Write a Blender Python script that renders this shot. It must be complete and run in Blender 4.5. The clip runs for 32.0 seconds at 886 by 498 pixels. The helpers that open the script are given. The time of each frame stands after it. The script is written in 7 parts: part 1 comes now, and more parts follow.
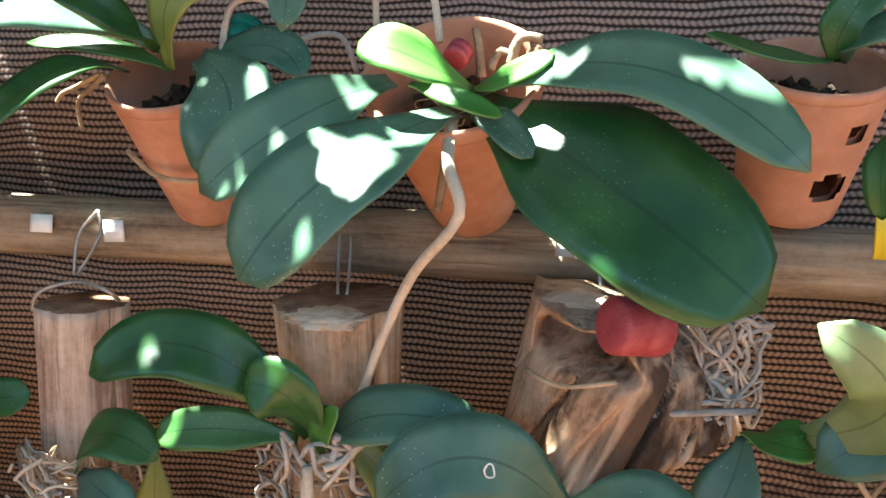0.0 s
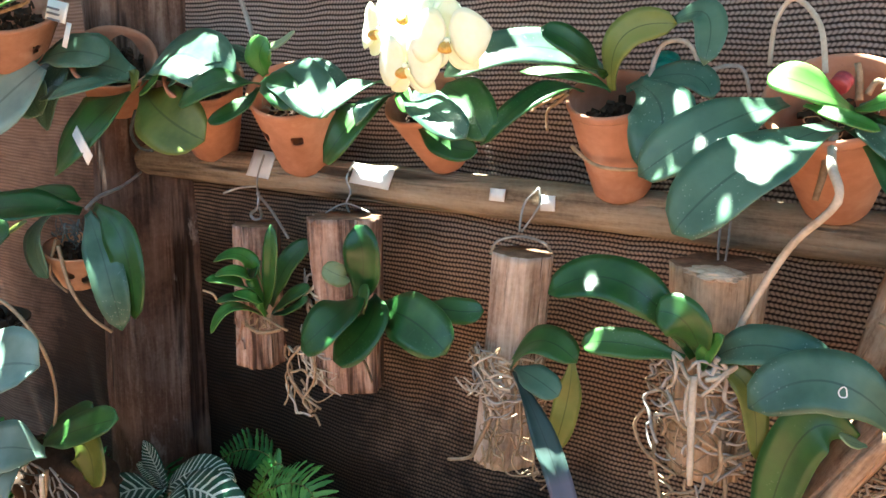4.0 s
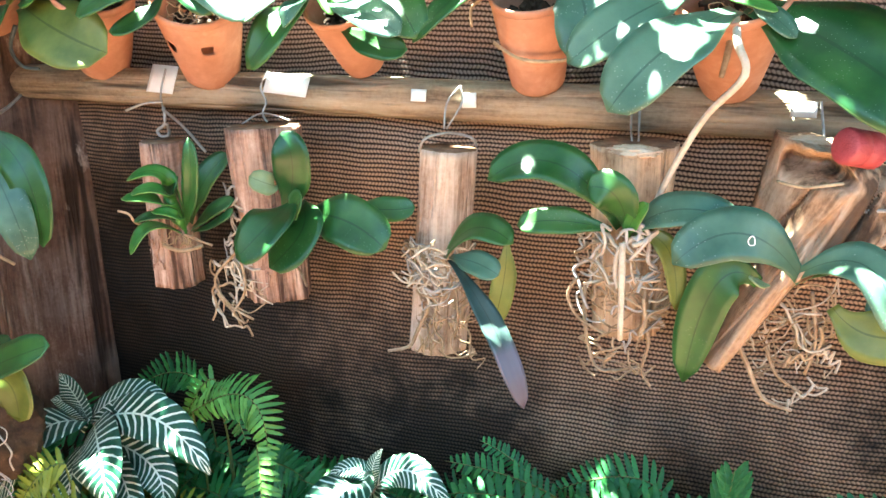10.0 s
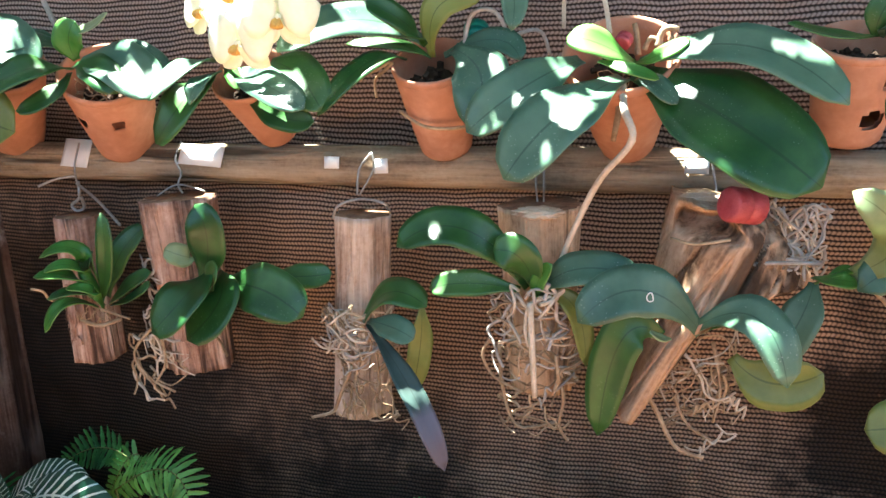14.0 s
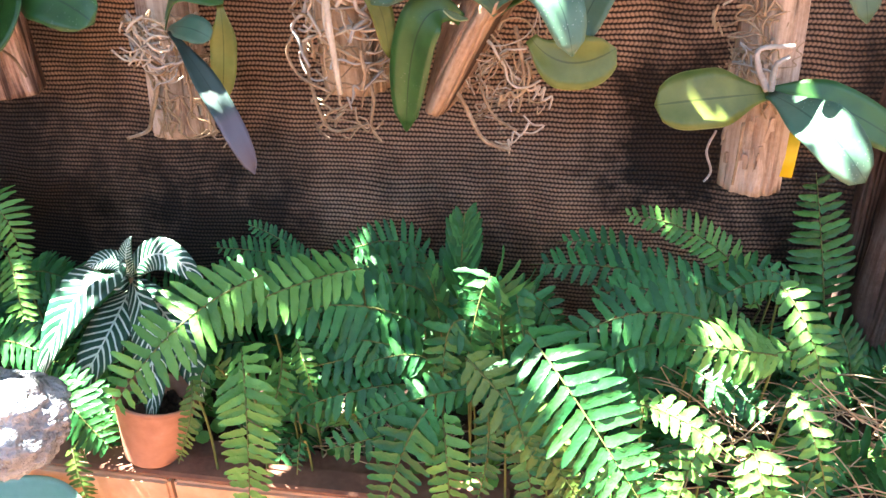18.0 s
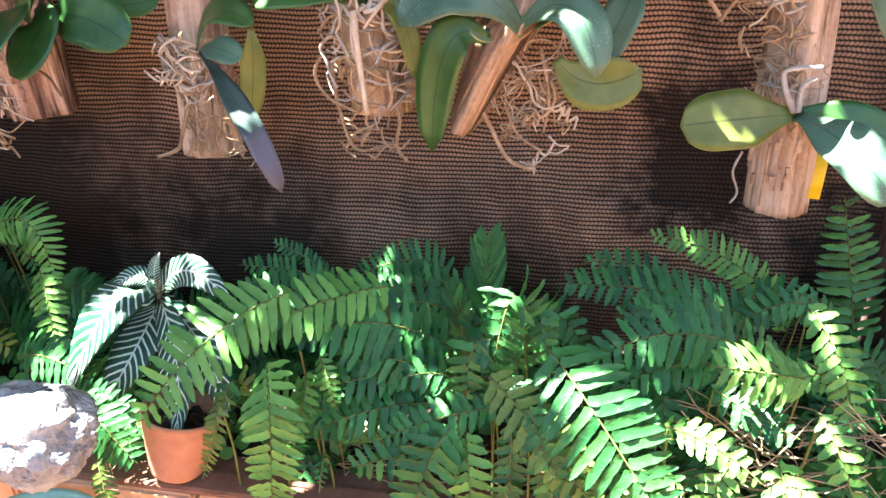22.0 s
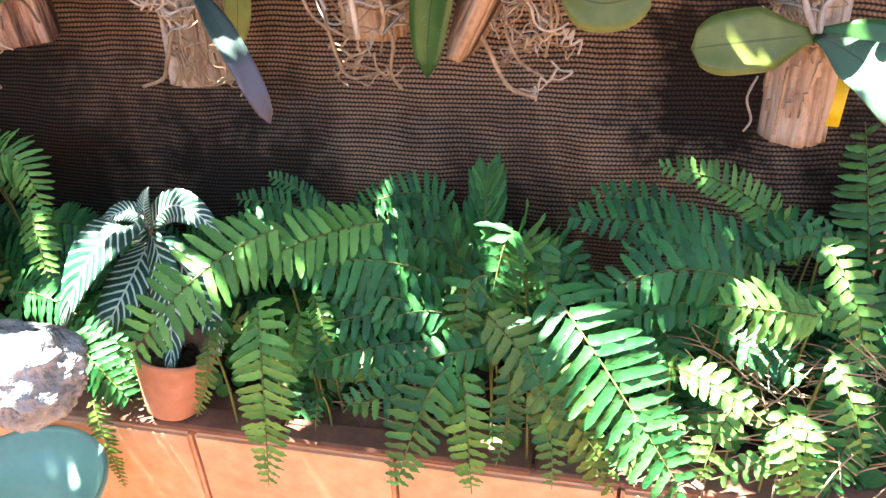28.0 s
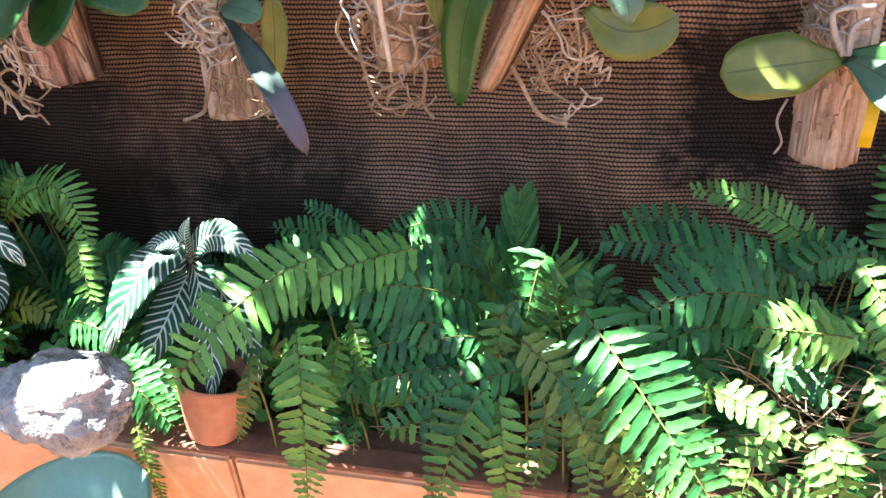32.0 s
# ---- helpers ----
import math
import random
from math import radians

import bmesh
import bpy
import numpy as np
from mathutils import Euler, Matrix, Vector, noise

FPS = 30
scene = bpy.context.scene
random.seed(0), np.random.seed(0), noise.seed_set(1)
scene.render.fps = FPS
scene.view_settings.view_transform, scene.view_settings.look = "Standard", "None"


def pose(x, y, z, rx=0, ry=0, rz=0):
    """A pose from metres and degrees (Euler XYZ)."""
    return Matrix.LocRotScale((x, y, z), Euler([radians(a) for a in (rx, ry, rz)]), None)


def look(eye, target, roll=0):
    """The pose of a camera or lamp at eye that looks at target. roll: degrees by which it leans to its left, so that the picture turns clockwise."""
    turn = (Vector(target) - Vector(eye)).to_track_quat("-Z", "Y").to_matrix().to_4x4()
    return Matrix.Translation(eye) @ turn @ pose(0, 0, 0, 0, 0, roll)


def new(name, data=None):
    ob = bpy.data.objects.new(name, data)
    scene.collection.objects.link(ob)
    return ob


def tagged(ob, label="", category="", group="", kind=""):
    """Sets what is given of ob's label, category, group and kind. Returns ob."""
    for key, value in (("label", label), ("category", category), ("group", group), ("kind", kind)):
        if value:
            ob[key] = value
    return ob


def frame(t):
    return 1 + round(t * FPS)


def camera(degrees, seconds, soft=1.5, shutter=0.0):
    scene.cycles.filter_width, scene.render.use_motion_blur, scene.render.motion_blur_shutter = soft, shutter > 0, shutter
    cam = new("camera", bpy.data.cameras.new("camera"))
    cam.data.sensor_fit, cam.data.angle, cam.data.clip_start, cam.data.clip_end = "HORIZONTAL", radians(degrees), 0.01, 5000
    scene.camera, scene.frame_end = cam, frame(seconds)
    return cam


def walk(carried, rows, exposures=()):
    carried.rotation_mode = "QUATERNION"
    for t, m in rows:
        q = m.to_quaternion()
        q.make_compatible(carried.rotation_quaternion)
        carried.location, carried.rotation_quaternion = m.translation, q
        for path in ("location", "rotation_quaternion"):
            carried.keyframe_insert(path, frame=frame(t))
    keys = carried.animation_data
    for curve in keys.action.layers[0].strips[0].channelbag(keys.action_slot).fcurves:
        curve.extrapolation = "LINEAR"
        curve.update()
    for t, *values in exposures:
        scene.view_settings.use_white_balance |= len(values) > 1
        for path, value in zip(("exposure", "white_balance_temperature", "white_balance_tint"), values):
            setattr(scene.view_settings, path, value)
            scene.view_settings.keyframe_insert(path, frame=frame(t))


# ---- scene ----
cam = camera(59.55, 32.0, soft=1.5)
PATH = [
    (0.0, 0.3952, -0.5782, 1.5583, 9.37, -12.49, -0.86),
    (0.5, 0.3742, -0.6172, 1.5627, 11.69, -11.93, -0.81),
    (1.0, 0.3638, -0.6473, 1.5636, 16.53, -11.52, 0.27),
    (1.5, 0.3782, -0.6795, 1.5712, 21.51, -11.64, -0.90),
    (2.0, 0.3962, -0.7092, 1.5669, 25.64, -11.99, -0.52),
    (2.5, 0.4100, -0.7359, 1.5633, 28.39, -11.98, -0.80),
    (3.0, 0.4185, -0.7630, 1.5627, 29.69, -11.96, -1.88),
    (3.5, 0.4024, -0.7917, 1.5641, 31.28, -12.31, -1.65),
    (5.5, 0.2922, -0.9273, 1.5814, 28.41, -12.39, -0.76),
    (6.0, 0.2773, -0.9424, 1.5870, 29.41, -13.41, -0.72),
    (6.5, 0.2751, -0.9500, 1.5698, 28.04, -15.29, -1.40),
    (7.0, 0.2744, -0.9485, 1.5532, 27.61, -17.08, -0.38),
    (7.5, 0.2774, -0.9326, 1.5391, 25.55, -19.15, -0.37),
    (8.0, 0.2757, -0.9180, 1.5293, 23.80, -20.17, -0.23),
    (8.5, 0.2806, -0.9132, 1.5293, 22.17, -19.85, -0.39),
    (9.0, 0.2817, -0.9170, 1.5334, 21.37, -19.82, -0.05),
    (9.5, 0.2970, -0.9152, 1.5307, 20.58, -18.63, 0.13),
    (10.0, 0.3090, -0.9141, 1.5359, 19.05, -17.15, -0.37),
    (10.5, 0.3110, -0.9157, 1.5440, 18.44, -15.60, 0.31),
    (11.0, 0.3124, -0.9194, 1.5590, 18.03, -13.63, 0.32),
    (11.5, 0.3155, -0.9229, 1.5732, 17.61, -11.75, 0.52),
    (12.0, 0.3203, -0.9231, 1.5795, 17.18, -10.82, 0.63),
    (12.5, 0.3213, -0.9184, 1.5800, 17.16, -10.62, 0.29),
    (13.0, 0.3250, -0.9112, 1.5745, 16.58, -11.12, 0.51),
    (13.5, 0.3320, -0.9093, 1.5776, 16.04, -11.74, 0.91),
    (14.0, 0.3548, -0.9051, 1.5646, 15.12, -14.16, 1.19),
    (14.5, 0.3907, -0.9112, 1.5463, 15.53, -17.35, 0.15),
    (15.0, 0.4178, -0.9151, 1.5233, 15.90, -20.50, 0.37),
    (15.5, 0.4358, -0.9151, 1.4995, 15.58, -22.99, 0.82),
    (17.5, 0.4789, -0.9027, 1.4523, 10.33, -27.61, 0.83),
    (18.0, 0.4829, -0.9019, 1.4497, 9.26, -28.79, 1.25),
    (18.5, 0.4839, -0.9014, 1.4512, 8.47, -29.54, 1.66),
    (19.0, 0.4838, -0.9007, 1.4547, 8.57, -29.65, 1.53),
    (19.5, 0.4823, -0.9016, 1.4500, 8.94, -29.23, 2.15),
    (20.0, 0.4827, -0.9010, 1.4502, 9.03, -28.90, 2.11),
    (20.5, 0.4822, -0.9028, 1.4490, 9.62, -29.53, 2.27),
    (21.0, 0.4820, -0.9045, 1.4512, 10.11, -28.65, 1.74),
    (21.5, 0.4809, -0.9046, 1.4499, 10.38, -28.27, 1.96),
    (22.0, 0.4821, -0.9056, 1.4497, 10.99, -27.23, 1.61),
    (22.5, 0.4786, -0.9014, 1.4490, 9.51, -27.73, 1.44),
    (23.0, 0.4765, -0.9034, 1.4499, 10.77, -26.86, 2.39),
    (23.5, 0.4736, -0.8987, 1.4573, 11.68, -22.09, 2.92),
    (24.0, 0.4733, -0.8931, 1.4581, 13.14, -20.22, 4.48),
    (24.5, 0.4767, -0.8935, 1.4624, 13.71, -19.07, 3.91),
    (26.5, 0.4912, -0.9020, 1.4713, 12.63, -18.37, 2.69),
    (27.0, 0.4919, -0.9001, 1.4697, 12.67, -19.77, 1.70),
    (27.5, 0.4906, -0.8889, 1.4514, 12.51, -26.10, 2.36),
    (28.0, 0.4916, -0.8717, 1.4359, 11.64, -32.33, 2.30),
    (28.5, 0.4916, -0.8663, 1.4344, 11.04, -33.85, 2.70),
    (29.0, 0.4900, -0.8716, 1.4371, 11.49, -33.03, 3.19),
    (29.5, 0.4914, -0.8725, 1.4370, 10.86, -32.95, 3.14),
    (30.0, 0.4902, -0.8737, 1.4343, 11.18, -32.17, 3.61),
    (30.5, 0.4904, -0.8788, 1.4419, 11.82, -31.03, 3.53),
    (31.0, 0.4900, -0.8806, 1.4429, 11.94, -31.19, 3.48),
    (31.5, 0.4899, -0.8810, 1.4448, 12.18, -31.06, 3.12),
    (32.0, 0.4890, -0.8821, 1.4469, 13.07, -30.62, 4.05),
]
BASE = 3.97  # stops
LIGHT = [(t, BASE + s) for t, s in ((0.0, -0.18), (1.5, -0.14), (3.5, -0.06), (5.5, 0.25), (7.0, 0.5), (8.0, 1.10), (9.5, 1.08), (10.5, 0.85), (11.5, 0.6), (12.2, 0.50), (13.0, 0.0), (14.0, 0.1), (14.5, 0.2), (15.0, 0.75), (17.5, 0.53), (22.5, 0.46), (23.0, 0.5), (23.6, 0.65), (24.0, 0.75), (24.5, 0.78), (26.5, 0.82), (27.2, 0.75), (28.0, 0.42), (28.6, 0.28), (32.0, 0.16))]
TINT = [(0.0, -6), (3.5, -8), (6.0, -9), (10.0, -13), (13.0, -7), (15.0, 1), (18.0, 6), (22.5, 6), (23.6, -15), (24.5, -13), (26.5, -6), (27.2, -2), (28.2, 6), (32.0, 6)]


WARMTH = [(0.0, 6000), (7.0, 5900), (8.0, 6000), (10.5, 5950), (13.0, 5900), (15.5, 6250), (22.5, 6250), (24.0, 6100), (27.0, 6200), (28.2, 6300), (32.0, 6250)]


def keyed(rows, t):
    for (t0, a), (t1, b) in zip(rows, rows[1:]):
        if t <= t1:
            return a + (b - a) * max(0.0, t - t0) / (t1 - t0)
    return rows[-1][1]


walk(cam, [(t, pose(x, y, z, 90 + pitch, roll, yaw)) for t, x, y, z, yaw, pitch, roll in PATH], [(t, stops, keyed(WARMTH, t), keyed(TINT, t)) for t, stops in LIGHT])

# ---- world and sun ----
SUN_EL, SUN_AZ = 72.0, 266.0  # degrees; azimuth clockwise from +y
world = bpy.data.worlds.new("world")
scene.world = world
world.use_nodes = True
wn = world.node_tree.nodes
sky = wn.new("ShaderNodeTexSky")
sky.sky_type, sky.sun_disc = "NISHITA", False
sky.sun_elevation, sky.sun_rotation = radians(SUN_EL), radians(SUN_AZ)
wn["Background"].inputs["Strength"].default_value = 0.050
world.node_tree.links.new(sky.outputs[0], wn["Background"].inputs["Color"])
sun_data = bpy.data.lights.new("sun", "SUN")
sun_data.energy, sun_data.angle, sun_data.color = 5.0, radians(0.4), (1.0, 0.96, 0.90)
sun = new("sun", sun_data)
sx, sy, sz = (math.sin(radians(SUN_AZ)) * math.cos(radians(SUN_EL)), math.cos(radians(SUN_AZ)) * math.cos(radians(SUN_EL)), math.sin(radians(SUN_EL)))
sun.matrix_world = look((sx * 6, sy * 6, sz * 6), (0, 0, 0))


# ---- materials ----
def material(name, rough=0.6, metal=0.0):
    m = bpy.data.materials.new(name)
    m.use_nodes = True
    b = m.node_tree.nodes["Principled BSDF"]
    b.inputs["Roughness"].default_value, b.inputs["Metallic"].default_value = rough, metal
    if rough > 0.55:
        b.inputs["Specular IOR Level"].default_value = 0.2
    return m, m.node_tree.nodes, m.node_tree.links, b


def coords(n, l, kind="Object", scale=(1, 1, 1)):
    tc, mp = n.new("ShaderNodeTexCoord"), n.new("ShaderNodeMapping")
    mp.inputs["Scale"].default_value = scale
    l.new(tc.outputs[kind], mp.inputs["Vector"])
    return mp.outputs["Vector"]


def noise_tex(n, l, vec, scale, detail=4.0, rough=0.55):
    t = n.new("ShaderNodeTexNoise")
    t.inputs["Scale"].default_value, t.inputs["Detail"].default_value, t.inputs["Roughness"].default_value = scale, detail, rough
    l.new(vec, t.inputs["Vector"])
    return t.outputs["Fac"]


def ramp(n, l, fac, stops):
    r = n.new("ShaderNodeValToRGB")
    while len(r.color_ramp.elements) < len(stops):
        r.color_ramp.elements.new(0.5)
    for e, (p, c) in zip(r.color_ramp.elements, stops):
        e.position, e.color = p, (*c, 1)
    l.new(fac, r.inputs["Fac"])
    return r.outputs["Color"]


def mixed(n, l, fac, a, b, mode="MIX"):
    x = n.new("ShaderNodeMix")
    x.data_type, x.blend_type = "RGBA", mode
    for sock, v in ((x.inputs["Factor"], fac), (x.inputs["A"], a), (x.inputs["B"], b)):
        if isinstance(v, bpy.types.NodeSocket):
            l.new(v, sock)
        elif isinstance(v, tuple):
            sock.default_value = (*v, 1)
        else:
            sock.default_value = v
    return x.outputs["Result"]


def calc(n, l, op, a, b=0.0, clamp=False):
    x = n.new("ShaderNodeMath")
    x.operation, x.use_clamp = op, clamp
    for sock, v in zip(x.inputs, (a, b)):
        if isinstance(v, bpy.types.NodeSocket):
            l.new(v, sock)
        else:
            sock.default_value = v
    return x.outputs[0]


def bump(n, l, b, height, strength, dist):
    x = n.new("ShaderNodeBump")
    x.inputs["Strength"].default_value, x.inputs["Distance"].default_value = strength, dist
    l.new(height, x.inputs["Height"])
    l.new(x.outputs[0], b.inputs["Normal"])


def translucent(m, n, l, b, colour, amount):
    t, x = n.new("ShaderNodeBsdfTranslucent"), n.new("ShaderNodeMixShader")
    x.inputs[0].default_value = amount
    if isinstance(colour, tuple):
        t.inputs["Color"].default_value = (*colour, 1)
    else:
        l.new(colour, t.inputs["Color"])
    l.new(b.outputs[0], x.inputs[1])
    l.new(t.outputs[0], x.inputs[2])
    l.new(x.outputs[0], n["Material Output"].inputs["Surface"])


def object_random(n):
    return n.new("ShaderNodeObjectInfo").outputs["Random"]


def plain(name, stops, scale, rough=0.6, metal=0.0, stretch=(1, 1, 1), relief=0.3, dist=0.002, vary=0.0):
    """Two-scale noise colour with fine relief."""
    m, n, l, b = material(name, rough, metal)
    v = coords(n, l, "Object", stretch)
    f1, f2 = noise_tex(n, l, v, scale, 6), noise_tex(n, l, v, scale * 5.3, 3)
    mix_f = calc(n, l, "ADD", calc(n, l, "MULTIPLY", f1, 0.7), calc(n, l, "MULTIPLY", f2, 0.3))
    c = ramp(n, l, mix_f, stops)
    if vary:
        k = calc(n, l, "ADD", calc(n, l, "MULTIPLY", object_random(n), vary), 1 - vary / 2)
        c = mixed(n, l, 1.0, c, k, "MULTIPLY")
    l.new(c, b.inputs["Base Color"])
    if relief:
        bump(n, l, b, f2, relief, dist)
    return m


def leaf_material(name, dark, light, rib, dust=0.0, rough=0.36, trans=0.12):
    """Waxy strap leaf: darker blade, pale midrib line, mottling, faint long veins."""
    m, n, l, b = material(name, rough)
    v = coords(n, l)
    uv = n.new("ShaderNodeTexCoord").outputs["UV"]
    sep = n.new("ShaderNodeSeparateXYZ")
    l.new(uv, sep.inputs[0])
    f = noise_tex(n, l, v, 22, 5)
    c = ramp(n, l, calc(n, l, "ADD", f, calc(n, l, "MULTIPLY", calc(n, l, "SUBTRACT", object_random(n), 0.5), 0.3)), [(0.3, dark), (0.72, light)])
    mid = calc(n, l, "ABSOLUTE", calc(n, l, "SUBTRACT", sep.outputs["X"], 0.5))
    line = calc(n, l, "LESS_THAN", mid, 0.018)
    c = mixed(n, l, calc(n, l, "MULTIPLY", line, 0.6), c, tuple(v * 0.5 for v in dark))
    edge = calc(n, l, "MULTIPLY", calc(n, l, "GREATER_THAN", mid, 0.484), 0.4)
    c = mixed(n, l, edge, c, rib)
    if dust:
        d = n.new("ShaderNodeTexVoronoi")
        d.inputs["Scale"].default_value = 260
        l.new(v, d.inputs["Vector"])
        spots = calc(n, l, "MULTIPLY", calc(n, l, "LESS_THAN", d.outputs["Distance"], 0.15), calc(n, l, "GREATER_THAN", noise_tex(n, l, v, 14, 2), 0.52))
        c = mixed(n, l, calc(n, l, "MULTIPLY", spots, dust), c, (0.55, 0.6, 0.5))
    l.new(c, b.inputs["Base Color"])
    veins = calc(n, l, "SINE", calc(n, l, "MULTIPLY", sep.outputs["X"], 130.0))
    bump(n, l, b, calc(n, l, "ADD", calc(n, l, "MULTIPLY", veins, 0.03), f), 0.12, 0.002)
    l.new(calc(n, l, "ADD", calc(n, l, "MULTIPLY", f, 0.25), rough - 0.12), b.inputs["Roughness"])
    translucent(m, n, l, b, c, trans)
    return m


def zebra_material():
    """Dark green leaf with broad white ribs running out from the midrib."""
    m, n, l, b = material("zebra_leaf", 0.45)
    uv = n.new("ShaderNodeTexCoord").outputs["UV"]
    sep = n.new("ShaderNodeSeparateXYZ")
    l.new(uv, sep.inputs[0])
    mid = calc(n, l, "ABSOLUTE", calc(n, l, "SUBTRACT", sep.outputs["X"], 0.5))
    along = calc(n, l, "SUBTRACT", sep.outputs["Y"], calc(n, l, "MULTIPLY", mid, 0.28))
    f0 = noise_tex(n, l, coords(n, l), 30, 3)
    wave = calc(n, l, "ABSOLUTE", calc(n, l, "SUBTRACT", calc(n, l, "FRACT", calc(n, l, "ADD", calc(n, l, "MULTIPLY", along, 14.0), calc(n, l, "MULTIPLY", f0, 0.5))), 0.5))
    wide = calc(n, l, "SUBTRACT", calc(n, l, "ADD", 0.10, calc(n, l, "MULTIPLY", f0, 0.15)), calc(n, l, "MULTIPLY", mid, 0.14))
    white = calc(n, l, "MAXIMUM", calc(n, l, "LESS_THAN", wave, wide), calc(n, l, "LESS_THAN", mid, 0.022))
    v = coords(n, l)
    f = noise_tex(n, l, v, 40, 4)
    c = mixed(n, l, white, ramp(n, l, f, [(0.3, (0.010, 0.050, 0.028)), (0.7, (0.024, 0.095, 0.048))]), ramp(n, l, f, [(0.3, (0.62, 0.70, 0.58)), (0.7, (0.78, 0.84, 0.76))]))
    l.new(c, b.inputs["Base Color"])
    bump(n, l, b, calc(n, l, "MULTIPLY", wave, 1.0), 0.35, 0.003)
    translucent(m, n, l, b, c, 0.12)
    return m


def net_material():
    """Brown knitted shade cloth: rows of looped yarn over dark gaps, one black mould stain, painted shade."""
    m, n, l, b = material("shade_net", 0.6)
    v = coords(n, l)
    sep = n.new("ShaderNodeSeparateXYZ")
    l.new(v, sep.inputs[0])
    warp = noise_tex(n, l, coords(n, l, "Object", (2.0, 1, 2.0)), 3.0, 2)
    z = calc(n, l, "ADD", calc(n, l, "MULTIPLY", sep.outputs["Z"], 2 * math.pi / 0.0064), calc(n, l, "MULTIPLY", warp, 26.0))
    jit = noise_tex(n, l, coords(n, l), 60, 2)
    rows = calc(n, l, "ADD", calc(n, l, "MULTIPLY", calc(n, l, "SINE", z), 0.5), 0.5)
    slip = calc(n, l, "MULTIPLY", calc(n, l, "SINE", calc(n, l, "MULTIPLY", z, 0.5)), 1.7)
    stitch = calc(n, l, "SINE", calc(n, l, "ADD", calc(n, l, "MULTIPLY", sep.outputs["X"], 2 * math.pi / 0.0054), calc(n, l, "ADD", slip, calc(n, l, "MULTIPLY", jit, 3.0))))
    h = calc(n, l, "MULTIPLY", calc(n, l, "POWER", rows, 0.6), calc(n, l, "ADD", calc(n, l, "MULTIPLY", stitch, 0.25), 0.68))
    blotch = noise_tex(n, l, v, 4.0, 5)
    ruddy = ramp(n, l, blotch, [(0.3, (0.385, 0.235, 0.15)), (0.7, (0.565, 0.37, 0.25))])
    greyed = ramp(n, l, blotch, [(0.3, (0.29, 0.205, 0.17)), (0.7, (0.44, 0.33, 0.285))])
    # greyer above the rail in place of sky light, redder below it
    yarn = mixed(n, l, ramp(n, l, calc(n, l, "SUBTRACT", sep.outputs["Z"], 0.9), [(0.45, (0, 0, 0)), (0.6, (1, 1, 1))]), ruddy, greyed)
    c = mixed(n, l, ramp(n, l, h, [(0.16, (0, 0, 0)), (0.66, (1, 1, 1))]), (0.026, 0.014, 0.010), yarn)
    west = ramp(n, l, calc(n, l, "MULTIPLY", sep.outputs["X"], -1.0), [(0.70, (0, 0, 0)), (0.82, (0.72, 0.72, 0.72))])
    c = mixed(n, l, west, c, ramp(n, l, noise_tex(n, l, coords(n, l, "Object", (6, 1, 60)), 2.0, 4), [(0.3, (0.20, 0.115, 0.075)), (0.7, (0.34, 0.22, 0.16))]))
    # ragged black patches: the first is mould, the others paint shade low on the cloth
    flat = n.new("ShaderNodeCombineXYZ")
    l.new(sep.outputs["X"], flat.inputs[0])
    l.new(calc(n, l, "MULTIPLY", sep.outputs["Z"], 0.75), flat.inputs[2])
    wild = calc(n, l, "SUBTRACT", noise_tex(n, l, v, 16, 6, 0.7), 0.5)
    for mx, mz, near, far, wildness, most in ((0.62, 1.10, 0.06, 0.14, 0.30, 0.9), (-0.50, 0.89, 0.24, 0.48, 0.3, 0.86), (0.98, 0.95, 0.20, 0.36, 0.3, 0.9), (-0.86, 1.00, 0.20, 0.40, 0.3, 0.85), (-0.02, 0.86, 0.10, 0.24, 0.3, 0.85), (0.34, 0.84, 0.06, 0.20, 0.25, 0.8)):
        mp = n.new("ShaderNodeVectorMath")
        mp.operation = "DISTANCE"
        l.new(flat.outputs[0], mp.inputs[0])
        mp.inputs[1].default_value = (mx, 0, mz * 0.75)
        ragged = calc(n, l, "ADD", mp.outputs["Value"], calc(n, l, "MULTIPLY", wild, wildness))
        mould_shade = ramp(n, l, ragged, [(near, (1, 1, 1)), (far, (0, 0, 0))])
        c = mixed(n, l, calc(n, l, "MULTIPLY", mould_shade, most), c, (0.006, 0.005, 0.005))
    l.new(c, b.inputs["Base Color"])
    bump(n, l, b, h, 0.6, 0.0015)
    translucent(m, n, l, b, c, 0.15)
    return m


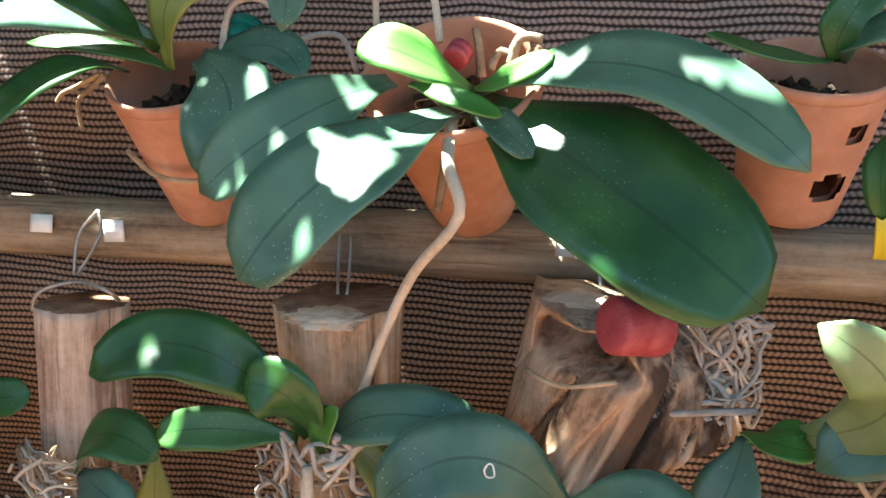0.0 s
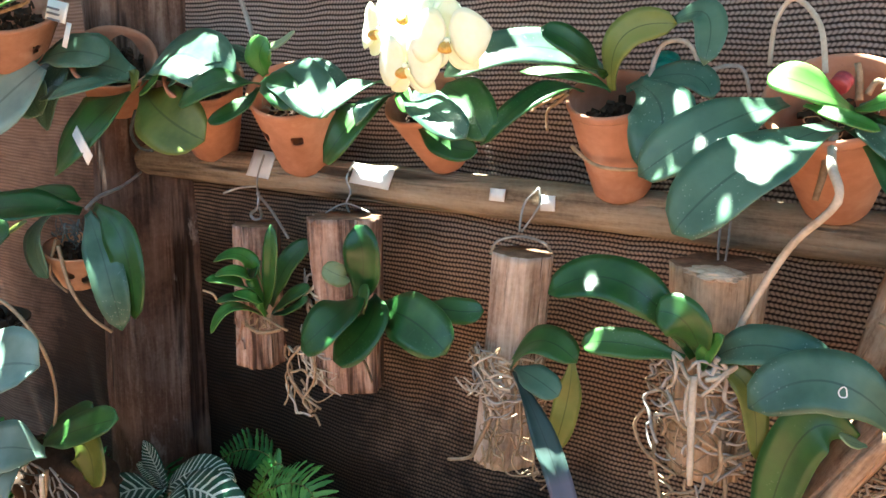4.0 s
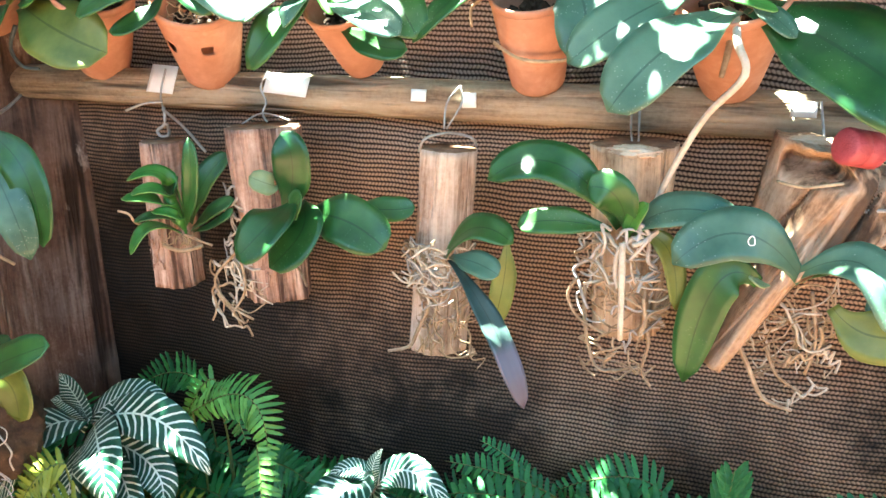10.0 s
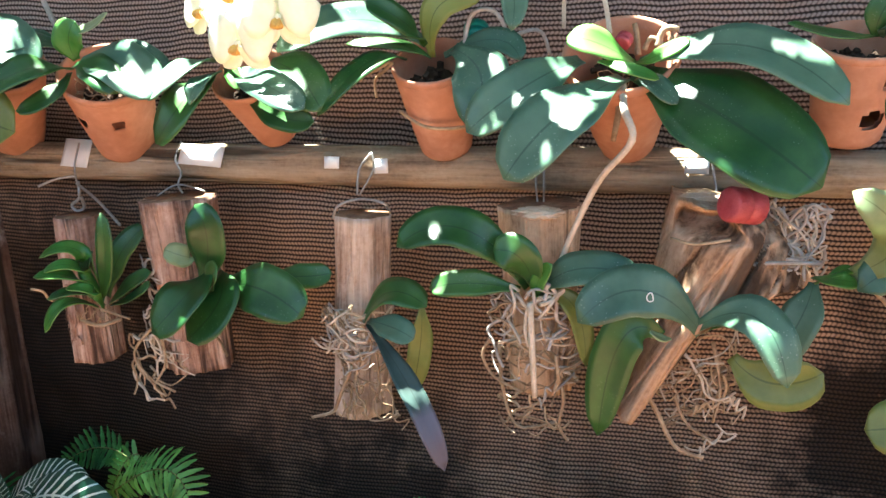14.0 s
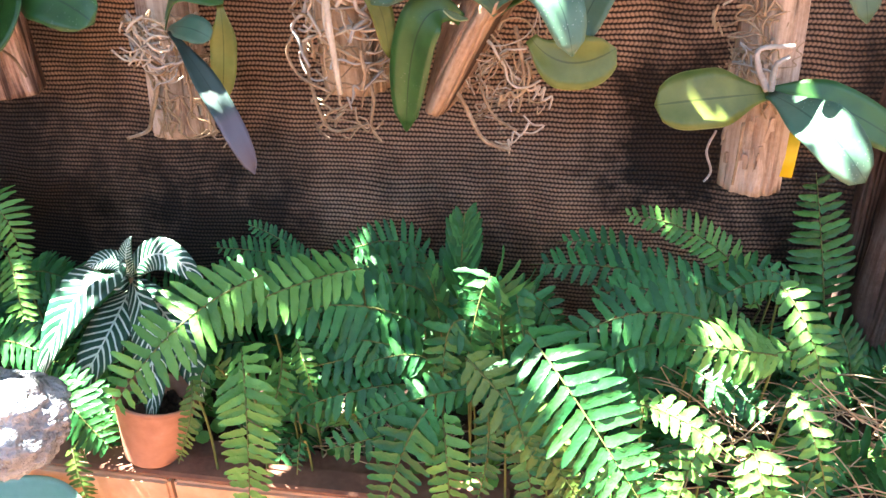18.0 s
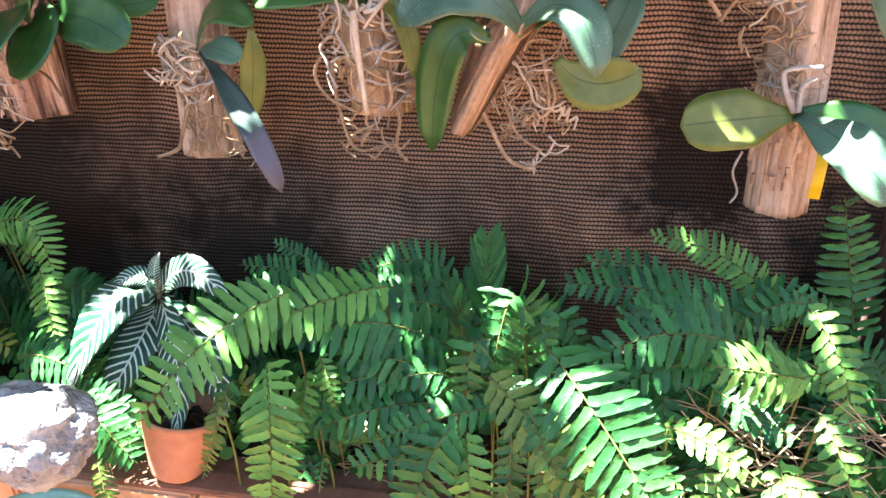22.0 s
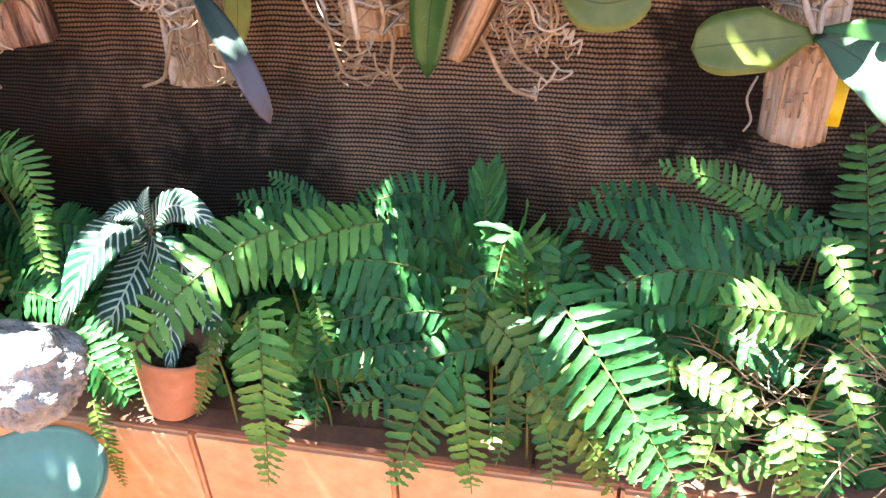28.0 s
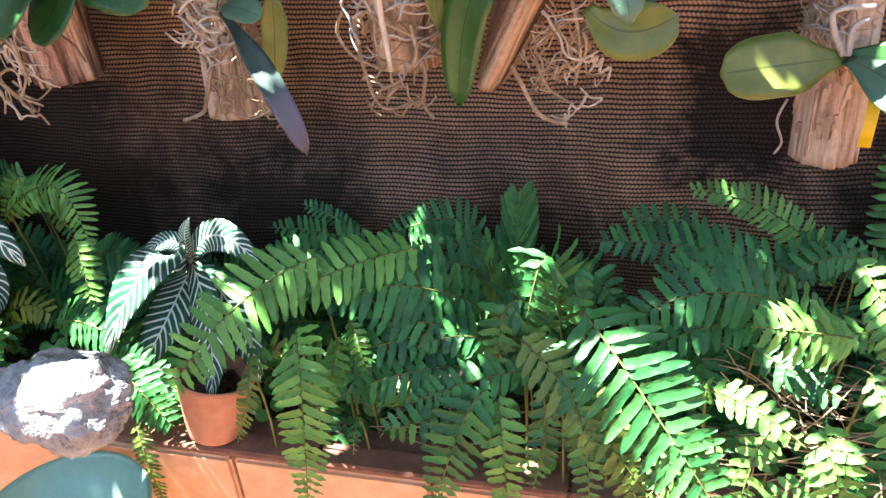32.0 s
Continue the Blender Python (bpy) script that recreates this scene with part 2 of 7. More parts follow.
def wood_material(name, dark, light, pale, fibre=1.0, rough=0.75, split=0.395):
    """Long-grained wood, grain along the object's z."""
    m, n, l, b = material(name, rough)
    v = coords(n, l, "Object", (1, 1, 0.06))
    f1 = noise_tex(n, l, v, 130 * fibre, 8, 0.72)
    f2 = noise_tex(n, l, coords(n, l, "Object", (1, 1, 0.22)), 26, 6, 0.65)
    f3 = noise_tex(n, l, coords(n, l), 13, 4, 0.6)
    f5 = noise_tex(n, l, coords(n, l), 190, 3, 0.6)
    tone = calc(n, l, "ADD", calc(n, l, "MULTIPLY", f1, 0.42), calc(n, l, "ADD", calc(n, l, "MULTIPLY", f2, 0.46), calc(n, l, "MULTIPLY", f5, 0.12)))
    c = ramp(n, l, tone, [(0.39, dark), (0.50, light), (0.62, pale)])
    c = mixed(n, l, ramp(n, l, f3, [(0.50, (0, 0, 0)), (0.68, (0.75, 0.75, 0.75))]), c, mixed(n, l, f1, light, pale))
    c = mixed(n, l, ramp(n, l, f3, [(0.30, (0.7, 0.7, 0.7)), (0.42, (0, 0, 0))]), c, mixed(n, l, 0.35, dark, light))
    f4 = noise_tex(n, l, coords(n, l, "Object", (1, 1, 0.07)), 55 * fibre, 3, 0.6)
    crack = ramp(n, l, f4, [(split - 0.03, (1, 1, 1)), (split + 0.03, (0, 0, 0))])
    c = mixed(n, l, calc(n, l, "MULTIPLY", crack, 0.85), c, tuple(v * 0.35 for v in dark))
    l.new(c, b.inputs["Base Color"])
    bump(n, l, b, calc(n, l, "ADD", calc(n, l, "MULTIPLY", f1, 0.5), ramp(n, l, f4, [(split - 0.05, (0, 0, 0)), (split + 0.09, (1, 1, 1))])), 0.9, 0.006)
    return m


def scarred(m):
    """Pale rubbed scars and specks on weathered wood."""
    n, l = m.node_tree.nodes, m.node_tree.links
    b = n["Principled BSDF"]
    was = b.inputs["Base Color"].links[0].from_socket
    f = noise_tex(n, l, coords(n, l, "Object", (1, 1, 0.45)), 17, 6, 0.65)
    l.new(mixed(n, l, ramp(n, l, f, [(0.62, (0, 0, 0)), (0.70, (0.8, 0.8, 0.8))]), was, (0.36, 0.29, 0.25)), b.inputs["Base Color"])
    return m


TERRACOTTA = plain("terracotta", [(0.3, (0.33, 0.145, 0.085)), (0.55, (0.45, 0.22, 0.14)), (0.8, (0.60, 0.37, 0.27))], 16, 0.8, relief=0.15, vary=0.15)
PALE_CLAY = plain("pale_clay", [(0.3, (0.42, 0.19, 0.10)), (0.6, (0.58, 0.32, 0.19)), (0.8, (0.66, 0.42, 0.28))], 22, 0.85, relief=0.2)
BRICK = plain("brick_clay", [(0.28, (0.46, 0.23, 0.12)), (0.5, (0.62, 0.36, 0.21)), (0.74, (0.74, 0.50, 0.34))], 11, 0.85, relief=0.3, vary=0.2)
MORTAR = plain("mortar", [(0.3, (0.13, 0.06, 0.04)), (0.7, (0.24, 0.12, 0.075))], 30, 0.95)
SOIL = plain("soil", [(0.3, (0.025, 0.016, 0.012)), (0.7, (0.075, 0.045, 0.03))], 40, 0.95, relief=0.9, dist=0.01)
GROUND = plain("ground_earth", [(0.3, (0.18, 0.085, 0.045)), (0.7, (0.34, 0.19, 0.11))], 3, 0.95, relief=0.6, dist=0.01)
LOG_WOOD = wood_material("split_log_wood", (0.15, 0.080, 0.042), (0.50, 0.325, 0.195), (0.72, 0.54, 0.375), 0.7)
PALE_WOOD = wood_material("pale_log_wood", (0.25, 0.15, 0.10), (0.53, 0.39, 0.29), (0.72, 0.59, 0.48), split=0.35)
RED_WOOD = wood_material("reddish_log_wood", (0.10, 0.046, 0.030), (0.38, 0.22, 0.155), (0.66, 0.48, 0.38), 0.8, split=0.43)
CHUNK_WOOD = wood_material("coarse_split_wood", (0.09, 0.045, 0.024), (0.42, 0.265, 0.165), (0.60, 0.43, 0.30), 0.42, split=0.42)
POT_BARK = plain("potting_bark_chips", [(0.3, (0.02, 0.013, 0.009)), (0.6, (0.06, 0.035, 0.022)), (0.8, (0.14, 0.09, 0.06))], 60, 0.9)
END_GRAIN = plain("end_grain", [(0.3, (0.10, 0.05, 0.03)), (0.6, (0.30, 0.17, 0.10)), (0.8, (0.5, 0.33, 0.22))], 60, 0.85)
# pale bark flake colour, also sunlight painted on a log top
FLAKE_SUNLIT = plain("flake_and_sunlit_wood", [(0.3, (0.55, 0.38, 0.24)), (0.7, (0.78, 0.62, 0.46))], 60, 0.8, relief=0.6)
RAIL_WOOD = wood_material("weathered_rail_wood", (0.12, 0.080, 0.050), (0.31, 0.225, 0.145), (0.46, 0.36, 0.25), 0.6, split=0.37)
POST_WOOD = scarred(wood_material("weathered_post_wood", (0.045, 0.024, 0.017), (0.11, 0.06, 0.043), (0.24, 0.17, 0.135), 0.5))
ROOT = plain("orchid_root", [(0.3, (0.17, 0.10, 0.055)), (0.55, (0.36, 0.255, 0.16)), (0.8, (0.58, 0.46, 0.33))], 60, 0.75, vary=0.3)
PALE_ROOT = plain("pale_root", [(0.3, (0.40, 0.32, 0.24)), (0.7, (0.66, 0.57, 0.46))], 60, 0.7)
GREY_ROOT = plain("silver_root", [(0.3, (0.25, 0.21, 0.18)), (0.7, (0.50, 0.46, 0.42))], 60, 0.7, vary=0.3)
DARK_ROOT = plain("dark_root", [(0.3, (0.03, 0.04, 0.04)), (0.7, (0.12, 0.14, 0.14))], 50, 0.6)
LEAF = leaf_material("orchid_leaf", (0.013, 0.058, 0.012), (0.050, 0.132, 0.028), (0.10, 0.20, 0.07), dust=0.14)
LEAF_BLUE = leaf_material("blue_green_leaf", (0.040, 0.095, 0.058), (0.110, 0.195, 0.122), (0.16, 0.27, 0.17), dust=0.35)
LEAF_FRESH = leaf_material("young_leaf", (0.05, 0.17, 0.025), (0.13, 0.32, 0.06), (0.28, 0.46, 0.15), trans=0.25)
# paler green puts direct sun into the leaf colour
LEAF_SUN_PALE = leaf_material("sun_pale_leaf", (0.20, 0.28, 0.12), (0.36, 0.44, 0.25), (0.4, 0.48, 0.28), trans=0.32)
# pale bluish leaf, lightened further in place of sun that is blocked
LEAF_SILVER_LIT = leaf_material("silvery_sunlit_leaf", (0.15, 0.225, 0.18), (0.27, 0.35, 0.29), (0.3, 0.38, 0.3), dust=0.1, rough=0.42)
LEAF_OLIVE = leaf_material("olive_leaf", (0.09, 0.125, 0.022), (0.22, 0.25, 0.055), (0.30, 0.32, 0.10), trans=0.25)
ZEBRA = zebra_material()


def tipped(m, tip):
    """The same leaf with another colour towards its tip."""
    n, l = m.node_tree.nodes, m.node_tree.links
    b = n["Principled BSDF"]
    was = b.inputs["Base Color"].links[0].from_socket
    sep = n.new("ShaderNodeSeparateXYZ")
    l.new(n.new("ShaderNodeTexCoord").outputs["UV"], sep.inputs[0])
    l.new(mixed(n, l, ramp(n, l, sep.outputs["Y"], [(0.58, (0, 0, 0)), (0.66, (1, 1, 1))]), was, tip), b.inputs["Base Color"])
    return m


LEAF_PURPLE = tipped(leaf_material("purple_tipped_leaf", (0.025, 0.045, 0.038), (0.05, 0.08, 0.07), (0.12, 0.15, 0.12)), (0.105, 0.092, 0.118))
PETAL = plain("cream_petal", [(0.3, (0.82, 0.81, 0.48)), (0.7, (0.90, 0.90, 0.72))], 25, 0.5, relief=0.1)
PETAL_HEART = plain("petal_heart", [(0.3, (0.55, 0.22, 0.05)), (0.7, (0.75, 0.5, 0.1))], 120, 0.5)
YELLOW_PETAL = plain("yellow_petal", [(0.3, (0.75, 0.42, 0.02)), (0.7, (0.82, 0.58, 0.06))], 60, 0.5)
PAPER = plain("white_plastic_label", [(0.3, (0.72, 0.71, 0.68)), (0.7, (0.82, 0.82, 0.80))], 30, 0.5, relief=0.1)
GREY_MARK = plain("ink", [(0.3, (0.12, 0.12, 0.14)), (0.7, (0.2, 0.2, 0.22))], 80, 0.7)
TAG_YELLOW = plain("yellow_tag_plastic", [(0.3, (0.72, 0.50, 0.01)), (0.7, (0.80, 0.58, 0.02))], 40, 0.4, relief=0.05)
WIRE = plain("galvanised_wire", [(0.3, (0.28, 0.25, 0.22)), (0.7, (0.5, 0.47, 0.43))], 60, 0.45, 0.8)
RED_CAP = plain("red_plastic", [(0.3, (0.26, 0.022, 0.035)), (0.7, (0.42, 0.075, 0.085))], 70, 0.5)
GREEN_CAP = plain("green_plastic", [(0.3, (0.0, 0.10, 0.07)), (0.7, (0.01, 0.2, 0.14))], 50, 0.4)
BLACK_PLASTIC = plain("black_plastic", [(0.3, (0.006, 0.006, 0.007)), (0.7, (0.016, 0.015, 0.016))], 40, 0.5, relief=0.1)
LICHEN = plain("lichened_bark", [(0.36, (0.02, 0.018, 0.016)), (0.43, (0.26, 0.26, 0.27)), (0.7, (0.50, 0.51, 0.54))], 22, 0.9, relief=1.0, dist=0.012)
TEAL = plain("teal_glaze", [(0.3, (0.19, 0.31, 0.235)), (0.7, (0.28, 0.42, 0.33))], 18, 0.3, relief=0.05)
DRY = plain("dry_stem", [(0.3, (0.20, 0.13, 0.075)), (0.7, (0.52, 0.39, 0.25))], 40, 0.85, vary=0.3)
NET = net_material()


def fern_material(name, dark, light):
    m, n, l, b = material(name, 0.4)
    g = n.new("ShaderNodeNewGeometry").outputs["Random Per Island"]
    f = noise_tex(n, l, coords(n, l), 18, 3)
    c = ramp(n, l, calc(n, l, "ADD", calc(n, l, "MULTIPLY", g, 0.4), calc(n, l, "MULTIPLY", f, 0.6)), [(0.25, dark), (0.75, light)])
    l.new(c, b.inputs["Base Color"])
    b.inputs["Specular IOR Level"].default_value = 0.4
    bump(n, l, b, noise_tex(n, l, coords(n, l), 130, 3), 0.55, 0.003)
    translucent(m, n, l, b, c, 0.2)
    return m


FERN = fern_material("fern_leaflet", (0.009, 0.064, 0.018), (0.060, 0.225, 0.050))
FERN_LIGHT = fern_material("young_fern_leaflet", (0.05, 0.155, 0.025), (0.17, 0.38, 0.075))
FERN_OLIVE = fern_material("yellowing_fern_leaflet", (0.06, 0.12, 0.018), (0.15, 0.22, 0.04))
FERN_YELLOW = fern_material("mossy_yellow_leaflet", (0.10, 0.13, 0.012), (0.30, 0.31, 0.035))
FERN_RIB = plain("fern_midrib", [(0.3, (0.07, 0.09, 0.025)), (0.7, (0.17, 0.19, 0.06))], 40, 0.6, relief=0.1)
CANOPY = fern_material("tree_leaf", (0.03, 0.08, 0.02), (0.07, 0.15, 0.04))
BARK = plain("bark", [(0.3, (0.06, 0.045, 0.035)), (0.7, (0.16, 0.12, 0.09))], 20, 0.9, stretch=(1, 1, 0.2), relief=0.8, dist=0.01)


# ---- builders ----
def placed(ob):
    return placed(ob.parent) @ ob.matrix_parent_inverse @ ob.matrix_basis if ob.parent else ob.matrix_basis.copy()


def part(name, bm, mat, parent=None, label="", smooth=True):
    me = bpy.data.meshes.new(name)
    bm.normal_update()
    bm.to_mesh(me)
    bm.free()
    for m in mat if isinstance(mat, (list, tuple)) else (mat,):
        me.materials.append(m)
    me.shade_smooth() if smooth else me.shade_flat()
    ob = new(name, me)
    if parent:
        ob.parent = parent
        ob.matrix_parent_inverse = placed(parent).inverted()
    if label:
        tagged(ob, label)
    return ob


def thing(name, at, label, category, group=""):
    e = new(name)
    e.location = at
    e.empty_display_size = 0.02
    return tagged(e, label, category, group)


def bezier(a, m, c, k):
    """A point on the curve that starts at a, passes m halfway and ends at c."""
    a, m, c = Vector(a), Vector(m), Vector(c)
    b = 2 * m - (a + c) / 2
    return (1 - k) ** 2 * a + 2 * k * (1 - k) * b + k * k * c


def blade(bm, a, m, c, width, face, fold=0.16, rows=16, cols=6, thick=0.0016, tipness=1.0, wave=0.0, seed=0.0, curl=0.0):
    """A leaf: curved centre line, folded along the midrib, two skins and a closed rim, with UVs."""
    uv = bm.loops.layers.uv.verify()
    face = Vector(face).normalized()
    top, low = [], []
    for i in range(rows + 1):
        k = i / rows
        p = bezier(a, m, c, k)
        tan = (bezier(a, m, c, min(1, k + 0.02)) - bezier(a, m, c, max(0, k - 0.02))).normalized()
        side = tan.cross(face)
        side = side.normalized() if side.length > 1e-4 else Vector((1, 0, 0))
        nor = side.cross(tan).normalized()
        if tipness < 1.5:  # strap leaf: narrow foot, long even sides, blunt tip
            q = min(1.0, k / 0.46)
            w = 0.24 + 0.76 * q * q * (3 - 2 * q)
            if k > 0.66:
                w *= math.sqrt(max(0.0, 1 - ((k - 0.66) / 0.34) ** 2.2))
            w = width / 2 * max(0.03, w * (1 - 0.10 * max(0, k - 0.4)))
        else:  # oval
            w = width / 2 * max(0.05, math.sin(math.pi * min(1.0, 0.06 + 0.94 * k) ** 0.9) ** 0.75)
        ra, rb = [], []
        for j in range(cols + 1):
            s = 2 * j / cols - 1
            lift = fold * w * (abs(s) ** 1.3) - curl * w * s * s
            lift += wave * w * math.sin(9 * k + 3 * s + seed) * abs(s)
            q = p + side * (s * w) + nor * lift
            ra.append(bm.verts.new(q + nor * thick / 2))
            rb.append(bm.verts.new(q - nor * thick / 2))
        top.append(ra)
        low.append(rb)

    def quad(vs, uvs):
        f = bm.faces.new(vs)
        f.smooth = True
        for lp, t in zip(f.loops, uvs):
            lp[uv].uv = t

    for i in range(rows):
        for j in range(cols):
            u0, u1, v0, v1 = j / cols, (j + 1) / cols, i / rows, (i + 1) / rows
            quad((top[i][j], top[i][j + 1], top[i + 1][j + 1], top[i + 1][j]), ((u0, v0), (u1, v0), (u1, v1), (u0, v1)))
            quad((low[i][j], low[i + 1][j], low[i + 1][j + 1], low[i][j + 1]), ((u0, v0), (u0, v1), (u1, v1), (u1, v0)))
        for j, s in ((0, 1), (cols, -1)):
            vs = (top[i][j], top[i + 1][j], low[i + 1][j], low[i][j])
            quad(vs if s > 0 else vs[::-1], ((j / cols, 0.5),) * 4)
    for i in (0, rows):
        for j in range(cols):
            vs = (top[i][j], low[i][j], low[i][j + 1], top[i][j + 1])
            quad(vs if i == 0 else vs[::-1], ((0.3, 0.5),) * 4)


def leaf(parent, a, m, c, width, face=(0, -0.55, 0.83), mat=None, label="", fold=0.16, curl=0.0, tipness=1.0):
    bm = bmesh.new()
    blade(bm, a, m, c, width, face, fold, curl=curl, tipness=tipness, wave=0.05, seed=a[0] * 37)
    return part("leaf", bm, mat or LEAF, parent, label)


def tube(bm, pts, r0, r1=None, sides=6):
    """A round cord along a smooth line through pts."""
    pts = [Vector(p) for p in pts]
    r1 = r0 if r1 is None else r1
    line = []
    for i in range(len(pts) - 1):
        p0, p1, p2, p3 = pts[max(0, i - 1)], pts[i], pts[i + 1], pts[min(len(pts) - 1, i + 2)]
        for s in range(5):
            t = s / 5
            line.append(0.5 * ((2 * p1) + (p2 - p0) * t + (2 * p0 - 5 * p1 + 4 * p2 - p3) * t * t + (3 * p1 - p0 - 3 * p2 + p3) * t ** 3))
    line.append(pts[-1])
    rings, up = [], Vector((0.31, 0.22, 0.92)).normalized()
    for i, p in enumerate(line):
        tan = (line[min(i + 1, len(line) - 1)] - line[max(i - 1, 0)])
        tan = tan.normalized() if tan.length > 1e-7 else Vector((0, 0, 1))
        u = tan.cross(up)
        u = u.normalized() if u.length > 1e-3 else tan.orthogonal().normalized()
        w = tan.cross(u)
        r = r0 + (r1 - r0) * i / (len(line) - 1)
        rings.append([bm.verts.new(p + (u * math.cos(2 * math.pi * k / sides) + w * math.sin(2 * math.pi * k / sides)) * r) for k in range(sides)])
    for a, b in zip(rings, rings[1:]):
        for k in range(sides):
            bm.faces.new((a[k], b[k], b[(k + 1) % sides], a[(k + 1) % sides]))
    bm.faces.new(rings[0])
    bm.faces.new(rings[-1][::-1])


def cord(name, pts, r, mat, parent=None, r1=None, label="", sides=6):
    bm = bmesh.new()
    tube(bm, pts, r, r1, sides)
    return part(name, bm, mat, parent, label)


def root(parent, pts, r=0.0023, mat=None):
    return cord("root", pts, r, mat or ROOT, parent, r * 0.75)


def tangle(parent, centre, size, count, mat, seed, r=0.0018, droop=0.3):
    """Loose wiry roots round a centre: one mesh each."""
    g = random.Random(seed)
    c = Vector(centre)
    for _ in range(int(count * 1.4)):
        p = c + Vector((g.uniform(-0.42, 0.42) * size[0], g.uniform(-0.25, 0.2) * size[1], g.uniform(-0.15, 0.5) * size[2]))
        pts = [p]
        d = Vector((g.uniform(-1, 1), g.uniform(-0.6, 0.3), g.uniform(-0.9, 0.5))).normalized()
        for _ in range(g.randint(4, 8)):
            pull = (c - p) * 3.5
            d = (d * 0.8 + Vector((g.uniform(-1, 1), g.uniform(-0.6, 0.5), g.uniform(-1, 0.9) - droop * 0.7)) * 0.9 + Vector((pull.x / size[0], pull.y / size[1], pull.z / size[2])) * 0.12).normalized()
            p = p + Vector((d.x * size[0], d.y * size[1], d.z * size[2])) * 0.14
            pts.append(p)
        root(parent, pts, r * g.uniform(0.3, 0.8), mat)


def root_mass(parent, x0, x1, z0, z1, y, bulge, count, mats, seed, r=0.0018, fall=0.25):
    """A net of clinging roots over a log's face: long wandering cords inside a box, one mesh each."""
    g = random.Random(seed)
    xc, hw = (x0 + x1) / 2, (x1 - x0) / 2
    for n in range(count):
        x, z = g.uniform(x0, x1), z1 - (z1 - z0) * g.random() ** 1.5
        a = g.uniform(0, 2 * math.pi)
        off = g.uniform(-0.004, 0.006)
        pts = []
        for _ in range(g.randint(5, 9)):
            k = max(-1.3, min(1.3, (x - xc) / hw))
            pts.append((x, y - bulge * (1 - 0.7 * k * k) + off + g.uniform(-0.002, 0.002), z))
            a += g.uniform(-0.9, 0.9)
            x += math.cos(a) * 0.012
            z += math.sin(a) * 0.012 - 0.012 * fall
            if x < x0 or x > x1:
                a = math.pi - a
            if z < z0 or z > z1:
                a = -a
        root(parent, pts, r * g.uniform(0.45, 1.15), mats[n % len(mats)])


def lathe(bm, profile, segs=40, wob=0.0, seed=0.0):
    rings = []
    for k, (r, z) in enumerate(profile):
        ring = []
        for i in range(segs):
            a = 2 * math.pi * i / segs
            rr = r * (1 + wob * noise.noise((math.cos(a) * 1.6 + seed, math.sin(a) * 1.6, z * 14)))
            ring.append(bm.verts.new((rr * math.cos(a), rr * math.sin(a), z)))
        rings.append(ring)
    for a, b in zip(rings, rings[1:]):
        for i in range(segs):
            bm.faces.new((a[i], a[(i + 1) % segs], b[(i + 1) % segs], b[i]))
    bm.faces.new(rings[0][::-1])
    bm.faces.new(rings[-1])


def along(a, b):
    """The pose whose z runs from a to b."""
    d = (Vector(b) - Vector(a)).normalized()
    return Matrix.Translation(Vector(a)) @ d.to_track_quat("Z", "Y").to_matrix().to_4x4()


def clay_pot(at, mouth, r_base, r_rim, label, group="clay pots above the rail", mat=None, holes=(), fill=True):
    """A tapered terracotta pot from its base centre to its mouth centre: body, rim band, potting bark."""
    t = thing("clay_pot", at, label, "plant pot", group)
    h = (Vector(mouth) - Vector(at)).length
    m = along(at, mouth)
    bm = bmesh.new()
    n = 22
    outer = [(r_base * 0.3, 0.0), (r_base * 0.92, 0.0)] + [(r_base + (r_rim * 0.96 - r_base) * (k / n) ** 0.9, h * (0.03 + 0.91 * k / n)) for k in range(n + 1)]
    inner = [(r_rim * 0.88 - (r_rim * 0.88 - r_base * 0.85) * k / n, h * 0.94 - h * 0.86 * k / n) for k in range(n + 1)]
    lathe(bm, outer + inner, 84, 0.02, at[0] * 9)
    for ang, z, r in holes:
        gone = []
        for f in bm.faces:
            c = f.calc_center_median()
            rad = math.hypot(c.x, c.y)
            da = (math.atan2(c.y, c.x) - ang + math.pi) % (2 * math.pi) - math.pi
            if rad > r_base * 0.8 and math.hypot(da * rad, c.z - z * h) < r:
                gone.append(f)
        bmesh.ops.delete(bm, geom=gone, context="FACES")
    bm.transform(m)
    part("body", bm, mat or TERRACOTTA, t)
    bm = bmesh.new()
    lathe(bm, [(r_rim * 0.87, h * 0.92), (r_rim * 0.955, h * 0.92), (r_rim * 0.975, h * 0.935), (r_rim * 0.985, h * 0.97), (r_rim * 0.975, h * 0.99), (r_rim * 0.94, h), (r_rim * 0.90, h * 0.985), (r_rim * 0.87, h * 0.92)], 60, 0.02, at[0] * 9)
    bm.faces.ensure_lookup_table()
    caps = [f for f in bm.faces if len(f.verts) > 4]
    bmesh.ops.delete(bm, geom=caps, context="FACES_ONLY")
    bm.transform(m)
    part("rim", bm, mat or TERRACOTTA, t)
    if fill:
        g = random.Random(at[0] * 100)
        bm = bmesh.new()
        for _ in range(110):
            a, rr = g.uniform(0, 6.28), (r_rim * 0.59 + r_base * 0.28 - 0.010) * math.sqrt(g.random())
            s = g.uniform(0.003, 0.008)
            mm = Matrix.Translation((rr * math.cos(a), rr * math.sin(a), h * 0.66 + g.uniform(0, 0.014))) @ Euler((g.uniform(0, 6), g.uniform(0, 6), g.uniform(0, 6))).to_matrix().to_4x4()
            bmesh.ops.create_cube(bm, size=1.0, matrix=mm @ Matrix.Diagonal((s * 2.2, s, s * 0.7, 1)))
        bm.transform(m)
        tagged(part("potting_bark", bm, POT_BARK, t, "dark bark chips", smooth=False), kind="stuff")
    return t


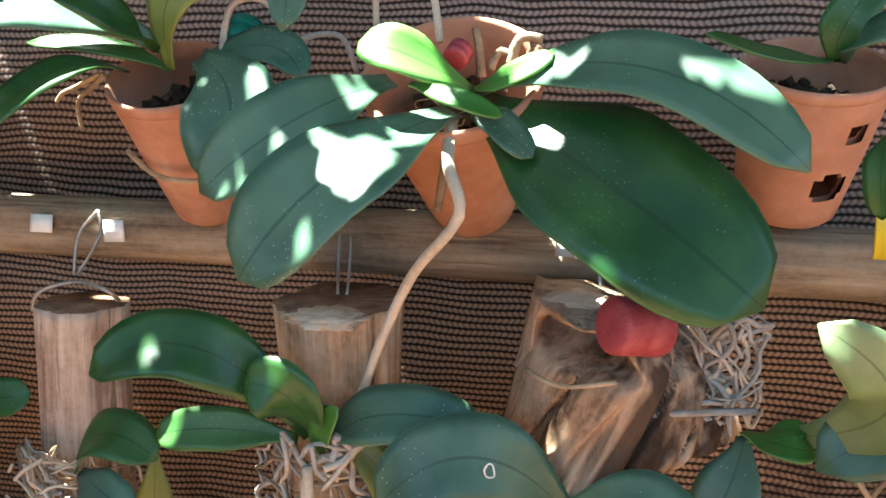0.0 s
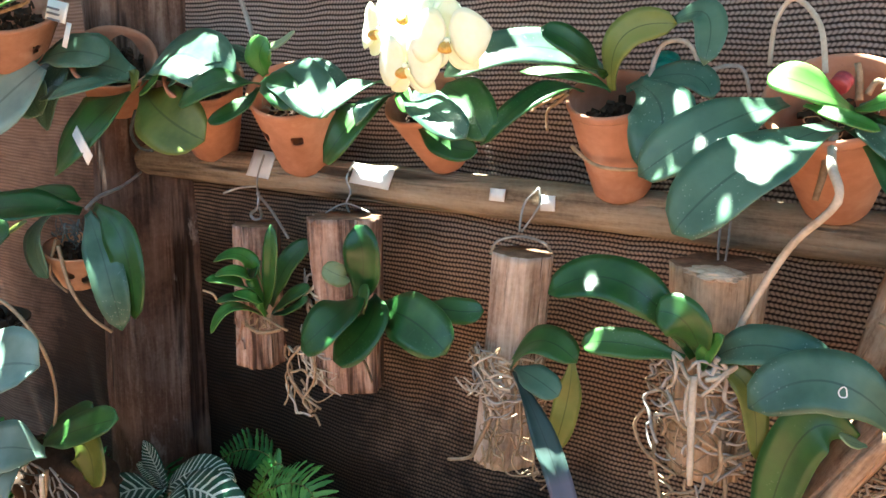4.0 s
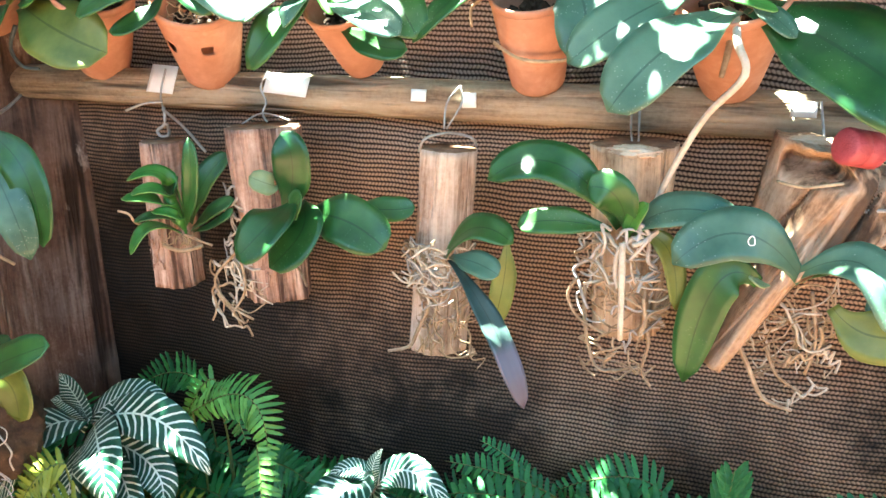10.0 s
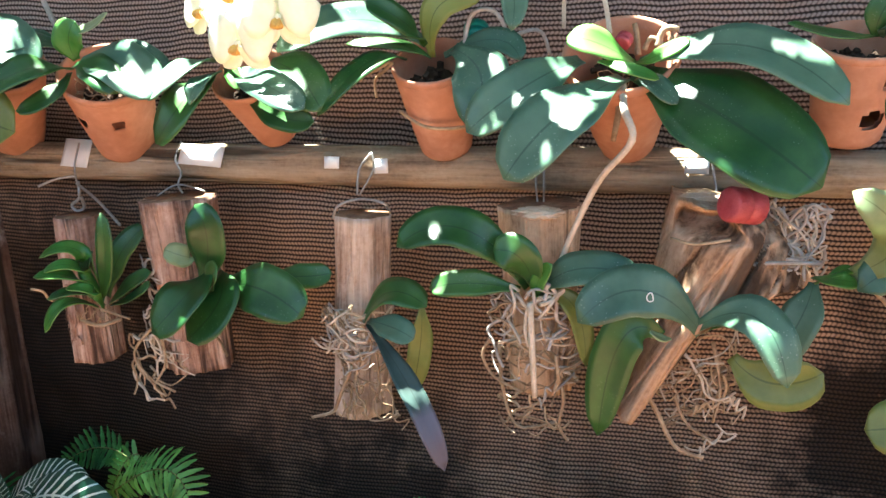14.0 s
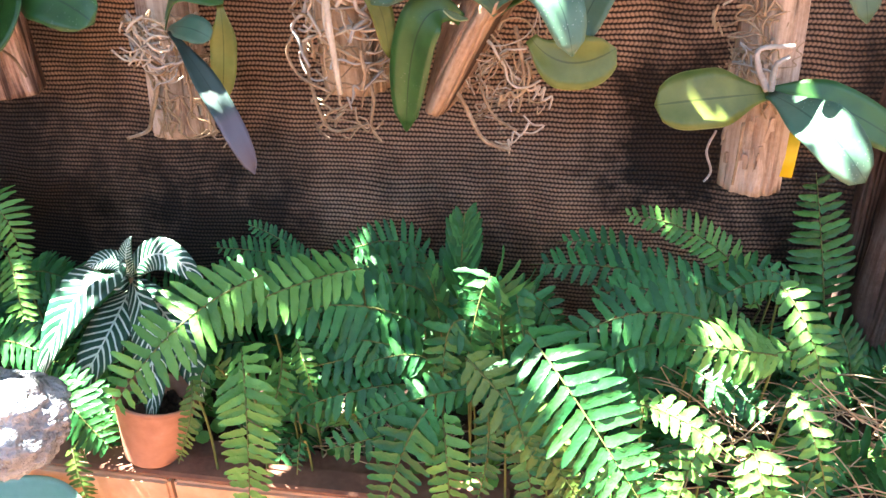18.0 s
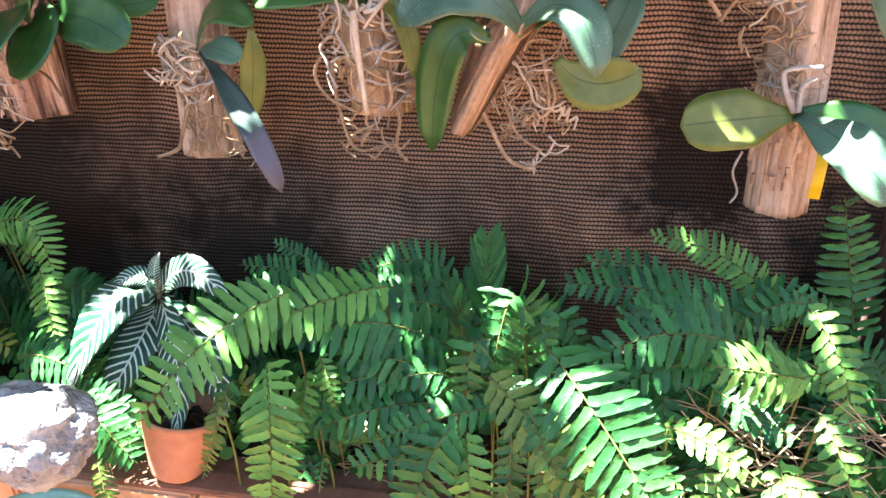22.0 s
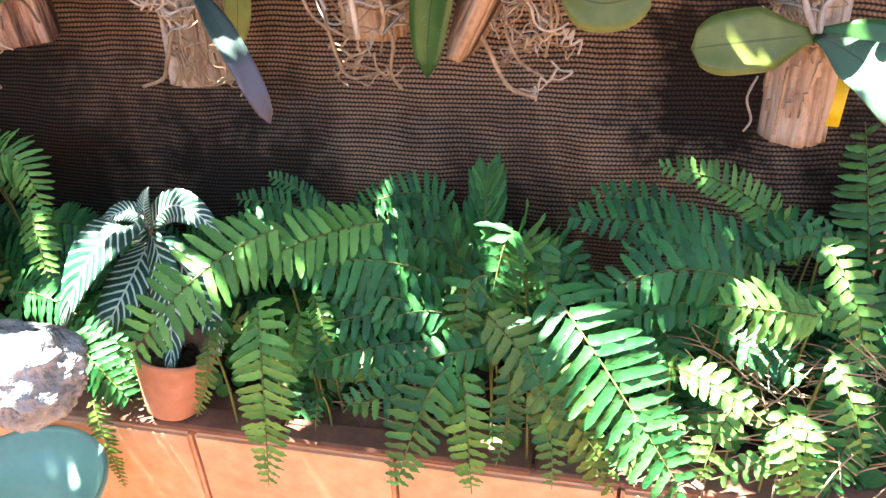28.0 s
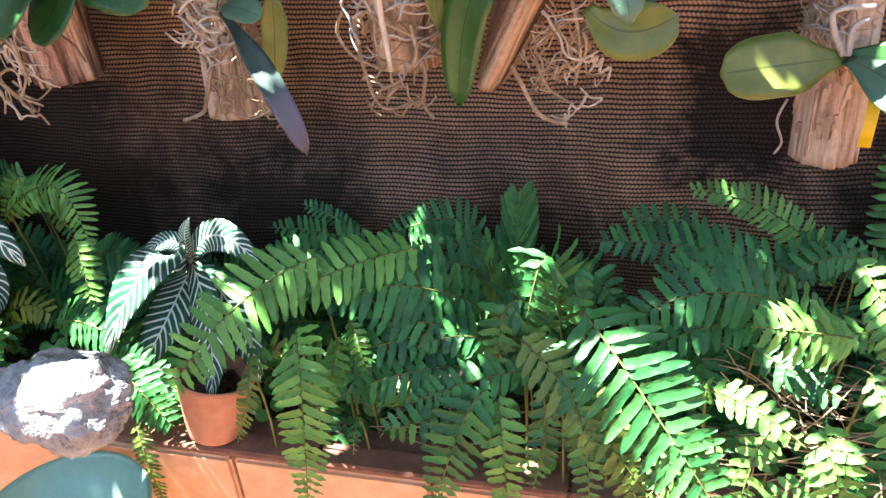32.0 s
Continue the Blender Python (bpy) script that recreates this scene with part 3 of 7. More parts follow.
def log_mesh(bm, r0, r1, h, seed, facets=9, rough=0.10, slant=0.0, segs=64, levels=30):
    """A split length of wood: uneven facets with long grooves, both ends closed."""
    rings = []
    g = random.Random(seed)
    cuts = [(g.uniform(0, 6.28), g.uniform(0.80, 0.98)) for _ in range(facets)]
    for k in range(levels + 1):
        z = h * k / levels
        r = r0 + (r1 - r0) * k / levels
        ring = []
        for i in range(segs):
            a = 2 * math.pi * i / segs
            q = 1.0
            for ca, cd in cuts:
                d = math.cos(a - ca)
                if d > 0.2:
                    q = min(q, cd / d)
            groove = noise.noise((math.cos(a) * 5 + seed, math.sin(a) * 5, z * 5)) * rough + noise.noise((math.cos(a) * 16, math.sin(a) * 16 + seed, z * 9)) * rough * 0.5
            groove -= 0.30 * max(0.0, noise.noise((math.cos(a) * 6 + seed * 3, math.sin(a) * 6, z * 2.5)) - 0.30) * min(1.0, rough * 10)
            rr = r * min(1.0, q) * (1 + groove)
            ring.append(bm.verts.new((rr * math.cos(a), rr * math.sin(a), z + (slant * rr * math.cos(a) if k == levels else 0))))
        rings.append(ring)
    for a, b in zip(rings, rings[1:]):
        for i in range(segs):
            bm.faces.new((a[i], a[(i + 1) % segs], b[(i + 1) % segs], b[i]))
    for ring, flip in ((rings[0], True), (rings[-1], False)):
        c = bm.verts.new(sum((v.co for v in ring), Vector()) / segs)
        for i in range(segs):
            f = bm.faces.new((ring[i], ring[(i + 1) % segs], c) if not flip else (ring[(i + 1) % segs], ring[i], c))
            f.material_index = 1


def chips(low, high, r, count, mat, parent, seed):
    """Loose splinters and bark flakes standing off a log's lower half: one joined mesh."""
    g = random.Random(seed)
    m = along(low, high)
    h = (Vector(high) - Vector(low)).length
    bm = bmesh.new()
    for _ in range(count):
        a, z = g.uniform(-3.4, 0.3), g.uniform(0.10, 0.5) * h
        ln, w = g.uniform(0.010, 0.035), g.uniform(0.002, 0.006)
        rr = r * g.uniform(0.90, 0.99)
        q = Matrix.Translation((rr * math.cos(a), rr * math.sin(a), z)) @ Euler((g.uniform(-0.25, 0.25), g.uniform(-0.25, 0.25), a)).to_matrix().to_4x4()
        bmesh.ops.create_cube(bm, size=1.0, matrix=q @ Matrix.Diagonal((0.003, w, ln, 1)))
    bm.transform(m)
    return tagged(part("loose_bark", bm, mat, parent, "loose wood splinters", smooth=False), kind="stuff")


def hanging_log(low, high, r0, r1, label, mat=None, seed=1, rough=0.10, slant=0.0):
    t = thing("orchid_mount_log", low, label, "log", "logs hung from the rail")
    bm = bmesh.new()
    log_mesh(bm, r0, r1, (Vector(high) - Vector(low)).length, seed, rough=rough, slant=slant)
    ob = part("wood", bm, [mat or LOG_WOOD, END_GRAIN], t)
    ob.matrix_parent_inverse = Matrix()
    ob.matrix_basis = Matrix.Translation(-Vector(low)) @ along(low, high)
    chips(low, high, r0, 60, mat or LOG_WOOD, ob, seed)
    return t


def orchid(at, label, group="orchids"):
    return thing("orchid", at, label, "orchid", group)


def card(name, p, w, h, mat, parent=None, yaw=0, tilt=0, roll=0, thick=0.001, bend=0.0):
    """A thin bent plastic or paper label standing on its lower edge's middle."""
    bm = bmesh.new()
    n = 8
    top = []
    for i in range(n + 1):
        s = i / n - 0.5
        y = bend * (4 * s * s)
        top.append([bm.verts.new((s * w, y + o, z)) for o in (0, thick) for z in (0, h)])
    for a, b in zip(top, top[1:]):
        bm.faces.new((a[0], b[0], b[1], a[1]))
        bm.faces.new((a[3], b[3], b[2], a[2]))
        bm.faces.new((a[1], b[1], b[3], a[3]))
        bm.faces.new((a[2], b[2], b[0], a[0]))
    bm.faces.new((top[0][0], top[0][1], top[0][3], top[0][2]))
    bm.faces.new((top[-1][2], top[-1][3], top[-1][1], top[-1][0]))
    bm.transform(pose(*p, tilt, roll, yaw))
    return part(name, bm, mat, parent)


def frond(parent, a, m, c, width, mat=None, step=0.0115, face=(0, -0.72, 0.69), seed=0, lean=0.28, sag=0.12, stalk=True):
    """A sword-fern frond: a stalk and midrib with flat blunt leaflets in two rows, eared at the foot, shortening to the tip."""
    bm = bmesh.new()
    g = random.Random(seed)
    tube(bm, [bezier(a, m, c, k / 5) for k in range(6)], 0.0014, 0.0005, 4)
    if stalk and a[2] > 0.80:
        foot = Vector((a[0] + g.uniform(-0.01, 0.01), min(0.04, a[1] + 0.02), 0.785))
        tube(bm, [foot, (foot + Vector(a)) / 2 + Vector((0, 0.006, 0.004)), Vector(a)], 0.0016, 0.0014, 4)
    ribs = len(bm.faces)
    face = Vector(face).normalized()
    line = [bezier(a, m, c, k / 60) for k in range(61)]
    run = [0.0]
    for p, q in zip(line, line[1:]):
        run.append(run[-1] + (q - p).length)
    pairs = max(6, int(run[-1] / step))
    for i in range(pairs):
        want = run[-1] * (0.04 + 0.955 * (i + g.uniform(-0.08, 0.08)) / pairs)
        k = next((n for n in range(60) if run[n + 1] >= want), 59) / 60
        p = bezier(a, m, c, k)
        tan = (bezier(a, m, c, min(1, k + 0.02)) - bezier(a, m, c, k - 0.02)).normalized()
        side = tan.cross(face).normalized()
        nor = side.cross(tan).normalized()
        taper = 1 - max(0.0, (k - 0.30) / 0.70) ** 2.6 * 0.78
        reach = width / 2 * (0.62 + 0.38 * min(1, k * 4)) * taper
        for s in (-1, 1):
            if g.random() < 0.02:
                continue
            q0 = p + tan * (step * 0.22 * s)
            d = (side * s + tan * (lean + 0.35 * max(0, k - 0.6) + g.uniform(-0.07, 0.07)) + nor * g.uniform(-0.10, 0.10)).normalized()
            across = (d.cross(nor) * s + nor * g.uniform(-0.22, 0.22)).normalized()
            L = reach * g.uniform(0.90, 1.05)
            hw = min(max(0.0018, step * (0.27 + 0.17 * taper)), L * 0.27) * g.uniform(0.90, 1.08)
            dip, bend = sag * g.uniform(0.5, 1.4), g.uniform(0.02, 0.12)
            rows = []
            for q, up, low in ((0.0, 0.45, 0.35), (0.05, 1.22, 0.72), (0.13, 1.0, 0.86), (0.28, 0.84, 0.90), (0.42, 0.95, 0.82), (0.58, 0.80, 0.88), (0.74, 0.80, 0.68), (0.88, 0.52, 0.52), (0.96, 0.28, 0.28), (1.0, 0.05, 0.05)):
                e = q0 + d * (L * q) + tan * (L * bend * q * q) - nor * (L * dip * q * q)
                ruffle = nor * (hw * 0.22 * math.sin(q * 13 + i))
                up, low = up * g.uniform(0.94, 1.06), low * g.uniform(0.94, 1.06)
                rows.append((bm.verts.new(e + across * hw * up + nor * hw * 0.16 + ruffle), bm.verts.new(e - nor * hw * 0.10), bm.verts.new(e - across * hw * low + nor * hw * 0.16 - ruffle)))
            for u, v in zip(rows, rows[1:]):
                bm.faces.new((u[0], u[1], v[1], v[0]))
                bm.faces.new((u[1], u[2], v[2], v[1]))
    bm.faces.ensure_lookup_table()
    for n in range(ribs):
        bm.faces[n].material_index = 1
    return part("frond", bm, [mat or FERN, FERN_RIB], parent)


def between(line, k):
    """The point at k of 0 to 1 along a line of (x, z) corners, evenly by corner."""
    f = min(k, 0.9999) * (len(line) - 1)
    i = int(f)
    (x0, z0), (x1, z1) = line[i], line[i + 1]
    return Vector((x0 + (x1 - x0) * (f - i), z0 + (z1 - z0) * (f - i)))


def split_chunk(left, right, y0, y1, label, mat, seed):
    """A heavy wedge of split wood between two edges: grooved bulging front, hollows under its top edge."""
    low = (Vector(left[0]) + Vector(right[0])) / 2
    t = thing("orchid_mount_log", (low.x, (y0 + y1) / 2, low.y), label, "log", "logs hung from the rail")
    bm = bmesh.new()
    nu, nv = 84, 64
    skins = []
    for skin in (0, 1):
        rows = []
        for j in range(nv + 1):
            k = j / nv
            a, b = between(left, k), between(right, k)
            row = []
            for i in range(nu + 1):
                u = i / nu
                p = a + (b - a) * u
                q = p.x * 0.88 - p.y * 0.45
                cut = 0.0035 * noise.noise((q * 50, seed, p.y * 4)) + 0.002 * noise.noise((q * 150, seed, p.y * 6))
                deep = 0.012 * max(0.0, 1 - abs(noise.noise((q * 38, seed + 4, p.y * 3))) / 0.10) * (0.4 + max(0.0, noise.noise((q * 9, seed + 8, p.y * 7))))
                bulge = math.sin(math.pi * (0.08 + 0.84 * u)) ** 0.6
                hollow = 0.055 * math.exp(-((k - 0.88) / 0.07) ** 2) * max(0.0, min(1.0, (u - 0.06) * 9, (0.66 - u) * 7))
                y = y1 - (y1 - y0) * bulge + cut + deep + hollow if skin == 0 else y1
                edge = 0.004 * noise.noise((u * 3, k * 23, seed + skin)) * (1 if i in (0, nu) or j in (0, nv) else 0)
                row.append(bm.verts.new((p.x + edge, min(y, y1 + 0.02), p.y + edge)))
            rows.append(row)
        skins.append(rows)
    f, r = skins
    for j in range(nv):
        for i in range(nu):
            bm.faces.new((f[j][i], f[j][i + 1], f[j + 1][i + 1], f[j + 1][i]))
            bm.faces.new((r[j][i], r[j + 1][i], r[j + 1][i + 1], r[j][i + 1]))
        bm.faces.new((f[j][0], f[j + 1][0], r[j + 1][0], r[j][0]))
        bm.faces.new((f[j][nu], r[j][nu], r[j + 1][nu], f[j + 1][nu]))
    for i in range(nu):
        bm.faces.new((f[0][i], r[0][i], r[0][i + 1], f[0][i + 1]))
        bm.faces.new((f[nv][i], f[nv][i + 1], r[nv][i + 1], r[nv][i]))
    m = along((low.x, (y0 + y1) / 2, low.y), (low.x + 0.5, (y0 + y1) / 2, low.y + 1.0))
    bm.transform(m.inverted())
    ob = part("wood", bm, mat, t)
    ob.matrix_parent_inverse = Matrix()
    ob.matrix_basis = Matrix.Translation(-Vector((low.x, (y0 + y1) / 2, low.y))) @ m
    return t


def twigs(parent, centre, size, count, mat, seed, r=0.0016):
    """Short stiff broken roots clinging crosswise to a log: one mesh each."""
    g = random.Random(seed)
    c = Vector(centre)
    for _ in range(count):
        p = c + Vector((g.uniform(-0.5, 0.5) * size[0], g.uniform(-0.5, 0.5) * size[1], g.uniform(-0.5, 0.5) * size[2]))
        d = Vector((g.uniform(-1, 1), g.uniform(-0.35, 0.2), g.uniform(-0.45, 0.45))).normalized() * g.uniform(0.006, 0.017)
        k = Vector((0, g.uniform(-0.006, 0.0), g.uniform(-0.006, 0.006)))
        root(parent, [p - d, p + k, p + d], r * g.uniform(0.6, 1.25), mat)
CROWN = 50000
THIN = 0.04
# openings in the crown, fitted to wanted sun patches: centre, half-length, half-width, turn
GAPS_EAST = [(0.294, -0.119, 0.050, 0.012, 1.42), (0.301, -0.172, 0.028, 0.027, -2.71), (0.345, -0.080, 0.017, 0.008, -2.61)]
GAPS_MIDDLE_A = [(-0.000, -0.137, 0.027, 0.009, -2.40), (-0.043, -0.183, 0.050, 0.013, -2.37), (0.076, -0.127, 0.011, 0.008, 2.92), (0.052, -0.062, 0.026, 0.017, 2.24), (0.056, -0.029, 0.016, 0.008, 2.97), (0.065, -0.098, 0.035, 0.016, 1.58), (0.067, -0.205, 0.015, 0.008, 2.67), (-0.023, -0.170, 0.026, 0.008, 1.50), (0.192, -0.224, 0.017, 0.013, -2.90), (0.238, -0.182, 0.018, 0.009, -2.90), (-0.063, -0.277, 0.018, 0.012, -2.94), (0.038, -0.374, 0.065, 0.052, 3.08)]
GAPS_MIDDLE_B = [(0.048, -0.359, 0.036, 0.013, -2.74), (0.151, -0.298, 0.039, 0.029, 2.58), (0.107, -0.367, 0.033, 0.019, 2.70), (0.159, -0.385, 0.030, 0.018, -3.01), (0.212, -0.350, 0.017, 0.011, 2.35), (0.058, -0.264, 0.004, 0.008, -2.55), (0.095, -0.267, 0.006, 0.008, 1.46), (0.250, -0.223, 0.008, 0.008, 1.14), (-0.051, -0.202, 0.017, 0.008, -2.63), (0.168, -0.165, 0.023, 0.008, 2.85), (-0.025, -0.128, 0.035, 0.016, 2.35), (0.180, -0.227, 0.008, 0.008, 3.10), (0.049, -0.091, 0.017, 0.010, 1.44)]
GAPS_WEST = [(-0.379, -0.165, 0.043, 0.015, 2.71), (-0.352, -0.178, 0.050, 0.023, 2.25), (-0.342, -0.164, 0.010, 0.008, 3.01), (-0.464, -0.157, 0.033, 0.026, 3.03), (-0.375, -0.151, 0.050, 0.028, 2.27), (-0.266, -0.139, 0.050, 0.023, 0.99), (-0.242, -0.119, 0.021, 0.011, -2.38), (-0.118, -0.102, 0.009, 0.008, 1.77), (-0.314, -0.034, 0.005, 0.008, -2.79), (-0.314, -0.178, 0.005, 0.008, -2.72), (-0.224, -0.185, 0.006, 0.008, -3.04), (-0.371, -0.343, 0.011, 0.008, 2.89), (-0.256, -0.292, 0.005, 0.008, 0.85), (-0.310, -0.334, 0.009, 0.008, 3.08), (-0.175, -0.308, 0.014, 0.012, 2.48), (-0.145, -0.335, 0.011, 0.008, -2.90), (-0.269, -0.324, 0.009, 0.008, -2.38), (-0.235, -0.110, 0.031, 0.023, 2.76)]
GAPS_FAR_WEST_A = [(-0.595, -0.051, 0.051, 0.033, 3.06), (-0.725, -0.121, 0.047, 0.023, 3.07), (-0.514, -0.167, 0.030, 0.016, -3.05), (-0.620, -0.112, 0.018, 0.008, 3.06), (-0.761, -0.027, 0.021, 0.009, 3.14), (-0.564, -0.027, 0.030, 0.008, -3.07), (-0.749, -0.140, 0.033, 0.021, -2.54), (-0.531, -0.130, 0.005, 0.008, -2.94), (-0.572, -0.295, 0.063, 0.032, 2.16), (-0.591, -0.261, 0.049, 0.022, -2.97), (-0.672, -0.277, 0.045, 0.008, 2.95), (-0.703, -0.206, 0.015, 0.014, 1.25), (-0.517, -0.457, 0.045, 0.025, -2.85), (-0.589, -0.364, 0.022, 0.011, 2.43), (-1.156, -0.234, 0.045, 0.024, 2.66), (-1.072, -0.237, 0.061, 0.031, 2.93), (-1.092, -0.202, 0.045, 0.022, 3.08), (-1.034, -0.227, 0.030, 0.018, 3.07), (-1.090, -0.229, 0.045, 0.016, -2.65), (-1.189, -0.298, 0.050, 0.018, -2.95), (-0.975, -0.373, 0.050, 0.023, 3.05)]
GAPS_FAR_WEST_B = [(-1.175, -0.342, 0.050, 0.008, -3.06), (-1.244, -0.370, 0.065, 0.039, -3.11), (-1.072, -0.375, 0.050, 0.012, -3.12), (-1.172, -0.312, 0.076, 0.033, 2.99), (-0.877, -0.239, 0.021, 0.017, -2.62), (-0.931, -0.240, 0.032, 0.016, 2.97), (-0.816, -0.120, 0.022, 0.011, 2.23), (-1.131, -0.281, 0.035, 0.018, 2.50), (-1.205, -0.292, 0.043, 0.022, 2.89), (-1.180, -0.346, 0.050, 0.015, 3.08), (-0.958, -0.390, 0.050, 0.020, 3.09), (-1.166, -0.270, 0.045, 0.008, -3.05), (-1.042, -0.227, 0.030, 0.016, 3.05), (-1.174, -0.303, 0.028, 0.008, -2.55), (-1.237, -0.390, 0.050, 0.025, 3.12), (-1.087, -0.379, 0.050, 0.013, -3.10), (-0.938, -0.235, 0.034, 0.021, 2.76), (-1.259, -0.374, 0.130, 0.046, 2.72), (-1.168, -0.302, 0.088, 0.074, 3.05), (-0.765, -0.026, 0.024, 0.009, 3.08), (-0.568, -0.027, 0.035, 0.008, -3.08)]


def open_sky(u, v):
    """Whether a sunbeam passes the crown here, through openings fitted to the sun patches; beyond the planter the crown
    is loose and patchy.
    """
    if v < -0.50:
        return math.sin(9 * u + 3 * v) + math.sin(4 * u - 11 * v + 1) + math.sin(17 * u + 13 * v + 2) > 0.2
    for x, y, a, b, turn in GAPS_EAST + GAPS_MIDDLE_A + GAPS_MIDDLE_B + GAPS_WEST + GAPS_FAR_WEST_A + GAPS_FAR_WEST_B:
        du, dv = u - x, v - y
        p, q = du * math.cos(turn) + dv * math.sin(turn), dv * math.cos(turn) - du * math.sin(turn)
        if (p / (a + 0.008)) ** 2 + (q / max(b + 0.007, 0.018)) ** 2 < 1:
            return True
    return False


def cap_mesh(r, h, m):
    """A ribbed bottle cap, closed at its far end."""
    bm = bmesh.new()
    rings, n = [], 48
    prof = [(r * 0.2, 0), (r * 0.85, 0), (r, h * 0.06), (r, h * 0.45), (r * 0.94, h * 0.5), (r, h * 0.55), (r, h * 0.95), (r * 0.9, h), (r * 0.84, h), (r * 0.84, h * 0.2), (r * 0.2, h * 0.18)]
    for q, z in prof:
        ring = []
        for i in range(n):
            rr = q * (1.03 if i % 2 and q >= r * 0.99 else 1.0)
            ring.append(bm.verts.new((rr * math.cos(2 * math.pi * i / n), rr * math.sin(2 * math.pi * i / n), z)))
        rings.append(ring)
    for a, b in zip(rings, rings[1:]):
        for i in range(n):
            bm.faces.new((a[i], a[(i + 1) % n], b[(i + 1) % n], b[i]))
    bm.faces.new(rings[0][::-1])
    bm.faces.new(rings[-1])
    bm.transform(m)
    return bm


def dish_mesh(at, r, h):
    bm = bmesh.new()
    lathe(bm, [(r * 0.2, 0), (r * 0.6, 0), (r * 0.85, h * 0.4), (r, h), (r * 1.05, h), (r * 1.05, h * 0.92), (r * 0.97, h * 0.9), (r * 0.8, h * 0.35), (r * 0.2, h * 0.15)], 48)
    bm.transform(Matrix.Translation(at) @ Matrix.Translation((0, 0, -h)))
    return bm


def bark_mesh(at, r, count):
    bm = bmesh.new()
    g = random.Random(count)
    for _ in range(count):
        a, rr, s = g.uniform(0, 6.28), r * math.sqrt(g.random()), g.uniform(0.003, 0.008)
        mm = Matrix.Translation(Vector(at) + Vector((rr * math.cos(a), rr * math.sin(a), g.uniform(0, 0.008)))) @ Euler((g.uniform(0, 6), g.uniform(0, 6), g.uniform(0, 6))).to_matrix().to_4x4()
        bmesh.ops.create_cube(bm, size=1.0, matrix=mm @ Matrix.Diagonal((s * 2.2, s, s * 0.8, 1)))
    return bm


def bowl_mesh(at, r):
    bm = bmesh.new()
    prof = [(r * 0.3, -r * 0.75), (r * 0.5, -r * 0.75), (r * 0.8, -r * 0.45), (r * 0.97, -r * 0.1), (r * 1.02, 0), (r * 1.0, 0.006), (r * 0.95, 0), (r * 0.9, -r * 0.12), (r * 0.7, -r * 0.45), (r * 0.3, -r * 0.62)]
    lathe(bm, prof, 56)
    bm.transform(Matrix.Translation(at))
    return bm


def lump_mesh(at, size):
    bm = bmesh.new()
    bmesh.ops.create_icosphere(bm, subdivisions=5, radius=1.0)
    for v in bm.verts:
        p = v.co.copy()
        d = 1 + 0.22 * noise.noise(p * 1.7) + 0.10 * noise.noise(p * 5) + 0.05 * noise.noise(p * 13)
        v.co = Vector((p.x * size[0], p.y * size[1], p.z * size[2])) * d
    bm.transform(Matrix.Translation(at))
    return bm


def blister_mesh(at, size):
    """A low uneven ragged blister, for a bark flake and for a painted sunlit patch."""
    bm = bmesh.new()
    bmesh.ops.create_icosphere(bm, subdivisions=4, radius=1.0)
    for v in bm.verts:
        p = v.co.copy()
        d = 1 + 0.3 * noise.noise(p * 2.6 + Vector(at) * 30) + 0.25 * noise.noise(p * 6)
        v.co = Vector((p.x * size[0], p.y * size[1], p.z * size[2])) * d
    bm.transform(Matrix.Translation(at))
    return bm


def blossom(parent, at, r, facing):
    """A moth-orchid flower: three sepals, two broad petals and a small coloured lip."""
    f = Vector(facing).normalized()
    right = f.cross(Vector((0, 0, 1))).normalized() * -1
    up = right.cross(f).normalized() * -1
    if up.z < 0:
        up = -up
    c = Vector(at)
    bm = bmesh.new()
    bmesh.ops.create_icosphere(bm, subdivisions=2, radius=r * 0.09, matrix=Matrix.Translation(c + f * 0.006))
    parent = part("blossom", bm, PETAL, parent)
    for ang, ln, w, push in ((90, 1.05, 0.80, 0.0), (222, 1.0, 0.76, 0.0), (318, 1.0, 0.76, 0.0), (14, 1.1, 1.34, 0.004), (166, 1.1, 1.34, 0.004)):
        d = right * math.cos(radians(ang)) + up * math.sin(radians(ang))
        bm = bmesh.new()
        a, e = c + d * r * 0.08 + f * push, c + d * r * ln - f * 0.004
        m = (a + e) / 2 + f * (0.002 + push)
        blade(bm, a, m, e, r * w, f, 0.02, 10, 6, 0.0008, 2.0, 0.04, ang)
        part("petal", bm, PETAL, parent)
    bm = bmesh.new()
    for ang in (250, 290, 270):
        d = right * math.cos(radians(ang)) + up * math.sin(radians(ang))
        blade(bm, c + f * 0.004, c + d * r * 0.16 + f * 0.014, c + d * r * 0.3 + f * 0.010, r * 0.2, f, 0.3, 6, 4, 0.001)
    part("lip", bm, PETAL_HEART, parent, "orange-brown centre")


# ---- setting ----
bm = bmesh.new()
bmesh.ops.create_grid(bm, x_segments=2, y_segments=2, size=400)
tagged(part("ground", bm, GROUND), "bare brown earth", "ground", kind="structure")

bm = bmesh.new()
nx, nz = 140, 80
grid = [[None] * (nz + 1) for _ in range(nx + 1)]
for i in range(nx + 1):
    for k in range(nz + 1):
        x, z = -3.2 + 6.4 * i / nx, 2.9 * k / nz
        y = 0.075 + 0.012 * noise.noise((x * 2.2, z * 1.3, 3)) + 0.006 * noise.noise((x * 7, z * 2.5, 8))
        grid[i][k] = bm.verts.new((x, y, z))
for i in range(nx):
    for k in range(nz):
        bm.faces.new((grid[i][k], grid[i + 1][k], grid[i + 1][k + 1], grid[i][k + 1]))
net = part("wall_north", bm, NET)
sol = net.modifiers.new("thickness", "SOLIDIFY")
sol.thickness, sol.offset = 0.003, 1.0
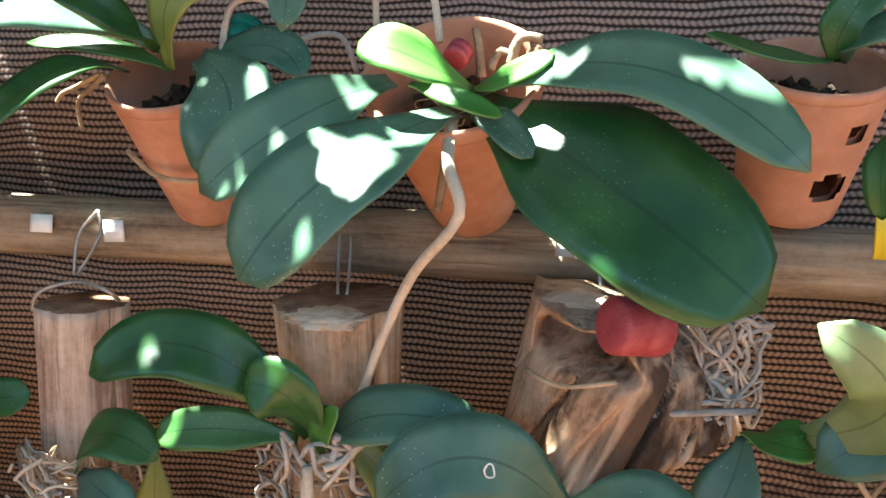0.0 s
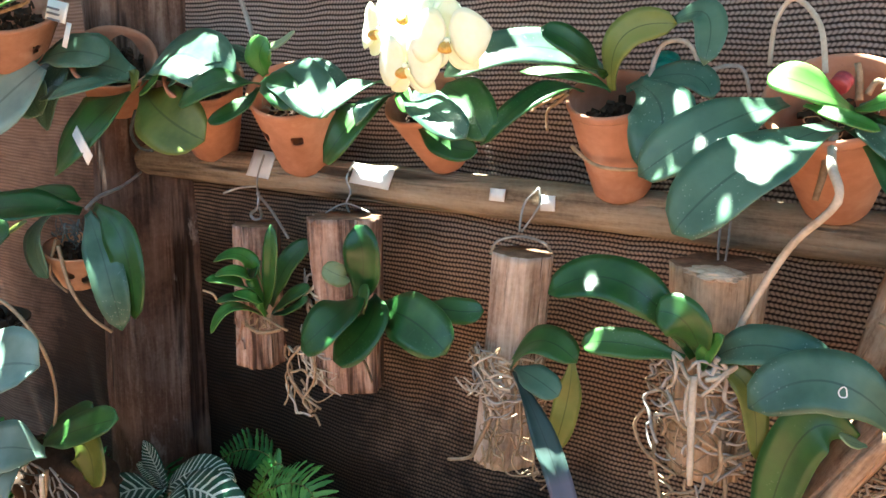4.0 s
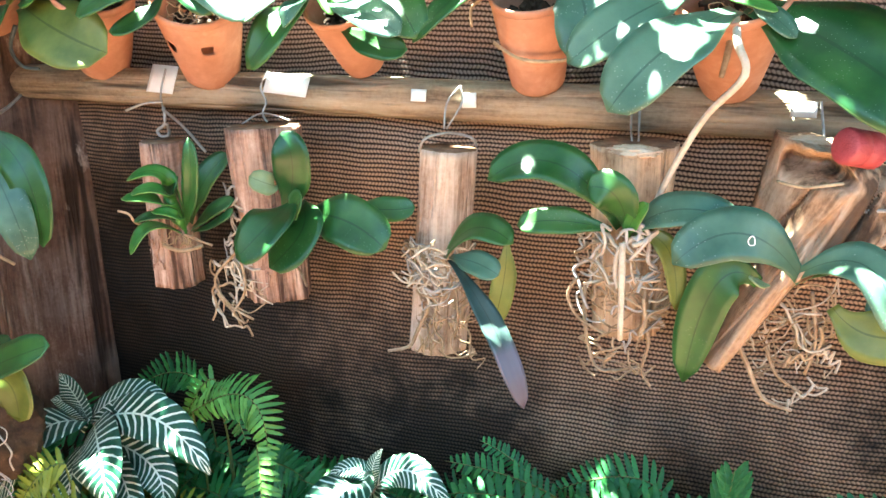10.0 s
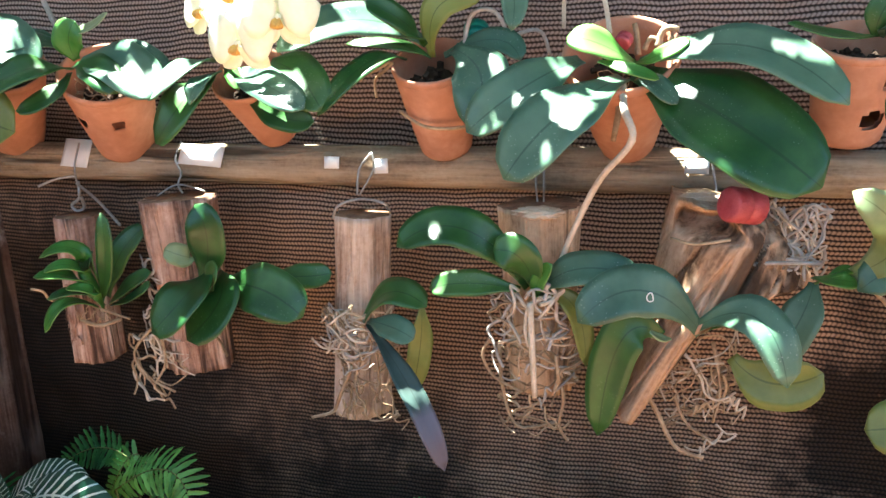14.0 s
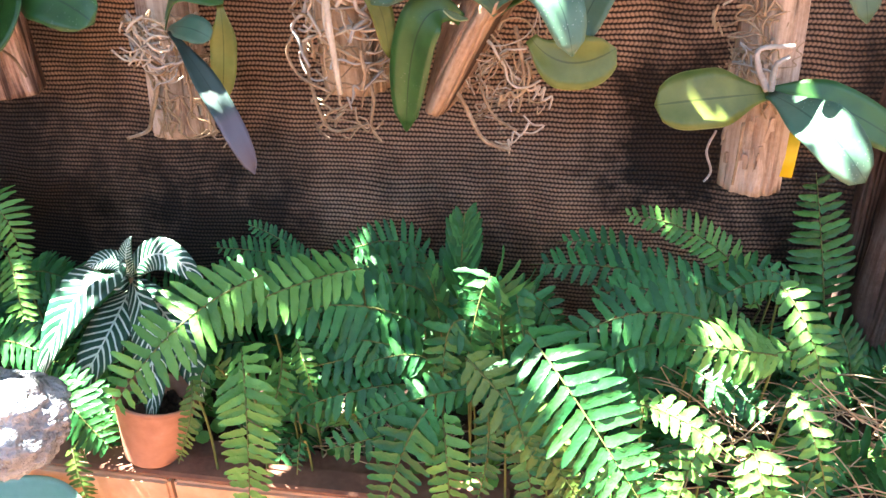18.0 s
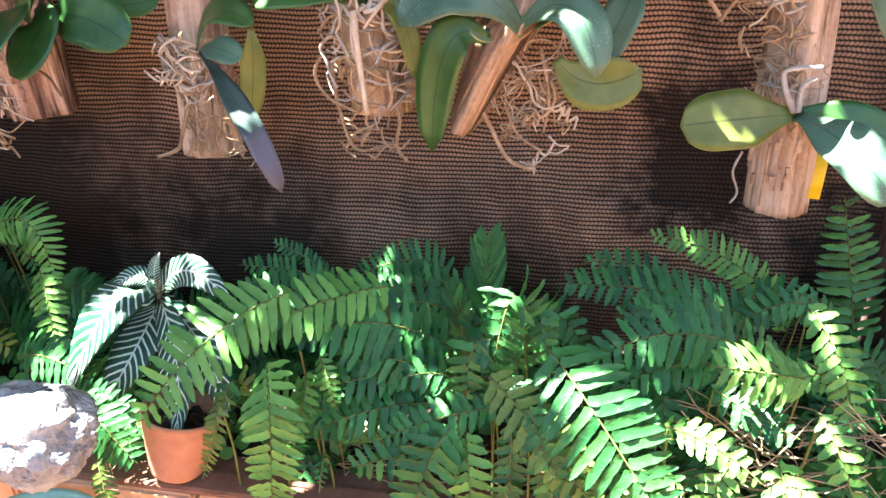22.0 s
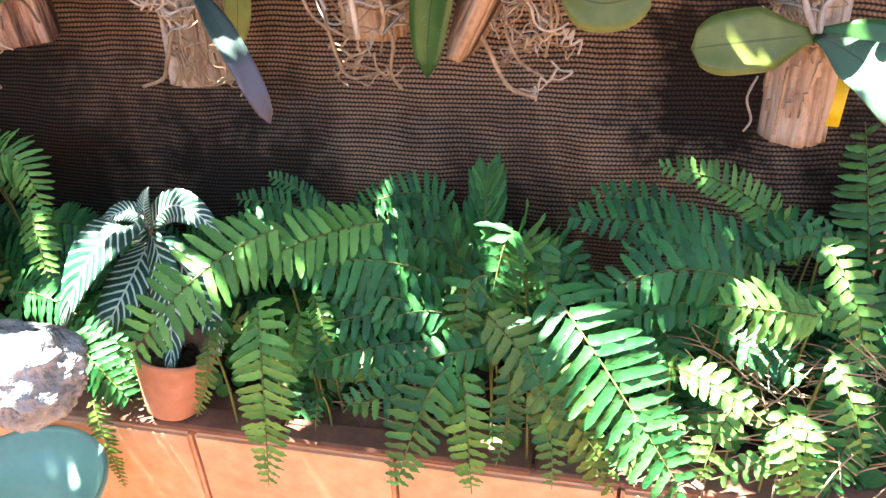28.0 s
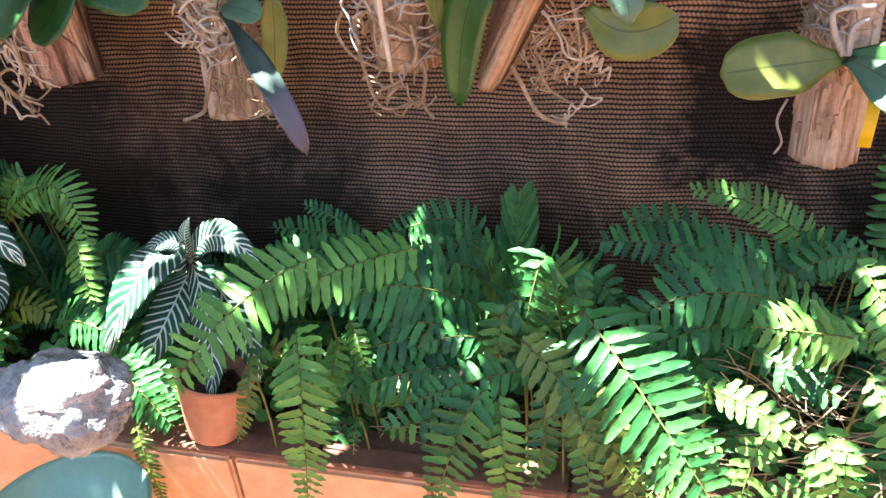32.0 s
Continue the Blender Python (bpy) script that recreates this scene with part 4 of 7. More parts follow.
tagged(net, "brown knitted shade net with a black mould stain and painted-in shade", "shade net", kind="structure")

# unseen net walls that close the plot, added to hold back skylight
for wall_name, wall_at, wall_turn in (("wall_west", (-2.3, -1.6, 0), 90), ("wall_east", (2.6, -1.6, 0), 90), ("wall_south", (0.2, -3.6, 0), 0)):
    bm = bmesh.new()
    bmesh.ops.create_cube(bm, size=1.0, matrix=pose(*wall_at, 0, 0, wall_turn) @ Matrix.Translation((0, 0, 1.0)) @ Matrix.Diagonal((5.4 if wall_turn == 0 else 3.4, 0.01, 2.0, 1)))
    tagged(part(wall_name, bm, NET, smooth=False), "unseen brown net wall added to block skylight", "shade net", kind="structure")

rail_bm = bmesh.new()
log_mesh(rail_bm, 0.0265, 0.0275, 2.6, 77, facets=2, rough=0.045, segs=40, levels=120)
rail = part("rail", rail_bm, [RAIL_WOOD, END_GRAIN])
rail.matrix_basis = along((-0.70, 0.022, 1.428), (1.90, 0.022, 1.428))
tagged(rail, "round weathered wooden rail nailed to the posts", "rail", kind="structure")


def post(x, y, r, h, seed, label):
    bm = bmesh.new()
    log_mesh(bm, r * 1.03, r * 0.95, h, seed, facets=6, rough=0.05, segs=48, levels=60)
    ob = part("post", bm, [POST_WOOD, END_GRAIN])
    ob.location = (x, y, -0.02)
    return tagged(ob, label, "post", "fence posts")


post(-0.738, 0.085, 0.112, 2.9, 5, "thick weathered round wooden corner post")
post(0.945, 0.085, 0.105, 2.9, 9, "thick weathered round wooden end post")

# planter: soil, backing and brick face
bm = bmesh.new()
n = 60
g2 = [[bm.verts.new((-2.4 + 4.8 * i / n, -0.285 + 0.355 * k / 8, 0.790 + 0.012 * noise.noise((i * 0.9, k * 0.9, 1)))) for k in range(9)] for i in range(n + 1)]
for i in range(n):
    for k in range(8):
        bm.faces.new((g2[i][k], g2[i + 1][k], g2[i + 1][k + 1], g2[i][k + 1]))
tagged(part("soil", bm, SOIL), "dark crumbly soil in the planter", "soil", kind="structure")
bm = bmesh.new()
bmesh.ops.create_cube(bm, size=1.0, matrix=Matrix.Translation((0, -0.272, 0.40)) @ Matrix.Diagonal((4.8, 0.05, 0.80, 1)))
planter = tagged(part("planter_wall", bm, MORTAR, smooth=False), "low orange brick planter wall", "planter", kind="structure")
bm = bmesh.new()
bmesh.ops.create_cube(bm, size=1.0, matrix=Matrix.Diagonal((0.236, 0.020, 0.186, 1)))
bmesh.ops.bevel(bm, geom=list(bm.edges), offset=0.004, segments=2, affect="EDGES")
brick_mesh = bpy.data.meshes.new("clay_block")
bm.to_mesh(brick_mesh)
bm.free()
brick_mesh.materials.append(BRICK)
rb = random.Random(4)
for row in range(4):
    for i in range(16):
        ob = new("clay_block", brick_mesh)
        ob.parent = planter
        ob.location = (-1.985 + i * 0.240 + (0.12 if row % 2 else 0), -0.304 + rb.uniform(-0.001, 0.001), 0.702 - row * 0.190)
        ob.rotation_euler = (rb.uniform(-0.005, 0.005), rb.uniform(-0.004, 0.004), rb.uniform(-0.006, 0.006))
bm = bmesh.new()
bmesh.ops.create_cube(bm, size=1.0, matrix=Matrix.Diagonal((0.282, 0.034, 0.010, 1)))
bmesh.ops.bevel(bm, geom=list(bm.edges), offset=0.003, segments=1, affect="EDGES")
cope = bpy.data.meshes.new("coping_tile")
bm.to_mesh(cope)
bm.free()
cope.materials.append(MORTAR)
for i in range(13):
    ob = new("coping_tile", cope)
    ob.parent = planter
    ob.location = (-1.7 + i * 0.286, -0.2965, 0.803)

# unseen tree behind the viewer, added to dapple the sun
tree = thing("tree", (-2.2, -2.3, 0), "unseen leafy tree added to dapple the sun on the orchids", "tree")
cord("trunk", [(-2.2, -2.3, -0.05), (-2.15, -2.3, 1.2), (-1.9, -2.1, 2.3), (-1.5, -1.7, 2.9)], 0.10, BARK, tree, 0.04, sides=14)
gt = random.Random(12)
for k in range(7):
    cord("limb", [(-1.9, -2.1, 2.3 + 0.08 * k), (gt.uniform(-2.0, 0.2), gt.uniform(-1.9, -1.3), 2.8), (gt.uniform(-2.0, 2.0), gt.uniform(-1.6, -0.6), gt.uniform(2.75, 3.0))], 0.025, BARK, tree, 0.008, sides=8)
bm = bmesh.new()
for _ in range(CROWN):
    u, v, z = gt.uniform(-3.2, 1.6), gt.uniform(-2.2, 0.5), gt.uniform(2.4, 2.62)
    if gt.random() < THIN or open_sky(u, v):
        continue
    p = Vector((u + sx / sz * (z - 2.5), v + sy / sz * (z - 2.5), z))
    d = Vector((gt.uniform(-1, 1), gt.uniform(-1, 1), gt.uniform(-0.3, 0.1))).normalized()
    ln, w = gt.uniform(0.045, 0.07), gt.uniform(0.015, 0.023)
    s = d.cross(Vector((gt.uniform(-0.3, 0.3), gt.uniform(-0.3, 0.3), 1))).normalized() * w
    p = p - d * ln * 0.5
    vs = [bm.verts.new(q) for q in (p, p + d * ln * 0.4 + s, p + d * ln, p + d * ln * 0.4 - s)]
    bm.faces.new(vs)
crown = part("crown", bm, CANOPY, tree)
tagged(crown, kind="stuff")

spray = thing("orchid_blossom_spray", (-0.1, -0.1, 1.5), "spray of cream moth-orchid blossoms", "flower")

# ---- clay pots above the rail ----
pot_a = clay_pot((-0.534, 0.020, 1.457), (-0.478, -0.050, 1.565), 0.0354, 0.0568, "terracotta pot leaning out over the wooden rail")
pot_b = clay_pot((-0.347, 0.015, 1.452), (-0.314, -0.055, 1.552), 0.0376, 0.0595, "terracotta pot with round side holes, on the rail", holes=((-1.35, 0.62, 0.009), (-2.3, 0.6, 0.008)))
pot_c = clay_pot((-0.117, 0.015, 1.468), (-0.117, -0.050, 1.547), 0.0259, 0.0480, "small tapered terracotta pot below cream blossoms")
pot_d = clay_pot((0.109, 0.015, 1.455), (0.111, -0.050, 1.559), 0.0320, 0.0478, "terracotta pot tied with a pale cord")
pot_e = clay_pot((0.324, 0.015, 1.458), (0.317, -0.070, 1.563), 0.0310, 0.0624, "wide terracotta pot filled with bark and roots")
pot_f = clay_pot((0.551, 0.015, 1.472), (0.551, -0.030, 1.571), 0.0351, 0.0485, "terracotta pot with dark drain holes in its side", holes=((-1.2, 0.33, 0.012), (-1.05, 0.72, 0.008)))
cord("cord", [(0.070, -0.045, 1.501), (0.102, -0.062, 1.486), (0.132, -0.062, 1.483), (0.160, -0.040, 1.485)], 0.0022, DRY, pot_d)

# ---- orchids in the pots ----
o = orchid((-0.604, -0.060, 1.532), "orchid with broad drooping blue-green leaves", "potted orchids")
leaf(o, (-0.615, -0.060, 1.540), (-0.621, -0.120, 1.498), (-0.692, -0.140, 1.424), 0.115, (-0.1, -0.8, 0.6), mat=LEAF)
leaf(o, (-0.604, -0.070, 1.551), (-0.617, -0.130, 1.547), (-0.669, -0.160, 1.526), 0.046, (0, -0.6, 0.8), mat=LEAF_BLUE)
leaf(o, (-0.630, -0.050, 1.561), (-0.706, -0.080, 1.572), (-0.776, -0.110, 1.525), 0.113, (0, -0.8, 0.6), mat=LEAF_BLUE)
leaf(o, (-0.719, -0.090, 1.578), (-0.741, -0.110, 1.533), (-0.738, -0.120, 1.477), 0.078, (0, -0.9, 0.4), mat=LEAF_BLUE, tipness=1.6)
leaf(o, (-0.588, -0.060, 1.538), (-0.486, -0.110, 1.508), (-0.403, -0.120, 1.482), 0.090, (0.2, -0.85, 0.45), mat=LEAF_OLIVE)
leaf(o, (-0.587, -0.060, 1.553), (-0.460, -0.100, 1.591), (-0.373, -0.110, 1.548), 0.092, (0.1, -0.7, 0.7), mat=LEAF_BLUE)
leaf(o, (-0.601, -0.050, 1.551), (-0.550, -0.060, 1.569), (-0.465, -0.060, 1.556), 0.050, (0, -0.6, 0.8), mat=LEAF_BLUE)
leaf(o, (-0.605, -0.070, 1.541), (-0.581, -0.085, 1.554), (-0.573, -0.085, 1.570), 0.029, (0, -0.95, 0.3), mat=LEAF_OLIVE)
leaf(o, (-0.582, -0.070, 1.541), (-0.540, -0.090, 1.549), (-0.508, -0.100, 1.564), 0.037, (0.2, -0.8, 0.6), mat=LEAF_FRESH)
root(o, [(-0.591, -0.075, 1.512), (-0.605, -0.075, 1.482), (-0.589, -0.075, 1.459), (-0.560, -0.075, 1.456)], 0.003, DARK_ROOT)
o = orchid((-0.741, -0.120, 1.572), "orchid with a round sunlit leaf", "potted orchids")
leaf(o, (-0.725, -0.130, 1.570), (-0.768, -0.170, 1.518), (-0.842, -0.180, 1.467), 0.143, (0, -0.9, 0.42), mat=LEAF_SILVER_LIT, tipness=1.6)
leaf(o, (-0.744, -0.120, 1.581), (-0.805, -0.150, 1.582), (-0.880, -0.170, 1.529), 0.094, (-0.1, -0.7, 0.7), mat=LEAF_BLUE)
leaf(o, (-0.757, -0.110, 1.578), (-0.694, -0.100, 1.593), (-0.638, -0.080, 1.584), 0.064, (0, -0.8, 0.6), mat=LEAF_BLUE)
leaf(o, (-0.766, -0.110, 1.576), (-0.771, -0.120, 1.541), (-0.750, -0.120, 1.499), 0.078, (0, -0.92, 0.4), mat=LEAF_BLUE)
o = orchid((-0.347, -0.060, 1.551), "orchid with leaves in bright sun in a holed clay pot", "potted orchids")
leaf(o, (-0.344, -0.080, 1.555), (-0.363, -0.130, 1.556), (-0.425, -0.140, 1.527), 0.045, (0, -0.8, 0.6), mat=LEAF)
leaf(o, (-0.364, -0.060, 1.578), (-0.405, -0.090, 1.588), (-0.479, -0.110, 1.549), 0.039, (0, -0.6, 0.8), mat=LEAF_BLUE)
leaf(o, (-0.379, -0.050, 1.583), (-0.404, -0.070, 1.594), (-0.447, -0.080, 1.569), 0.034, (0, -0.6, 0.8), mat=LEAF_BLUE)
leaf(o, (-0.329, -0.080, 1.564), (-0.238, -0.130, 1.562), (-0.177, -0.150, 1.523), 0.062, (0.15, -0.7, 0.7), mat=LEAF_BLUE)
leaf(o, (-0.328, -0.090, 1.560), (-0.258, -0.140, 1.555), (-0.226, -0.150, 1.529), 0.040, (0.1, -0.8, 0.6), mat=LEAF)
leaf(o, (-0.323, -0.050, 1.575), (-0.262, -0.060, 1.574), (-0.211, -0.070, 1.545), 0.032, (0.1, -0.7, 0.7), mat=LEAF_BLUE)
leaf(o, (-0.332, -0.080, 1.567), (-0.332, -0.090, 1.589), (-0.320, -0.090, 1.612), 0.040, (0.2, -0.9, 0.3), mat=LEAF_FRESH)
leaf(o, (-0.336, -0.080, 1.607), (-0.306, -0.090, 1.602), (-0.266, -0.100, 1.619), 0.014, (0, -0.8, 0.6), mat=LEAF_SUN_PALE)
leaf(o, (-0.345, -0.080, 1.551), (-0.352, -0.110, 1.525), (-0.396, -0.120, 1.508), 0.028, (0, -0.85, 0.5), mat=LEAF)
tangle(o, (-0.315, -0.080, 1.531), (0.05, 0.03, 0.03), 7, ROOT, 11)
root(o, [(-0.408, -0.020, 1.609), (-0.436, -0.010, 1.655), (-0.467, 0.000, 1.701), (-0.492, 0.020, 1.757)], 0.0035, GREY_ROOT)
o = orchid((-0.130, -0.060, 1.561), "cream-flowered orchid with glossy striped leaves", "potted orchids")
leaf(o, (-0.145, -0.070, 1.561), (-0.151, -0.130, 1.556), (-0.188, -0.150, 1.521), 0.036, (-0.1, -0.65, 0.75), mat=LEAF_BLUE)
leaf(o, (-0.153, -0.060, 1.547), (-0.158, -0.120, 1.523), (-0.198, -0.130, 1.471), 0.059, (-0.2, -0.85, 0.5), mat=LEAF)
leaf(o, (-0.138, -0.080, 1.549), (-0.129, -0.140, 1.539), (-0.137, -0.150, 1.517), 0.025, (0, -0.65, 0.75), mat=LEAF_BLUE)
leaf(o, (-0.127, -0.070, 1.551), (-0.056, -0.130, 1.537), (-0.001, -0.150, 1.511), 0.042, (0.1, -0.75, 0.66), mat=LEAF_BLUE)
leaf(o, (-0.082, -0.060, 1.558), (-0.026, -0.110, 1.546), (0.010, -0.130, 1.507), 0.053, (0.1, -0.85, 0.5), mat=LEAF)
leaf(o, (-0.108, -0.070, 1.516), (-0.054, -0.100, 1.499), (-0.009, -0.110, 1.495), 0.032, (0.1, -0.9, 0.4), mat=LEAF)
leaf(o, (-0.131, -0.080, 1.554), (-0.109, -0.100, 1.548), (-0.098, -0.110, 1.530), 0.021, (0, -0.85, 0.5), mat=LEAF_FRESH)
o = orchid((0.116, -0.050, 1.566), "orchid with arching upright leaves and silver roots", "potted orchids")
leaf(o, (0.104, -0.050, 1.576), (0.040, -0.100, 1.601), (-0.028, -0.150, 1.570), 0.050, (0, -0.8, 0.6), mat=LEAF_BLUE)
leaf(o, (0.107, -0.060, 1.574), (0.091, -0.100, 1.600), (0.060, -0.120, 1.618), 0.029, (-0.2, -0.8, 0.55), mat=LEAF)
leaf(o, (0.112, -0.050, 1.561), (0.122, -0.060, 1.613), (0.171, -0.050, 1.625), 0.036, (-0.25, -0.95, 0.05), mat=LEAF_OLIVE)
leaf(o, (0.162, -0.045, 1.625), (0.200, -0.060, 1.632), (0.206, -0.080, 1.586), 0.031, (0.3, -0.85, 0.4), mat=LEAF_BLUE)
leaf(o, (0.082, -0.060, 1.559), (0.055, -0.110, 1.555), (0.005, -0.130, 1.503), 0.031, (-0.1, -0.75, 0.66), mat=LEAF)
leaf(o, (0.139, -0.060, 1.569), (0.178, -0.100, 1.539), (0.171, -0.120, 1.487), 0.062, (0.1, -0.9, 0.42), mat=LEAF_BLUE)
leaf(o, (0.109, -0.050, 1.560), (0.079, -0.070, 1.574), (0.022, -0.080, 1.577), 0.019, (0, -0.6, 0.8), mat=LEAF)
leaf(o, (0.123, -0.040, 1.562), (0.182, -0.050, 1.578), (0.212, -0.060, 1.556), 0.031, (0.2, -0.8, 0.55), mat=LEAF_BLUE)
root(o, [(0.146, -0.040, 1.575), (0.155, -0.040, 1.606), (0.180, -0.040, 1.608), (0.196, -0.040, 1.580), (0.200, -0.040, 1.556)], 0.0028, GREY_ROOT)
root(o, [(0.181, -0.040, 1.568), (0.204, -0.030, 1.584), (0.228, -0.020, 1.586), (0.237, -0.010, 1.561)], 0.0025, GREY_ROOT)
root(o, [(0.072, -0.070, 1.557), (0.062, -0.070, 1.548), (0.050, -0.070, 1.538), (0.051, -0.070, 1.518)], 0.0022)
root(o, [(0.068, -0.070, 1.557), (0.052, -0.070, 1.549), (0.038, -0.070, 1.543), (0.033, -0.070, 1.537)], 0.002)
# main potted orchid
o = orchid((0.327, -0.080, 1.542), "large orchid with broad dusty dark green leaves", "potted orchids")
leaf(o, (0.333, -0.085, 1.550), (0.299, -0.115, 1.570), (0.268, -0.115, 1.578), 0.035, (-0.1, -0.75, 0.65), mat=LEAF_FRESH)
leaf(o, (0.298, -0.110, 1.554), (0.327, -0.130, 1.547), (0.356, -0.130, 1.537), 0.014, (0, -0.7, 0.7), mat=LEAF_FRESH)
leaf(o, (0.277, -0.070, 1.555), (0.226, -0.120, 1.530), (0.169, -0.130, 1.486), 0.056, (-0.05, -0.85, 0.5), mat=LEAF_BLUE)
leaf(o, (0.321, -0.090, 1.537), (0.265, -0.170, 1.504), (0.219, -0.190, 1.448), 0.070, (-0.15, -0.8, 0.58), mat=LEAF_BLUE, fold=0.1)
leaf(o, (0.335, -0.080, 1.542), (0.418, -0.140, 1.501), (0.498, -0.170, 1.443), 0.096, (0.1, -0.85, 0.5), mat=LEAF, fold=0.1)
leaf(o, (0.337, -0.080, 1.551), (0.433, -0.130, 1.565), (0.513, -0.170, 1.515), 0.050, (0.05, -0.75, 0.66), mat=LEAF_BLUE, fold=0.12)
leaf(o, (0.332, -0.080, 1.551), (0.356, -0.100, 1.559), (0.383, -0.100, 1.574), 0.017, (0, -0.75, 0.66), mat=LEAF_FRESH)
leaf(o, (0.335, -0.090, 1.543), (0.353, -0.120, 1.532), (0.374, -0.130, 1.514), 0.022, (0.1, -0.7, 0.6), mat=LEAF_BLUE)
root(o, [(0.321, -0.090, 1.534), (0.325, -0.130, 1.509), (0.334, -0.145, 1.481), (0.305, -0.130, 1.442), (0.283, -0.115, 1.397), (0.264, -0.105, 1.348)], 0.0042, PALE_ROOT)
root(o, [(0.319, -0.090, 1.529), (0.318, -0.100, 1.501), (0.314, -0.100, 1.475)], 0.004)
root(o, [(0.304, -0.040, 1.582), (0.294, -0.030, 1.624), (0.269, -0.020, 1.649), (0.254, -0.015, 1.629), (0.252, -0.010, 1.589)], 0.003, PALE_ROOT)
root(o, [(0.334, -0.050, 1.559), (0.332, -0.050, 1.579), (0.329, -0.050, 1.591)], 0.0035)
root(o, [(0.353, -0.050, 1.567), (0.359, -0.050, 1.584), (0.374, -0.050, 1.584)], 0.004)
root(o, [(0.340, -0.050, 1.564), (0.347, -0.050, 1.576), (0.362, -0.050, 1.568), (0.369, -0.050, 1.579)], 0.003)
tangle(o, (0.322, -0.080, 1.528), (0.04, 0.03, 0.03), 5, ROOT, 21)
o = orchid((0.560, -0.030, 1.572), "orchid with dark upright leaves beside the shade net", "potted orchids")
leaf(o, (0.558, -0.030, 1.573), (0.520, -0.060, 1.574), (0.472, -0.080, 1.586), 0.021, (0, -0.5, 0.87), mat=LEAF)
leaf(o, (0.560, -0.030, 1.572), (0.562, -0.040, 1.596), (0.579, -0.040, 1.623), 0.030, (-0.2, -0.9, 0.3), mat=LEAF)
leaf(o, (0.565, -0.030, 1.572), (0.570, -0.060, 1.588), (0.592, -0.080, 1.593), 0.027, (0, -0.8, 0.6), mat=LEAF_BLUE)
leaf(o, (0.565, -0.120, 1.531), (0.557, -0.140, 1.515), (0.561, -0.140, 1.488), 0.018, (-0.6, -0.7, 0.2), mat=LEAF)

# ---- logs under the rail ----
log = hanging_log((-0.394, -0.035, 1.158), (-0.399, -0.035, 1.362), 0.0371, 0.0343, "short split log hung from the rail by a twisted wire", RED_WOOD, 3)
cord("hook", [(-0.403, -0.012, 1.457), (-0.409, -0.020, 1.426), (-0.400, -0.030, 1.404)], 0.0014, WIRE, log)
cord("hook", [(-0.398, -0.030, 1.407), (-0.396, -0.035, 1.385), (-0.409, -0.035, 1.375), (-0.402, -0.035, 1.367), (-0.394, -0.030, 1.371), (-0.392, -0.035, 1.386)], 0.002, WIRE, log)
cord("wire_end", [(-0.401, -0.030, 1.404), (-0.355, -0.050, 1.386), (-0.308, -0.070, 1.358)], 0.0018, WIRE, log)
cord("wire_end", [(-0.400, -0.030, 1.414), (-0.424, -0.040, 1.411), (-0.446, -0.050, 1.402)], 0.0018, WIRE, log)
cord("fibre_tie", [(-0.414, -0.060, 1.226), (-0.361, -0.075, 1.219), (-0.332, -0.060, 1.225)], 0.003, DRY, log)
o = orchid((-0.358, -0.070, 1.242), "small orchid with many narrow sunlit leaves", "mounted orchids")
leaf(o, (-0.348, -0.070, 1.259), (-0.352, -0.100, 1.329), (-0.395, -0.120, 1.323), 0.023, (-0.2, -0.6, 0.77), mat=LEAF_FRESH)
leaf(o, (-0.348, -0.070, 1.255), (-0.349, -0.110, 1.310), (-0.384, -0.130, 1.307), 0.021, (-0.2, -0.6, 0.77), mat=LEAF_FRESH)
leaf(o, (-0.353, -0.070, 1.250), (-0.356, -0.110, 1.296), (-0.390, -0.140, 1.303), 0.024, (-0.2, -0.6, 0.77), mat=LEAF_FRESH)
leaf(o, (-0.349, -0.070, 1.246), (-0.354, -0.110, 1.277), (-0.383, -0.130, 1.271), 0.017, (-0.1, -0.6, 0.8), mat=LEAF)
leaf(o, (-0.358, -0.070, 1.242), (-0.375, -0.110, 1.260), (-0.394, -0.130, 1.226), 0.025, (-0.2, -0.7, 0.7), mat=LEAF_FRESH)
leaf(o, (-0.353, -0.070, 1.249), (-0.313, -0.100, 1.316), (-0.310, -0.100, 1.381), 0.024, (0.1, -0.95, 0.2), mat=LEAF)
leaf(o, (-0.349, -0.060, 1.256), (-0.323, -0.060, 1.313), (-0.286, -0.050, 1.353), 0.037, (0.1, -0.8, 0.6), mat=LEAF)
leaf(o, (-0.348, -0.060, 1.246), (-0.299, -0.080, 1.280), (-0.263, -0.080, 1.301), 0.024, (0.1, -0.7, 0.7), mat=LEAF)
leaf(o, (-0.341, -0.065, 1.246), (-0.284, -0.090, 1.270), (-0.259, -0.090, 1.291), 0.017, (0, -0.6, 0.8), mat=LEAF)
leaf(o, (-0.352, -0.070, 1.258), (-0.355, -0.090, 1.295), (-0.339, -0.090, 1.327), 0.021, (0, -0.8, 0.6), mat=LEAF)
leaf(o, (-0.342, -0.080, 1.243), (-0.332, -0.110, 1.280), (-0.362, -0.120, 1.284), 0.015, (0, -0.6, 0.8), mat=LEAF_FRESH)
root(o, [(-0.385, -0.080, 1.255), (-0.395, -0.110, 1.263), (-0.398, -0.120, 1.278), (-0.407, -0.130, 1.284)], 0.002)
root(o, [(-0.342, -0.085, 1.247), (-0.321, -0.085, 1.241), (-0.299, -0.085, 1.236)], 0.002)
tangle(o, (-0.358, -0.075, 1.236), (0.05, 0.02, 0.03), 10, DRY, 5, r=0.0012)
log = hanging_log((-0.230, -0.030, 1.157), (-0.240, -0.030, 1.391), 0.0447, 0.0504, "split reddish log with torn top edge, wired to the rail", RED_WOOD, 7, rough=0.16)
